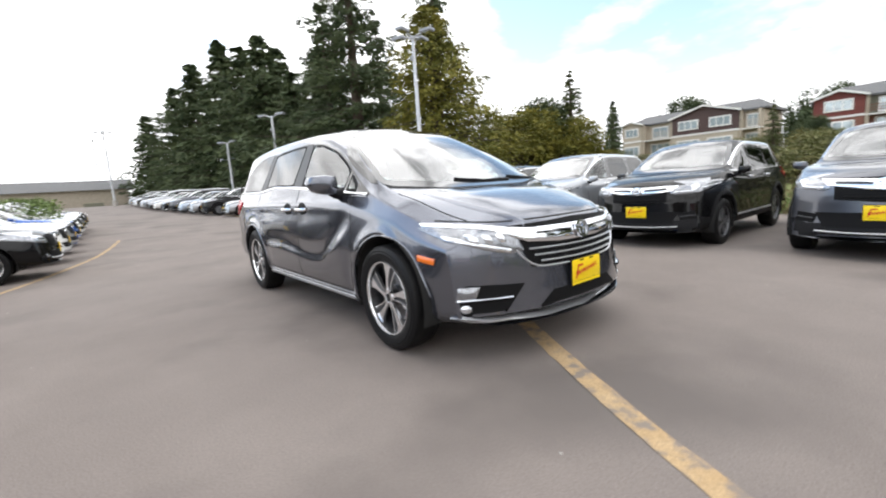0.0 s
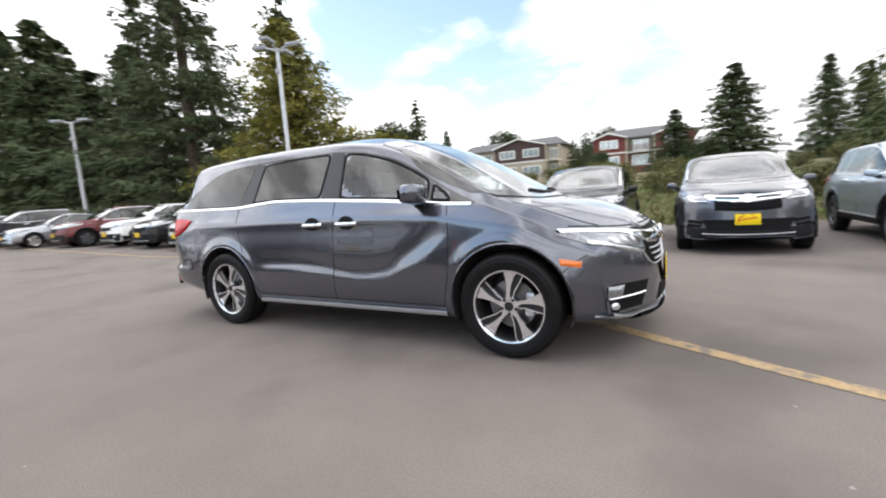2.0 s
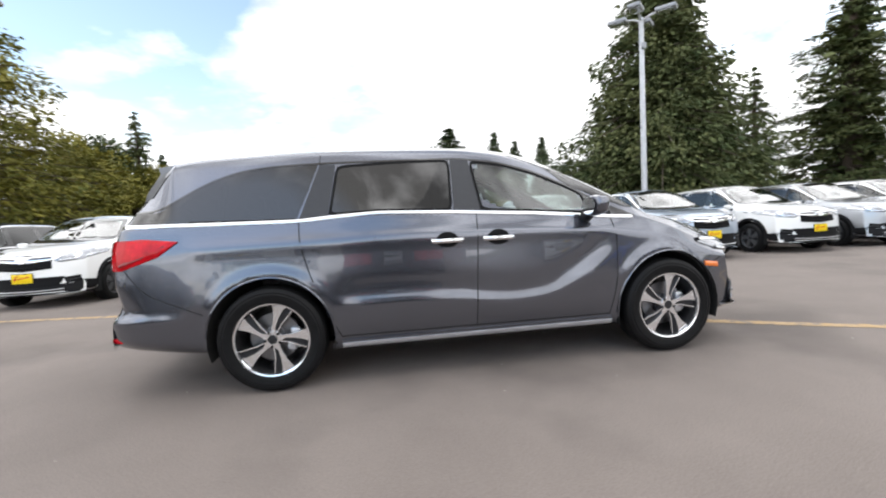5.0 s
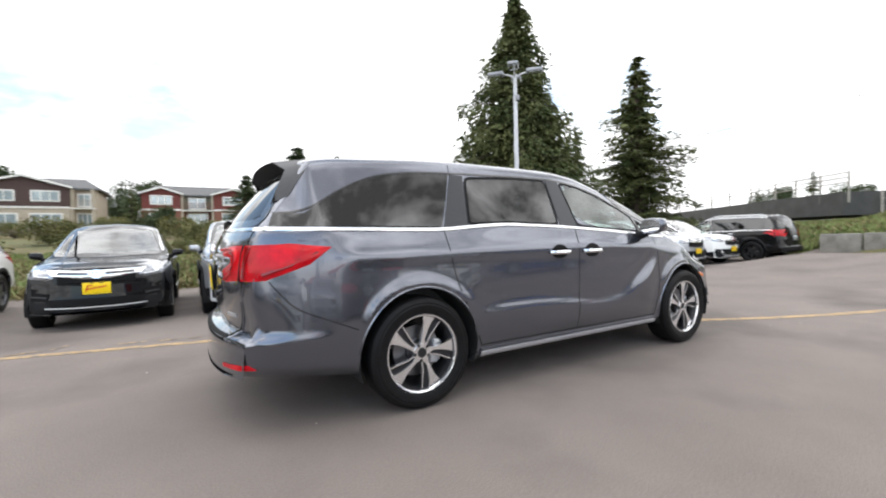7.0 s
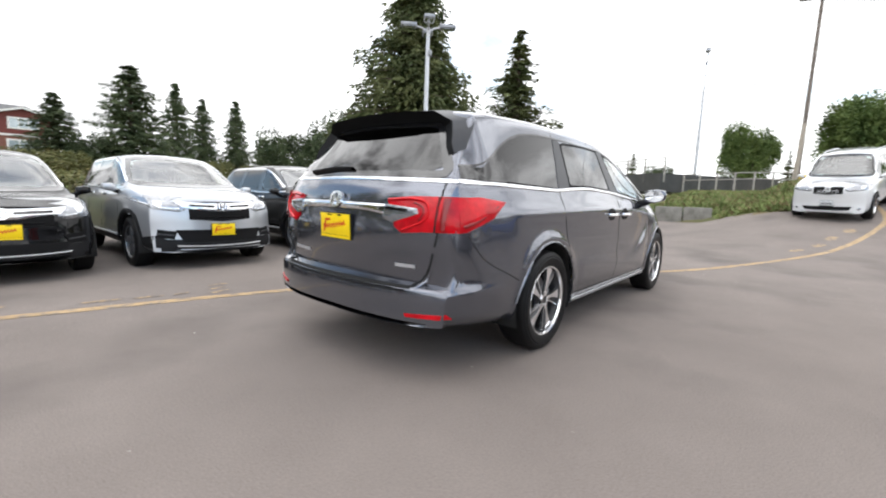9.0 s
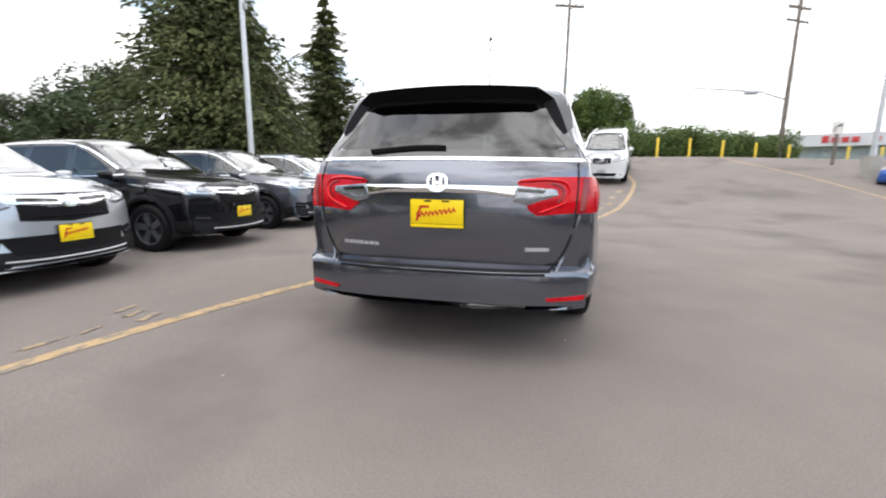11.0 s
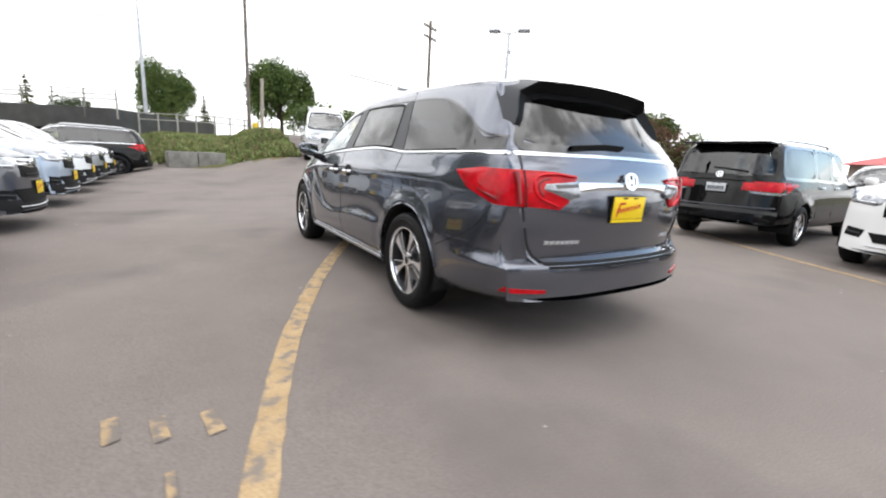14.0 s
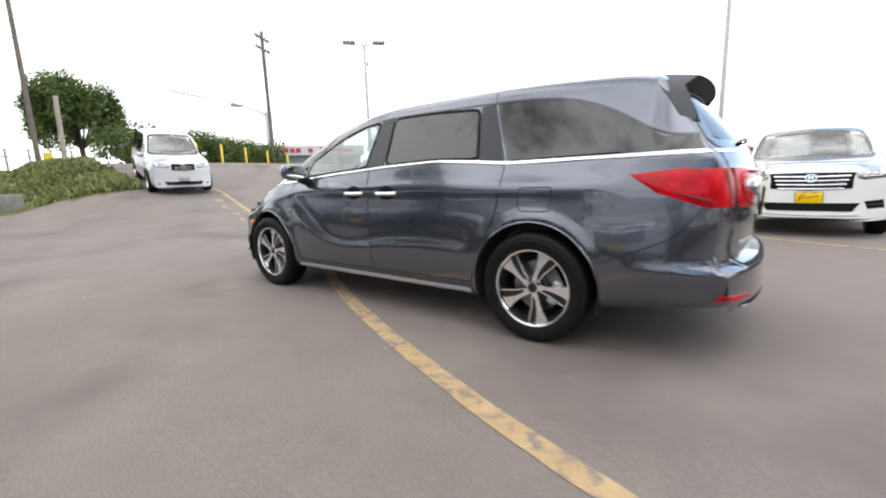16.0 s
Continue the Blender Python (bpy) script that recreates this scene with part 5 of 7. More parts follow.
        add("headlamp_side", sh.panel("headlamp_side", sd, [(xf - 0.66, hz[1] + 0.055), (xf - 0.46, hz[1] + 0.045), (xf - 0.30, hz[1] + 0.03), (xf - 0.30, hz[0] + 0.06), (xf - 0.44, hz[0] + 0.09)], M_LAMPIN, 0.005, 0.012, 0, nv=4, dome=0.01), "clear headlamp wrapping round the wing")
        ty = s.get("tail_lamp", (belt - 0.22, belt + 0.02))
        add("tail_lamp_side", sh.panel("tail_lamp_side", sd, [(xr + 0.34, ty[1] - 0.01), (xr + 0.30, ty[0] + 0.05), (xr + 0.14, ty[0]), (xr + 0.14, ty[1])], M_REDLENS, 0.006, 0.012, 0, nv=4, dome=0.006), "red tail lamp")
    add("windshield", sh.panel("windshield", 'F', f, M_SCREEN, 0.003, 0.006, 1, nv=10, nu=18), "clear windscreen")
    add("rear_window", sh.panel("rear_window", 'B', g, M_GLASS2, 0.003, 0.006, 1, nv=8, nu=16), "dark rear window")
    add("screen_frame", sh.strip("screen_frame", 'F', frame_line(f), 0.06, M_GLOSSBLK, 0.0045, 0, 0.07), "black windscreen border")
    add("cowl", sh.strip("cowl", 'F', [(-(hw - 0.2), hood + 0.05), (0, hood + 0.025), (hw - 0.2, hood + 0.05)], 0.03, M_PLASTIC, 0.003))
    add("wiper", sh.strip("wiper", 'B', [(0.1, belt + 0.10), (-0.3, belt + 0.12)], 0.018, M_PLASTIC, 0.016, 0.01, 0.1)) if not (s.get("sedan") or s.get("no_wiper")) else None
    # nose
    gz = s.get("grille", (nose - 0.24, nose - 0.01))
    gw = s.get("grille_w", 0.46)
    z0, z1 = gz
    add("grille_mesh", sh.panel("grille_mesh", 'F', [(-gw, z1), (0, z1 + 0.006), (gw, z1), (gw - 0.03, z0 + 0.03), (0, z0), (-gw + 0.03, z0 + 0.03)], M_RECESS, 0.003, 0.006, 0, nv=6), "black grille")
    if s.get("wing", True):
        add("grille_bar", sh.panel("grille_bar", 'F', [(-gw - 0.10, z1 - 0.005), (0, z1 - 0.025), (gw + 0.10, z1 - 0.005), (gw + 0.03, z1 - 0.075), (0.16, z1 - 0.125), (0, z1 - 0.13), (-0.16, z1 - 0.125), (-gw - 0.03, z1 - 0.075)], s.get("wing_m", M_CHROME), 0.012, 0.016, 0, nv=5, dome=0.01), "chrome grille bar")
        add("grille_slot", sh.strip("grille_slot", 'F', [(-gw + 0.04, z1 - 0.052), (-0.10, z1 - 0.068)], 0.03, M_GLOSSBLK, 0.024))
        add("grille_slot", sh.strip("grille_slot", 'F', [(gw - 0.04, z1 - 0.052), (0.10, z1 - 0.068)], 0.03, M_GLOSSBLK, 0.024))
    for k in range(s.get("slats", 2)):
        z = z0 + 0.03 + s.get("slat_step", 0.035) * k
        ws = gw - 0.12 + (0.02 * k if "slat_step" in s else 0)
        add("grille_slat", sh.strip("grille_slat", 'F', [(-ws, z), (0, z - 0.008), (ws, z)], s.get("slat_w", 0.012), s.get("slat_m", M_PLASTIC), 0.01, 0.006, 0.1))
    P.append(("badge", BADGE, "", Matrix.Translation(sh.at('F', 0, z1 - 0.075, 0.026)) @ pose(0, 0, 0, -8, 0, 90) @ Matrix.Diagonal((1.25, 1, 1.25, 1))))
    for sg in (1, -1):
        mm = (lambda p: p) if sg > 0 else mirror
        hz = s.get("headlamp", (nose - 0.15, nose + 0.03))
        add("headlamp", sh.panel("headlamp", 'F', mm([(gw + 0.0, hz[1] - 0.085), (gw + 0.12, hz[1] - 0.03), (hw - 0.12, hz[1] + 0.02), (hw - 0.03, hz[1] + 0.035), (hw - 0.03, hz[1] - 0.02), (hw - 0.14, hz[0] + 0.035), (gw + 0.08, hz[0] + 0.005), (gw + 0.01, hz[0] + 0.03)]), M_LAMPIN, 0.005, 0.012, 0, nv=5, dome=0.012), "clear headlamp")
        add("lamp_strip", sh.strip("lamp_strip", 'F', mm([(gw + 0.07, hz[0] + 0.045), (hw - 0.13, hz[0] + 0.05), (hw - 0.05, hz[1] - 0.03)]), 0.018, M_CLEAR, 0.014, 0.005, 0.08))
        add("lamp_cell", sh.panel("lamp_cell", 'F', mm([(hw - 0.26, hz[0] + 0.06), (hw - 0.26, hz[1] - 0.035), (hw - 0.17, hz[1] - 0.025), (hw - 0.17, hz[0] + 0.07)]), M_CLEAR, 0.014, 0.008, 1, nv=3, dome=0.008))
        if not s.get("fog", True):
            add("fog_recess", sh.panel("fog_recess", 'F', mm([(hw - 0.38, 0.545), (hw - 0.18, 0.57), (hw - 0.16, 0.46), (hw - 0.34, 0.44)]), M_RECESS, 0.0085, 0.012, 0, nv=4), "dark corner recess")
            add("fog_bar", sh.strip("fog_bar", 'F', mm([(hw - 0.35, 0.492), (hw - 0.18, 0.512)]), 0.016, M_PILLAR, 0.016, 0.004, 0.06))
        else:
            add("fog_lamp", sh.panel("fog_lamp", 'F', mm([(hw - 0.24 + 0.035 * math.cos(q * 0.785), 0.40 + 0.035 * math.sin(q * 0.785)) for q in range(8)]), M_LAMPIN, 0.014, 0.012, 0, nv=4, dome=0.006), "round fog lamp")
        add("tail_lamp", sh.panel("tail_lamp", 'B', mm(s.get("tail_poly", [(hw - 0.27, ty[1] - 0.02), (hw - 0.06, ty[1]), (hw - 0.06, ty[0]), (hw - 0.27, ty[0] + 0.06)])), M_REDLENS, 0.006, 0.012, 0, nv=5, dome=0.008), "red tail lamp")
    if cladding and not s.get("white_bumper"):
        add("lower_bumper", sh.panel("lower_bumper", 'F', [(-hw + 0.15, 0.49), (-0.66, 0.44), (0, 0.43), (0.66, 0.44), (hw - 0.15, 0.49), (hw - 0.15, 0.275), (0, 0.268), (-hw + 0.15, 0.275)], M_PLASTIC, 0.006, 0.012, 0, nv=4, nu=30), "black lower bumper")
    it, ib = s.get("intake", (0.465, 0.35))
    add("intake", sh.panel("intake", 'F', [(-0.57, it), (0.57, it), (0.49, ib), (-0.49, ib)], M_RECESS, 0.009, 0.008, 0, nv=4), "black intake")
    add("skid_strip", sh.strip("skid_strip", 'F', [(-0.56, 0.352), (-0.3, 0.342), (0, 0.34), (0.3, 0.342), (0.56, 0.352)], 0.017, M_SATIN, 0.012, 0.006, 0.08), "silver skid strip")
    add("rear_cladding", sh.panel("rear_cladding", 'B', [(-hw + 0.12, 0.55), (hw - 0.12, 0.55), (hw - 0.12, 0.40), (-hw + 0.12, 0.40)], M_PLASTIC if cladding else M_BLACK, 0.006, 0.012, 0, nv=3))
    if kind == "old_minivan":
        add("roof_spoiler", Geo().box(xr - 0.0, -0.66, H - 0.125, rtop + 0.06, 0.66, H - 0.085, 0.014, Matrix.Translation((0.06, 0, 0.012))).mesh("roof_spoiler", M_BLACK), "black roof spoiler")
        add("wiper", sh.strip("wiper", 'B', [(-0.40, 1.215), (-0.15, 1.25), (0.12, 1.27)], 0.022, M_PLASTIC, 0.02, 0.012, 0.06), "rear wiper arm")
        add("gate_strip", sh.strip("gate_strip", 'B', [(-0.40, 1.075), (0, 1.085), (0.40, 1.075)], 0.03, M_BLACK, 0.012, 0.008, 0.08))
        # Grey strip stands in for the light reflected along the bumper's top edge.
        add("bumper_glint", sh.strip("bumper_glint", 'B', [(-0.86, 0.655), (-0.5, 0.645), (0, 0.642), (0.5, 0.645), (0.86, 0.655)], 0.02, M_SUVGREY, 0.008, 0.006, 0.06))
        for q in (1, -1):
            add("reversing_lamp", sh.panel("reversing_lamp", 'B', [(0.47 * q, 0.905), (0.92 * q, 0.905), (0.90 * q, 0.862), (0.56 * q, 0.872)], M_CLEAR, 0.010, 0.012, 0, nv=3), "clear lower lamp")
        P.append(("badge", BADGE, "chrome badge", Matrix.Translation(sh.at('B', 0, 1.155, 0.012)) @ pose(0, 0, 0, -12, 0, -90)))
    pf = Matrix.Translation(sh.at('F', 0, s.get("plate_z", 0.50), 0.014)) @ pose(0, 0, 0, 0, 0, 90)
    pr = Matrix.Translation(sh.at('B', 0, s.get("rplate_z", 0.86), 0.014)) @ pose(0, 0, 0, 0, 0, -90)
    CAR_MESH[kind] = (sh, body, P, pf, pr)
    return CAR_MESH[kind]


KIND = {
    "crossover": dict(spec=(4.59, 1.855, 1.665, 2.66, 0.91, 1.115, 1.09, 1.03, 0.15, -1.80, -2.12, 0.935), more=dict(rail=0.235), wheel=("dark", 0.352, 0.225, 0.225), clad=True),
    "small_suv": dict(spec=(4.30, 1.775, 1.585, 2.61, 0.86, 1.0, 1.03, 1.02, 0.15, -1.55, -1.98, 0.87), wheel=("plain", 0.33, 0.215, 0.21), clad=True),
    "large_suv": dict(spec=(4.94, 1.99, 1.775, 2.82, 0.97, 1.14, 1.15, 1.08, 0.22, -2.05, -2.36, 1.0), more=dict(rail=0.25, round_=0.28), wheel=("plain", 0.375, 0.235, 0.245), clad=True),
    "boxy_suv": dict(spec=(4.82, 1.94, 1.75, 2.915, 0.90, 1.14, 1.15, 1.0, 0.25, -2.0, -2.30, 1.02), more=dict(rail=0.25, round_=0.26), wheel=("steel", 0.385, 0.25, 0.26), clad=True),
    "tall_suv": dict(spec=(4.78, 1.88, 1.88, 2.79, 0.86, 1.16, 1.18, 0.95, 0.30, -2.25, -2.45, 1.04), more=dict(rail=0.23, round_=0.22), wheel=("plain", 0.38, 0.22, 0.265), clad=False),
    "old_minivan": dict(spec=(5.10, 1.955, 1.78, 3.0, 0.97, 1.08, 1.10, 1.45, 0.55, -2.28, -2.50, 0.90), more=dict(rail=0.21, tail=1.0), wheel=("plain", 0.345, 0.215, 0.235), clad=False),
    "sedan": dict(spec=(4.42, 1.74, 1.43, 2.525, 0.90, 0.93, 0.95, 0.95, 0.15, -0.95, -1.55, 0.76), wheel=("plain", 0.315, 0.215, 0.205), clad=False),
}


def add_car(kind, paint_m, x, y, heading, label, group="", plate_f=True, plate_r=None, name=None, z=None, pitch=0.0, seats=True):
    """A parked car whose nose points along heading (degrees), its mid-wheelbase over (x, y)."""
    K = KIND[kind]
    if "s" not in K:
        K["s"] = car_spec(*K["spec"], r=K["wheel"][1], **K.get("more", {}))
        K["s"].update(K.get("set", {}))
    s = K["s"]
    sh, body, P, pf, pr = car_parts(kind, s, paint_m, K["clad"])
    key = (kind, paint_m.name)
    if key not in CAR_MESH:
        b = body.copy()
        b.materials.clear()
        b.materials.append(paint_m)
        CAR_MESH[key] = b
    zz = float(ground_h(x, y)) if z is None else z
    car = thing(name or "parked_" + {"crossover": "suv", "small_suv": "suv", "large_suv": "suv", "boxy_suv": "suv", "tall_suv": "suv", "old_minivan": "minivan", "sedan": "sedan"}[kind], label,
                {"old_minivan": "minivan", "sedan": "car"}.get(kind, "suv"), group, pose(x, y, zz, 0, pitch, heading))
    part("body", CAR_MESH[key], car)
    if seats:
        part("cabin_lining", sh.lining, car)
    for nme, me, lab, m in P:
        part(nme, me, car, lab, m)
    if "liner" not in K:
        arch_liner(s, car)
        K["liner"] = [c.data for c in car.children if c.name.startswith("wheel_housing")]
    else:
        for me in K["liner"]:
            part("wheel_housing", me, car)
    put_mirrors(car, sh, s["dims"][6] - 0.24, s["dims"][5] - 0.05, paint_m, 0.86)
    st, r, rim, w = K["wheel"]
    put_wheels(car, s["axles"], s["dims"][2] * 2 - 0.26, r, rim, w, st)
    if plate_f:
        plate_parts(car, pf, plate_f == "white")
    if plate_r:
        plate_parts(car, pr, plate_r == "white")
    if K.get("rack"):
        if "rackm" not in K:
            xf, xr, hw, H = s["dims"][:4]
            g = []
            for sg in (-1, 1):
                pts = [sh.at('T', x, sg * (hw - 0.36), o) for x, o in ((s["dims"][8] + 0.25, 0.0), (s["dims"][8] + 0.35, 0.05), (-0.5, 0.055), (s["dims"][7] - 0.3, 0.05), (s["dims"][7] - 0.2, 0.0))]
                g.append(Geo().tube(pts, 0.02, 8).mesh("roof_rail", M_SATIN))
            K["rackm"] = g
        for me in K["rackm"]:
            part("roof_rail", me, car, "roof rail")
    if seats:
        for sy in (-0.36, 0.36):
            q = part("seat", SEAT, car, "", pose(0.28, sy, 0.58))
            part("headrest", HEADREST, q)
        if "dash" not in K:
            dx, dz, wd = s["dims"][6] - 0.45, s["dims"][4] - 0.0, s["dims"][2] - 0.2
            K["dash"] = Geo().box(dx - 0.2, -wd, dz - 0.35, dx + 0.42, wd, dz, 0.05).mesh("dashboard", M_DASH)
            K["floor"] = Geo().box(s["dims"][1] + 0.7, -wd, 0.40, dx + 0.3, wd, 0.46, 0.01).mesh("cabin_floor", M_DASH)
            K["bench"] = Geo().box(-0.95, -0.6, 0.5, -0.45, 0.6, 0.72, 0.05).box(-1.05, -0.6, 0.65, -0.9, 0.6, 1.15, 0.05).mesh("bench_seat", M_SEAT)
        part("dashboard", K["dash"], car)
        part("cabin_floor", K["floor"], car)
        part("bench_seat", K["bench"], car)
    return car


# ---- the ground ----
def bank_edge(y):
    """Where the grass bank starts: x for a y."""
    y = np.asarray(y, float)
    return np.where(y > 2.9, 17.3, np.where(y > 0.4, 16.3, 16.3 - 1.1 * np.clip(0.4 - y, 0, 2.0)))


def ground_h(x, y):
    """Height of the lot, its ramp, the grass bank and the hillside."""
    x, y = np.asarray(x, float), np.asarray(y, float)
    cross = -0.012 * np.clip(y - 1.5, 0, 6)
    u = x + 0.35 * np.clip(-y - 5, 0, 14)
    ramp = np.where(u < 20, 0.0069 * np.clip(u - 4, 0, 16) ** 2, 1.766 + 0.2 * np.tanh((u - 20) / 5.0))
    ramp = ramp * (1 - sstep(-2.2, 1.2, y)) * (1 - sstep(-7, -16, y) * 0.12)
    apron = 0.3 * sstep(8, 16, x) * (1 - sstep(2.8, 4.6, y))
    d = x - bank_edge(y)
    step = sstep(0.2, 0.6, y) * (1 - sstep(2.4, 2.9, y))
    bank = (0.5 * sstep(0, 0.7, d) * step + 0.12 + (1.25 - 0.5 * step) * sstep(-0.2, 9.5, d)) * sstep(-2.4, -1.5, y) * sstep(-0.3, 0.2, d)
    hill = 0.056 * np.clip(y - 9.6, 0, 46) * (1 - 0.6 * sstep(14, 30, x))
    west = 0.028 * np.clip(-x - 12, 0, 60) * (1 - sstep(9, 11, y))
    north = 0.02 * np.clip(-y - 14, 0, 40)
    return cross + np.maximum(ramp, bank) + apron + hill + west + north * 0


def axis(a, b, fine, far):
    core = list(np.arange(a, b + 1e-6, fine))
    lo, hi, d = [], [], fine
    p, q = a, b
    while q < far:
        d *= 1.35
        q += d
        p -= d
        hi.append(q)
        lo.append(p)
    return np.array(lo[::-1] + core + hi)


def noisy(name, c0, c1, scale, rough, bump, bscale, stain=None, c2=None, bare=0.52):
    """Two-scale mottled surface in world space: fine grains over broad patches."""
    m = bpy.data.materials.new(name)
    m.use_nodes = True
    nt = m.node_tree
    p = nt.nodes["Principled BSDF"]
    tc = nt.nodes.new("ShaderNodeTexCoord")
    n1 = nt.nodes.new("ShaderNodeTexNoise")
    n1.inputs["Scale"].default_value = scale
    n1.inputs["Detail"].default_value = 8
    n1.inputs["Roughness"].default_value = 0.65
    n2 = nt.nodes.new("ShaderNodeTexNoise")
    n2.inputs["Scale"].default_value = bscale
    n2.inputs["Detail"].default_value = 3
    n2.inputs["Roughness"].default_value = 0.7
    for n in (n1, n2):
        nt.links.new(tc.outputs["Object"], n.inputs["Vector"])
    r1 = nt.nodes.new("ShaderNodeValToRGB")
    r1.color_ramp.elements[0].position, r1.color_ramp.elements[1].position = 0.3, 0.7
    r1.color_ramp.elements[0].color, r1.color_ramp.elements[1].color = (*c0, 1), (*c1, 1)
    nt.links.new(n1.outputs["Fac"], r1.inputs[0])
    mr = nt.nodes.new("ShaderNodeMapRange")
    mr.inputs[1].default_value, mr.inputs[2].default_value = 0.3, 0.7
    mr.inputs[3].default_value, mr.inputs[4].default_value = 0.74, 1.26
    nt.links.new(n2.outputs["Fac"], mr.inputs[0])
    mx = nt.nodes.new("ShaderNodeMix")
    mx.data_type = 'RGBA'
    mx.blend_type = 'MULTIPLY'
    mx.inputs[0].default_value = 1
    nt.links.new(r1.outputs[0], mx.inputs[6])
    nt.links.new(mr.outputs[0], mx.inputs[7])
    last = mx.outputs[2]
    if c2 is not None:
        n3 = nt.nodes.new("ShaderNodeTexNoise")
        n3.inputs["Scale"].default_value = stain
        n3.inputs["Detail"].default_value = 5
        nt.links.new(tc.outputs["Object"], n3.inputs["Vector"])
        r3 = nt.nodes.new("ShaderNodeValToRGB")
        r3.color_ramp.elements[0].position, r3.color_ramp.elements[1].position = bare, bare + 0.16
        nt.links.new(n3.outputs["Fac"], r3.inputs[0])
        m3 = nt.nodes.new("ShaderNodeMix")
        m3.data_type = 'RGBA'
        nt.links.new(r3.outputs[0], m3.inputs[0])
        nt.links.new(last, m3.inputs[6])
        m3.inputs[7].default_value = (*c2, 1)
        last = m3.outputs[2]
    nt.links.new(last, p.inputs["Base Color"])
    p.inputs["Roughness"].default_value = rough
    p.inputs["Specular IOR Level"].default_value = 0.35
    bp = nt.nodes.new("ShaderNodeBump")
    bp.inputs["Strength"].default_value = bump
    bp.inputs["Distance"].default_value = 0.008
    nt.links.new(n2.outputs["Fac"], bp.inputs["Height"])
    nt.links.new(bp.outputs[0], p.inputs["Normal"])
    return m


M_ASPHALT = noisy("asphalt", (0.160, 0.136, 0.122), (0.208, 0.178, 0.160), 0.6, 0.92, 0.4, 110, 0.5, (0.126, 0.108, 0.098))
M_GRASS = noisy("rough_grass", (0.065, 0.085, 0.03), (0.16, 0.14, 0.065), 0.9, 0.95, 1.0, 20, 0.25, (0.19, 0.13, 0.075))
M_LINE = noisy("worn_yellow_paint", (0.36, 0.245, 0.125), (0.46, 0.33, 0.19), 5.0, 0.9, 0.6, 110, 11.0, (0.21, 0.175, 0.145), 0.48)
M_WORN = noisy("faded_yellow_paint", (0.34, 0.235, 0.125), (0.43, 0.315, 0.19), 5.0, 0.9, 0.6, 110, 14.0, (0.18, 0.152, 0.132), 0.41)
M_BLOCK = noisy("weathered_block", (0.13, 0.125, 0.11), (0.27, 0.26, 0.235), 2.4, 0.9, 0.5, 60)
M_CONC = noisy("concrete", (0.30, 0.28, 0.25), (0.40, 0.38, 0.35), 2.0, 0.9, 0.5, 60)
M_REDROOF = mat("red_metal_roof", (0.42, 0.03, 0.03), 0.5, var=0.1, scale=2)
M_STONE = mat("tan_stone", (0.33, 0.29, 0.24), 0.9, var=0.2, scale=3)
M_GALV = mat("galvanised_steel", (0.50, 0.51, 0.53), 0.45, 0.6, var=0.12, scale=5)
M_LAMPHEAD = mat("lamp_housing", (0.30, 0.31, 0.33), 0.5, 0.4, var=0.1)
M_WOODPOLE = mat("pole_wood", (0.15, 0.125, 0.105), 0.85, var=0.35, scale=5)
M_WIRE = mat("black_wire", (0.02, 0.02, 0.02), 0.6)
M_YPOST = mat("yellow_post_paint", (0.75, 0.52, 0.03), 0.5, var=0.12, scale=6)

gx, gy = axis(-62, 46, 0.6, 2400), axis(-34, 66, 0.6, 2400)
GX, GY = np.meshgrid(gx, gy, indexing='ij')
GZ = ground_h(GX, GY)
ny = len(gy)
gv = np.stack([GX, GY, GZ], -1).reshape(-1, 3)
gf, gm = [], []
for i in range(len(gx) - 1):
    for j in range(ny - 1):
        gf.append((i * ny + j, (i + 1) * ny + j, (i + 1) * ny + j + 1, i * ny + j + 1))
        cx, cy = (gx[i] + gx[i + 1]) / 2, (gy[j] + gy[j + 1]) / 2
        bank_ = cx > bank_edge(cy) and cy > -2.0 - 0.06 * (cx - 13)
        gm.append(0 if (-75 < cx < 40 and -45 < cy < 9.6 and not bank_) else 1)
gme = mesh_of("ground", gv, gf, [M_ASPHALT, M_GRASS], True, 60)
gme.polygons.foreach_set("material_index", gm)
tagged(new("ground", gme), "worn grey asphalt car lot with grass beyond", "ground", kind="structure")


def pebbles(n, seed):
    rnd = random.Random(seed)
    g = Geo()
    for k in range(n):
        x, y = rnd.uniform(-7, 6), rnd.uniform(-6, 4.5)
        r = rnd.uniform(0.004, 0.011)
        z = float(ground_h(x, y))
        vs = [(x + r * rnd.uniform(0.6, 1.4) * math.cos(a), y + r * rnd.uniform(0.6, 1.4) * math.sin(a), z) for a in (0, 1.25, 2.5, 3.8, 5.0)]
        g.add(vs + [(x, y, z + r * 0.8)], [(j, (j + 1) % 5, 5) for j in range(5)])
    return tagged(new("gravel_bits", g.mesh("gravel_bits", M_CONC, False)), "scattered pale grit on the asphalt", "grit", kind="stuff")


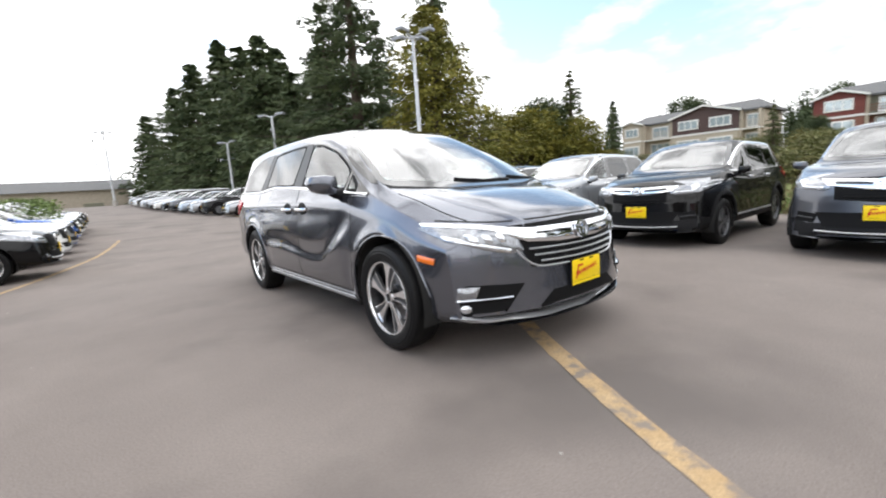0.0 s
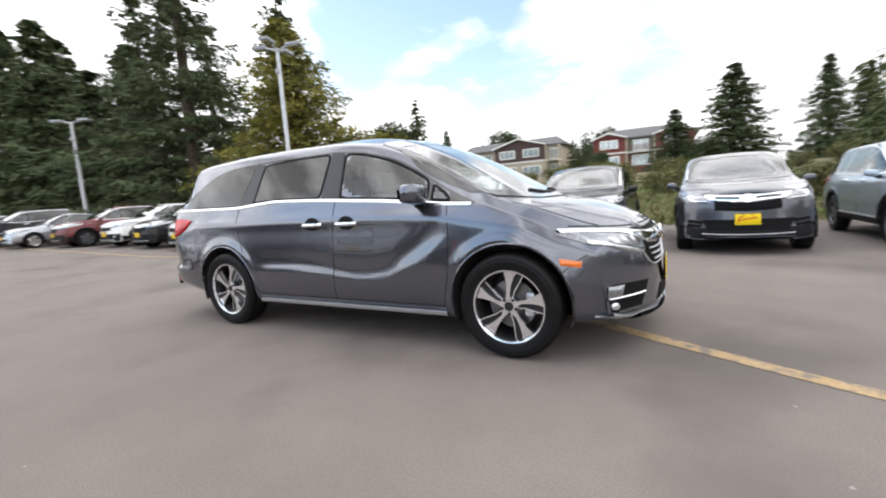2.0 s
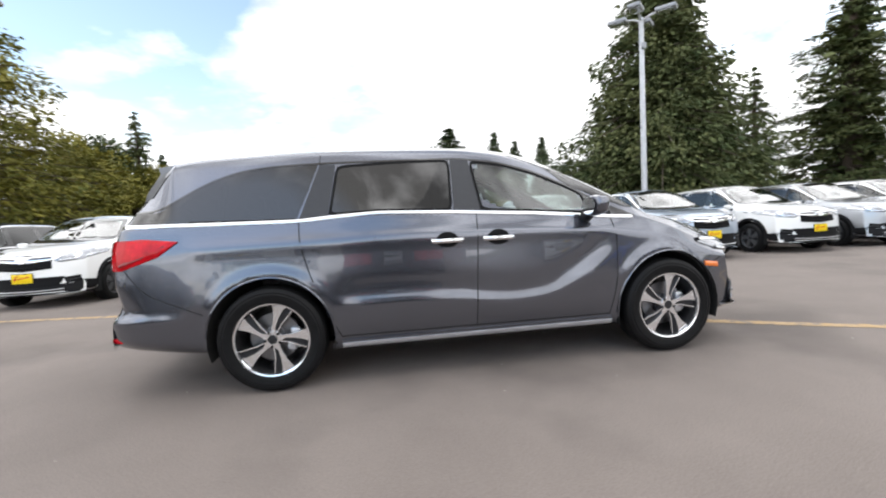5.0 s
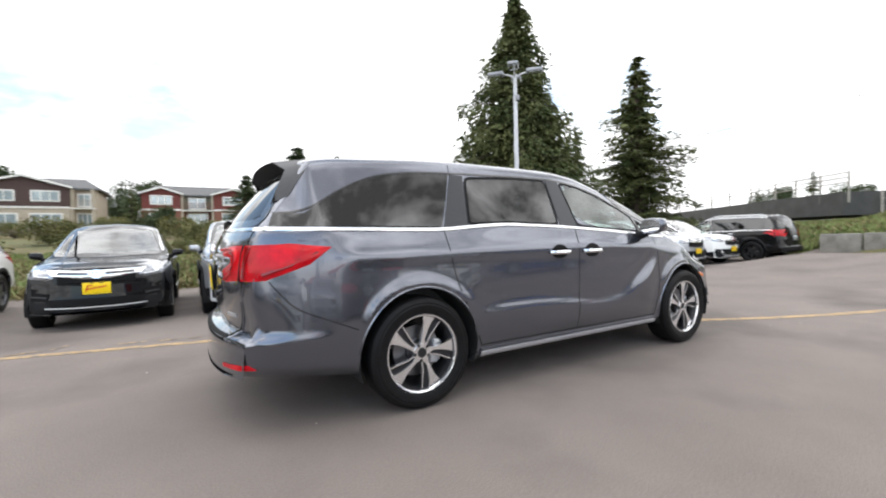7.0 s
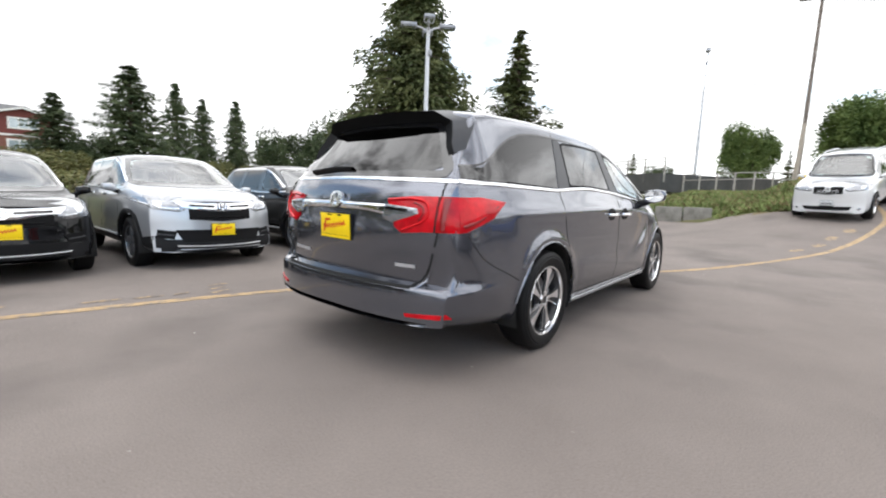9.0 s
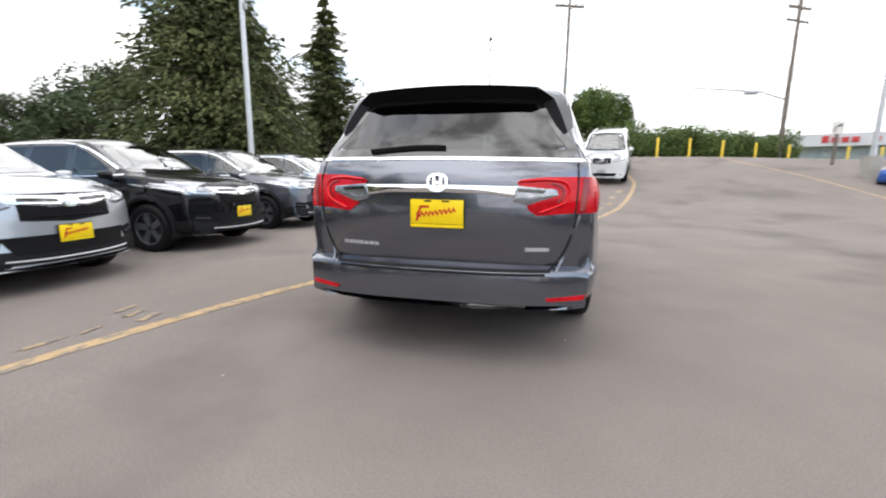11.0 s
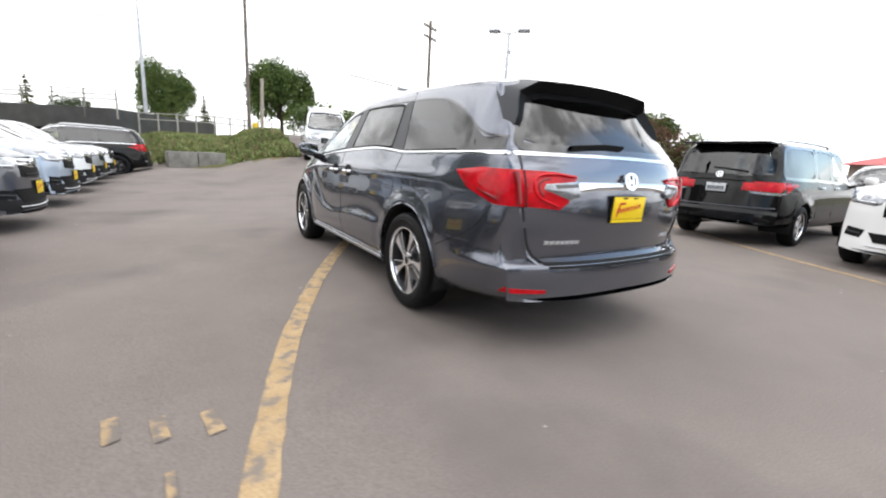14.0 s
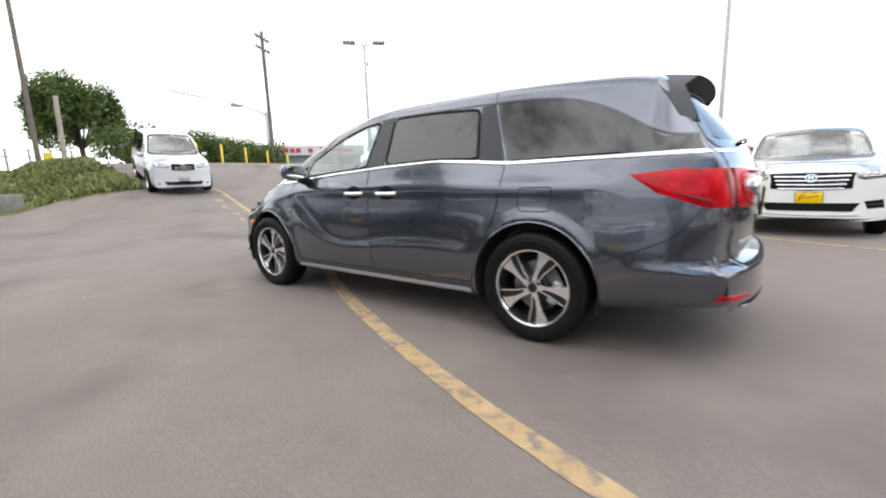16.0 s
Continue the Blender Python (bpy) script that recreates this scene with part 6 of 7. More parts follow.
def ground_ribbon(name, line, width, material, label, lift=0.004, rag=0.0):
    pts = []
    for k in range(len(line) - 1):
        a, b = np.array(line[k], float), np.array(line[k + 1], float)
        n = max(1, int(np.linalg.norm(b - a) / 0.12))
        pts += [a + (b - a) * j / n for j in range(n)]
    pts.append(np.array(line[-1], float))
    pts = np.array(pts)
    for _ in range(70 if len(pts) > 40 else 6):
        pts[1:-1] = (pts[:-2] + 2 * pts[1:-1] + pts[2:]) / 4
    rnd = random.Random(len(pts))
    vs, fs = [], []
    for k in range(len(pts)):
        d = pts[min(k + 1, len(pts) - 1)] - pts[max(k - 1, 0)]
        d /= np.linalg.norm(d)
        nn = np.array((-d[1], d[0]))
        w = width * (0.55 if k in (0, len(pts) - 1) else 1)
        for f in (-0.5, -0.2, 0.2, 0.5):
            q = pts[k] + nn * (f * w + (rnd.uniform(-rag, rag) if abs(f) == 0.5 else 0))
            vs.append((q[0], q[1], float(ground_h(q[0], q[1])) + lift + (0.002 if abs(f) < 0.5 else 0)))
    for k in range(len(pts) - 1):
        fs += [(k * 4 + j, (k + 1) * 4 + j, (k + 1) * 4 + j + 1, k * 4 + j + 1) for j in range(3)]
    return tagged(new(name, mesh_of(name, vs, fs, material)), label, "road marking", kind="structure")


pebbles(80, 3)
ground_ribbon("lane_line", [(16.5, -4.2), (13.5, -4.35), (10.5, -3.55), (8.0, -2.75), (5.2, -1.58), (3.71, -1.045), (3.36, -0.855), (2.72, -0.47), (2.1, -0.10), (0.51, 0.87), (-1.0, 1.59), (-1.78, 1.92), (-2.37, 2.11), (-2.75, 2.22), (-3.54, 2.38), (-4.6, 2.68), (-7.0, 3.1), (-11, 3.4), (-30, 3.6)], 0.125, M_LINE, "worn yellow painted lane line", rag=0.005)
ground_ribbon("stall_line", [(-14, -2.0), (-9, -2.6), (-5.5, -3.45), (-3.95, -4.03), (-3.0, -4.5), (-1.5, -5.28), (1.31, -7.16), (3.03, -8.3), (6.2, -10.0), (8.0, -10.55), (10.5, -10.75), (13.2, -10.45), (14.7, -10.1), (16.4, -9.6), (19, -8.9)], 0.10, M_LINE, "worn yellow line along the stalls", rag=0.004)
for k, (x, y, w, h, a) in enumerate(((-2.45, 2.35, 0.19, 0.12, 15), (-2.41, 2.54, 0.18, 0.11, 15), (-2.33, 2.71, 0.19, 0.11, 15), (-2.78, 2.5, 0.14, 0.05, 12), (-3.05, 2.56, 0.25, 0.05, -12), (-3.41, 2.66, 0.3, 0.06, -12), (-4.37, 2.8, 0.3, 0.08, 5), (-4.1, 2.9, 0.22, 0.06, 60), (8.3, -2.35, 0.5, 0.16, -20), (9.3, -2.75, 0.5, 0.2, -18), (10.4, -3.0, 0.6, 0.2, -15), (11.6, -3.4, 0.6, 0.25, -10))):
    ca, sa = math.cos(radians(a)), math.sin(radians(a))
    ground_ribbon("paint_patch", [(x - ca * w / 2, y - sa * w / 2), (x + ca * w / 2, y + sa * w / 2)], h, M_WORN, "worn patch of yellow paint", 0.005, 0.015)


# ---- trees ----
def leaf_mat(name, c0, c1):
    m = mat(name, c0, 0.75, spec=0.25)
    nt = m.node_tree
    p = nt.nodes["Principled BSDF"]
    g = nt.nodes.new("ShaderNodeNewGeometry")
    r = nt.nodes.new("ShaderNodeValToRGB")
    r.color_ramp.elements[0].color, r.color_ramp.elements[1].color = (*c0, 1), (*c1, 1)
    tc = nt.nodes.new("ShaderNodeTexCoord")
    cl = nt.nodes.new("ShaderNodeTexNoise")
    cl.inputs["Scale"].default_value = 0.8
    cl.inputs["Detail"].default_value = 3
    nt.links.new(tc.outputs["Object"], cl.inputs["Vector"])
    mr = nt.nodes.new("ShaderNodeMapRange")
    mr.inputs[1].default_value, mr.inputs[2].default_value = 0.3, 0.7
    mr.inputs[3].default_value, mr.inputs[4].default_value = -0.1, 0.7
    nt.links.new(cl.outputs["Fac"], mr.inputs[0])
    sm = nt.nodes.new("ShaderNodeMath")
    sm.operation = 'MULTIPLY_ADD'
    sm.inputs[1].default_value = 0.4
    nt.links.new(g.outputs["Random Per Island"], sm.inputs[0])
    nt.links.new(mr.outputs[0], sm.inputs[2])
    nt.links.new(sm.outputs[0], r.inputs[0])
    nt.links.new(r.outputs[0], p.inputs["Base Color"])
    return m


M_FIR = leaf_mat("fir_needles", (0.033, 0.053, 0.024), (0.10, 0.125, 0.056))
M_CEDAR = leaf_mat("cedar_leaves", (0.036, 0.058, 0.020), (0.118, 0.126, 0.046))
M_AUTUMN = leaf_mat("yellowing_leaves", (0.065, 0.080, 0.017), (0.27, 0.235, 0.042))
M_LEAF = leaf_mat("green_leaves", (0.045, 0.082, 0.022), (0.155, 0.205, 0.06))
M_SHRUB = leaf_mat("shrub_leaves", (0.068, 0.088, 0.027), (0.204, 0.178, 0.068))
M_RUSSET = leaf_mat("russet_leaves", (0.06, 0.045, 0.025), (0.17, 0.085, 0.05))
M_WEED = leaf_mat("weed_leaves", (0.10, 0.14, 0.045), (0.25, 0.30, 0.11))
M_DRY = leaf_mat("dry_grass_blades", (0.16, 0.14, 0.065), (0.26, 0.22, 0.11))
M_BARK = mat("bark", (0.075, 0.055, 0.04), 0.9, var=0.4, scale=4, bump=0.5, bscale=12)


def sprays(rnd, pts, dirs, size, aspect, flat):
    """Small folded leaf sprays at points, each an island of two triangles."""
    vs, fs = [], []
    for p, d in zip(pts, dirs):
        L = size * rnd.uniform(0.6, 1.3)
        d = (d + Vector((rnd.gauss(0, 0.35), rnd.gauss(0, 0.35), rnd.gauss(0, 0.3)))).normalized()
        n = Vector((rnd.gauss(0, flat), rnd.gauss(0, flat), 1))
        sd = d.cross(n)
        if sd.length < 1e-3:
            continue
        sd = sd.normalized() * L * aspect
        up = sd.cross(d).normalized() * L * 0.12
        k = len(vs)
        a = p - d * L * 0.35
        vs += [tuple(a), tuple(p + sd - up), tuple(p + d * L * 0.75), tuple(p - sd - up)]
        fs += [(k, k + 1, k + 2), (k, k + 2, k + 3)]
    return vs, fs


def conifer_meshes(seed, H, R, mat_l, boughs=9, size=0.3, power=0.8, droop=0.35, bare=0.03, gaps=0.1, levels=2.3, hang=0.3, fill=1.0):
    """A trunk with whorls of drooping boughs; each bough carries a fan of hanging sprays."""
    rnd = random.Random(seed)
    pts, dirs, inner, idirs = [], [], [], []
    tr = Geo()
    tr.tube([(0, 0, -0.4), (0.02, 0, H * 0.3), (0.05, 0.03, H * 0.7), (0.04, 0.02, H * 0.985)], [H * 0.022, H * 0.017, H * 0.009, 0.015], 9)
    n_lev = int(H * levels)
    lob = [(rnd.uniform(0, 6.28), rnd.uniform(0.5, 1.6), rnd.uniform(0.06, 0.13)) for _ in range(5)]
    for k in range(n_lev):
        f = bare + (0.995 - bare) * (k + rnd.random()) / n_lev
        z = H * f
        rr = R * (1 - f) ** power * (0.8 + 0.2 * min(1, (f - bare) / 0.12)) + 0.10
        nb = max(3, int(boughs * (0.55 + 0.45 * (1 - f))))
        a0 = rnd.uniform(0, 6.28)
        for j in range(nb):
            if rnd.random() < gaps:
                continue
            a = a0 + 2 * math.pi * (j + rnd.uniform(-0.35, 0.35)) / nb
            ln = rr * rnd.uniform(0.62, 1.18) * (1 + sum(w * math.sin(a * (1 + i % 3) + p + f * 9 * q_) for i, (p, q_, w) in enumerate(lob)))
            ln = max(0.12, ln)
            out = Vector((math.cos(a), math.sin(a), 0))
            side = Vector((-math.sin(a), math.cos(a), 0))
            rise = rnd.uniform(-0.1, 0.25) + 0.5 * f
            axis_ = lambda t: out * ln * t + Vector((0, 0, z + ln * (rise * t - droop * 1.5 * t * t + droop * 0.55 * t ** 4)))
            if ln > 1.0:
                tr.tube([tuple(axis_(0)), tuple(axis_(0.5)), tuple(axis_(0.93))], [0.03, 0.02, 0.006], 4, False)
            for q in range(3):
                u = rnd.uniform(0.05, 0.65)
                inner.append(axis_(u) + side * rnd.gauss(0, 0.12 * ln))
                idirs.append(Vector((out.x, out.y, rnd.uniform(-1.4, 0.1))))
            n = max(4, int(ln / size * 5.0 * fill))
            for q in range(n):
                t = 1.02 * math.sqrt((q + rnd.random()) / n)
                w = rnd.gauss(0, 1) * (0.10 + 0.24 * ln * t * (1.25 - t))
                sag = abs(w) * (0.35 + droop * 0.6) + rnd.uniform(0, hang) * min(1.0, 0.3 + ln * 0.4)
                pts.append(axis_(t) + side * w + Vector((0, 0, -sag)))
                dirs.append(out * (0.35 + 0.6 * t) + side * (0.8 * w / (0.2 + 0.3 * ln)) + Vector((0, 0, -0.25 - droop * rnd.uniform(0.3, 1.5))))
    vs, fs = sprays(rnd, pts, dirs, size, 0.24, 1.1)
    v2, f2 = sprays(rnd, inner, idirs, size * 2.2, 0.42, 1.3)
    fs = fs + [tuple(len(vs) + k for k in t) for t in f2]
    return tr.mesh("trunk", M_BARK), mesh_of("crown", vs + v2, fs, mat_l, False)


def broad_meshes(seed, H, R, mat_l, n=9000, size=0.2, low=0.28):
    rnd = random.Random(seed)
    tr = Geo()
    tr.tube([(0, 0, -0.3), (0.05, 0.02, H * 0.25), (0.0, 0.1, H * 0.5)], [H * 0.03, H * 0.022, H * 0.012], 9)
    lobes = []
    for k in range(26):
        a, f = rnd.uniform(0, 6.28), rnd.uniform(low + 0.1, 0.9)
        rr = R * 0.62 * math.sqrt(max(0.05, 1 - ((f - 0.55) / 0.5) ** 2))
        c = Vector((math.cos(a) * rr, math.sin(a) * rr, H * f))
        lobes.append((c, R * rnd.uniform(0.28, 0.45)))
        tr.tube([(0, 0, H * low * 0.8), tuple(c * 0.5 + Vector((0, 0, H * low * 0.4))), tuple(c)], [H * 0.012, H * 0.008, 0.015], 5, False)
    pts, dirs = [], []
    for k in range(n):
        c, r = rnd.choice(lobes)
        d = Vector((rnd.gauss(0, 1), rnd.gauss(0, 1), rnd.gauss(0, 0.8))).normalized()
        pts.append(c + d * r * rnd.uniform(0.55, 1.12))
        dirs.append(d + Vector((0, 0, -0.3)))
    vs, fs = sprays(rnd, pts, dirs, size, 0.42, 1.0)
    return tr.mesh("trunk", M_BARK), mesh_of("crown", vs, fs, mat_l, False)


TREE_KINDS = {
    "fir": conifer_meshes(3, 17, 4.4, M_FIR, 9, 0.22, 0.85, 0.22, 0.02, 0.22, 1.9, 0.3, 2.0),
    "fir_far": conifer_meshes(4, 17, 4.4, M_FIR, 9, 0.34, 0.72, 0.26, 0.02, 0.06, 2.3, 0.45, 1.4),
    "fir_thin": conifer_meshes(5, 12, 2.5, M_CEDAR, 8, 0.17, 1.12, 0.34, 0.04, 0.24, 2.6, 0.35, 1.7),
    "cedar": conifer_meshes(7, 12, 3.2, M_CEDAR, 13, 0.175, 0.85, 0.60, 0.02, 0.02, 3.6, 0.6, 2.0),
    "golden": conifer_meshes(9, 12, 3.8, M_AUTUMN, 12, 0.18, 0.62, 0.42, 0.02, 0.06, 3.0, 0.5, 1.4),
    "broad": broad_meshes(11, 7, 3.2, M_LEAF, 26000, 0.18),
    "broad_dark": broad_meshes(13, 9, 4.2, M_FIR, 15000, 0.26, 0.08),
    "autumn": broad_meshes(15, 7, 3.0, M_AUTUMN, 11000, 0.18),
    "shrub": broad_meshes(17, 2.2, 1.5, M_SHRUB, 2400, 0.13, 0.1),
    "russet": broad_meshes(23, 2.6, 1.9, M_RUSSET, 3500, 0.13, 0.05),
    "hedge": broad_meshes(19, 2.6, 1.9, M_LEAF, 3500, 0.13, 0.05),
}
TREE_LABEL = {"fir": "tall dark green fir tree", "fir_far": "dark green fir in the far grove", "fir_thin": "slender dark green fir with open branches", "cedar": "dense drooping green cedar", "golden": "yellow-green conifer turning in autumn", "broad": "round leafy green tree",
              "broad_dark": "broad dark green tree", "autumn": "yellowing leafy tree on the slope", "shrub": "low brownish green shrub", "hedge": "clipped green hedge bush", "russet": "dense reddish brown hedge bush"}


def tree(kind, x, y, scale, spin=0, wide=1.0, base=None, group=""):
    z = float(ground_h(x, y)) if base is None else base
    t = thing("shrub" if kind in ("shrub", "hedge", "russet") else "tree", TREE_LABEL[kind], "shrub" if kind in ("shrub", "hedge", "russet") else "tree", group, pose(x, y, z - 0.05, 0, 0, spin) @ Matrix.Diagonal((scale * wide, scale * wide, scale, 1)))
    a, b = TREE_KINDS[kind]
    part("trunk", a, t)
    part("crown", b, t)
    return t


for row in (
    ("golden", -15.6, 13.2, 0.92, 20, 1.45), ("fir", -24.5, 13.2, 1.15, 40, 1.25), ("fir", -30.5, 14.0, 1.0, 140, 1.2), ("fir", -22.0, 19.0, 1.0, 220, 0.9),
    ("fir_far", -37, 13.5, 0.74, 10, 1.5), ("fir_far", -43, 12.8, 1.03, 80, 1.35), ("fir_far", -49.5, 12.6, 1.08, 200, 1.3), ("fir_far", -56, 12.0, 1.22, 300, 1.3), ("fir_far", -64, 10.2, 1.14, 120, 1.4), ("fir_far", -40, 18, 0.95, 33, 1.5), ("fir_far", -53, 18, 1.15, 66, 1.4), ("fir_far", -73, 9.0, 1.0, 20, 1.5), ("fir_far", -84, 6.0, 0.86, 70, 1.5), ("fir", -32, 20, 1.0, 99, 1.0),
    ("cedar", 11.6, 13.2, 1.08, 10, 1.42), ("cedar", 11.9, 12.8, 0.84, 130, 1.4), ("cedar", 14.2, 14.6, 0.66, 60, 1.4), ("fir_thin", 20.4, 12.6, 0.93, 0, 1.9), ("fir_thin", 20.7, 12.9, 0.84, 95, 2.1), ("fir_thin", 17.9, 15.0, 0.62, 130, 1.5), ("cedar", 22.4, 14.2, 0.5, 200, 1.0),
    ("autumn", -19.5, 25.0, 0.85, 0, 1.4), ("broad_dark", -21.5, 29, 0.8, 40, 1.2), ("autumn", -24.0, 29, 0.95, 90, 1.3), ("autumn", -17.0, 28, 0.7, 40, 1.4), ("fir_thin", -18.0, 30, 0.75, 40, 1.6), ("fir_thin", -19.0, 33, 0.55, 20, 1.2), ("fir_thin", -24.5, 31, 0.6, 60, 1.1), ("autumn", -15.0, 31, 0.3, 170, 1.6),
    ("fir_far", -27, 53, 0.50, 0, 1.0), ("broad_dark", -27, 74, 1.15, 10, 1.1), ("broad_dark", -10.2, 77, 1.0, 60, 1.0), ("fir_thin", -7.4, 45, 0.40, 160, 1.5), ("broad_dark", -5.6, 48, 0.34, 30, 1.2), ("fir_far", 7.0, 42.5, 0.54, 90, 1.75), ("fir_far", 2.5, 46, 0.37, 15, 1.9), ("broad_dark", 4.6, 44, 0.36, 75, 1.2),
    ("fir_far", 20.5, 73, 0.82, 33, 1.1), ("fir_far", 25, 75, 0.74, 77, 1.1), ("fir_far", 30, 74, 0.78, 133, 1.1), ("broad_dark", 20, 31, 0.85, 0, 1.0), ("broad_dark", 15.5, 32, 0.55, 100, 1.2),
    ("broad", 31.5, -5.0, 0.78, 0, 1.05), ("broad", 51.0, 2.6, 1.08, 90, 0.8), ("fir_thin", 51, -0.9, 0.42, 0, 1.4), ("fir_thin", 44, 12, 0.4, 0, 1.6), ("broad_dark", 46, 16, 0.45, 0, 1.0), ("broad_dark", 43, 9, 0.4, 50, 1.0),
):
    tree(*row)
rnd_s = random.Random(21)
for k in range(26):
    x = -9.0 + 26 * k / 25 + rnd_s.uniform(-0.4, 0.4)
    y = rnd_s.uniform(13.5, 26)
    tree("shrub", x * 1.3 - 2, y, rnd_s.uniform(0.28, 0.6), rnd_s.uniform(0, 360), 1.3, group="shrubs on the slope")
for k in range(34):
    x, y = rnd_s.uniform(-34, 26), rnd_s.uniform(24, 54)
    tree("shrub", x, y, rnd_s.uniform(0.4, 0.85), rnd_s.uniform(0, 360), 1.4, group="shrubs on the slope")
for k in range(16):
    f = k / 15
    tree("hedge", 25.8 + 4.5 * f + rnd_s.uniform(-0.3, 0.3), -5.6 - 11.5 * f, rnd_s.uniform(0.72, 0.95), rnd_s.uniform(0, 360), 1.0, group="hedge on the rise")
for k in range(11):
    f = k / 10
    tree("russet" if k % 3 else "hedge", 19.0 - 9.5 * f + rnd_s.uniform(-0.3, 0.3), -19.5 - 4.5 * f, rnd_s.uniform(0.85, 1.05), rnd_s.uniform(0, 360), 1.0, group="hedge behind the blue car")
tree("broad", 15.5, -26.5, 0.50, 40, 1.7)
for k in range(7):
    tree("hedge", -16 - 4.0 * k, -4.6 - 0.3 * k + rnd_s.uniform(-0.2, 0.2), 0.6, rnd_s.uniform(0, 360), 1.2, group="low hedge by the lot")


# ---- light poles, power poles, posts ----
def light_pole(x, y, top, heads, base=None, r=0.085, spin=0):
    z = float(ground_h(x, y)) if base is None else base
    t = thing("light_pole", "galvanised steel car lot light pole with flat lamp heads", "light pole", "lot light poles", pose(x, y, z, 0, 0, spin))
    h = top - z
    part("pole", Geo().tube([(0, 0, 0), (0, 0, h * 0.5), (0, 0, h)], [r * 1.15, r, r * 0.8], 14).mesh("pole", M_GALV), t)
    part("footing", Geo().tube([(0, 0, -0.2), (0, 0, 0.75)], [0.3, 0.3], 18).mesh("footing", M_CONC, True, 30), t, "round concrete footing")
    for a in heads:
        m = pose(0, 0, h, 0, 0, a)
        arm = part("arm", Geo().tube([(0, 0, -0.12), (0.25, 0, 0.0), (0.5, 0, 0.03)], 0.035, 8).mesh("arm", M_GALV), t, "", m)
        g = Geo()
        g.box(0.42, -0.19, -0.01, 1.02, 0.19, 0.13, 0.05)
        part("lamp_head", g.mesh("lamp_head", M_LAMPHEAD), arm, "flat grey lamp head")
        part("lens", Geo().box(0.50, -0.14, -0.022, 0.94, 0.14, -0.008, 0.005).mesh("lens", M_CLEAR), arm)
    part("sensor_box", Geo().box(-0.07, -0.16, h - 1.0, 0.07, -0.06, h - 0.8, 0.02).mesh("sensor_box", M_LAMPHEAD), t)
    return t


light_pole(-11.4, 9.0, 7.5, (20, 110, 200, 290))
light_pole(-25.5, 7.4, 6.5, (30, 210))
light_pole(-39, 7.6, 6.4, (30, 210))
light_pole(-47, 9.4, 5.6, (30, 210))
light_pole(7.9, 9.0, 7.2, (45, 135, 225, 315))
light_pole(13.4, -12.1, 7.5, (45, 225))
light_pole(-1.2, -16.5, 10.0, (0, 180))
light_pole(-66, -0.5, 10.8, (0, 90, 180, 270), r=0.12)
light_pole(-92, -1.4, 13.0, (0, 90, 180, 270), r=0.12)


def power_pole(x, y, top, base=None, arms=1, r=0.14, lean=0):
    z = float(ground_h(x, y)) if base is None else base
    t = thing("power_pole", "brown wooden power pole with cross arm", "power pole", "power poles", pose(x, y, z, 0, 0, lean))
    h = top - z
    part("pole", Geo().tube([(0, 0, -0.3), (0, 0, h)], [r, r * 0.7], 10).mesh("pole", M_WOODPOLE), t)
    for k in range(arms):
        arm = part("cross_arm", Geo().box(-0.06, -1.0, h - 0.55 - 0.8 * k, 0.06, 1.0, h - 0.42 - 0.8 * k, 0.01).mesh("cross_arm", M_WOODPOLE), t)
        for yy in (-0.9, -0.45, 0.45, 0.9):
            part("insulator", Geo().tube([(0, yy, h - 0.42 - 0.8 * k), (0, yy, h - 0.28 - 0.8 * k)], 0.04, 8).mesh("insulator", M_CONC), arm)
    return t


power_pole(28.8, -16.35, 12.3, None, 2, 0.17, 30)
power_pole(26.6, -1.95, 12.6, None, 1, 0.12, 20)


def wire(a, b, sag, r=0.012):
    pts = [tuple(Vector(a).lerp(Vector(b), k / 20) - Vector((0, 0, sag * 4 * (k / 20) * (1 - k / 20)))) for k in range(21)]
    return tagged(new("cable", Geo().tube(pts, r, 5, False).mesh("cable", M_WIRE)), "thin black overhead cable", "cable")


wire((28.8, -16.35, 11.9), (26.6, -1.95, 12.0), 0.8)
wire((26.6, -1.95, 8.2), (36, 60, 12), 1.5)
t = thing("light_mast", "thin grey steel mast with a small lamp on top", "light pole", "", pose(29.9, 3.65, float(ground_h(29.9, 3.65))))
hm = 11.2 - float(ground_h(29.9, 3.65))
part("pole", Geo().tube([(0, 0, -0.3), (0, 0, hm)], [0.12, 0.06], 10).mesh("pole", M_GALV), t)
part("lamp_head", Geo().tube([(0, 0, hm - 0.02), (0, 0, hm + 0.1), (0, 0, hm + 0.28), (0, 0, hm + 0.36)], [0.08, 0.17, 0.15, 0.05], 12).mesh("lamp_head", M_LAMPHEAD), t)
part("collar", Geo().tube([(0, 0, hm - 0.75), (0, 0, hm - 0.6)], 0.10, 10).mesh("collar", M_LAMPHEAD), t)

for k, (dist, az) in enumerate(((25.5, -13.5), (27.5, -16.8), (29.5, -20.0), (31.5, -23.0), (33.5, -25.8), (36.5, -30.3), (38.5, -32.6))):
    x, y = -5.03 + dist * math.cos(radians(az)), -0.57 + dist * math.sin(radians(az))
    t = thing("bollard", "yellow painted steel bollard on the rise", "bollard", "yellow bollards", pose(x, y, float(ground_h(x, y))))
    part("post", Geo().tube([(0, 0, -0.2), (0, 0, 0.96), (0, 0, 1.0)], [0.057, 0.057, 0.03], 12).mesh("post", M_YPOST), t)

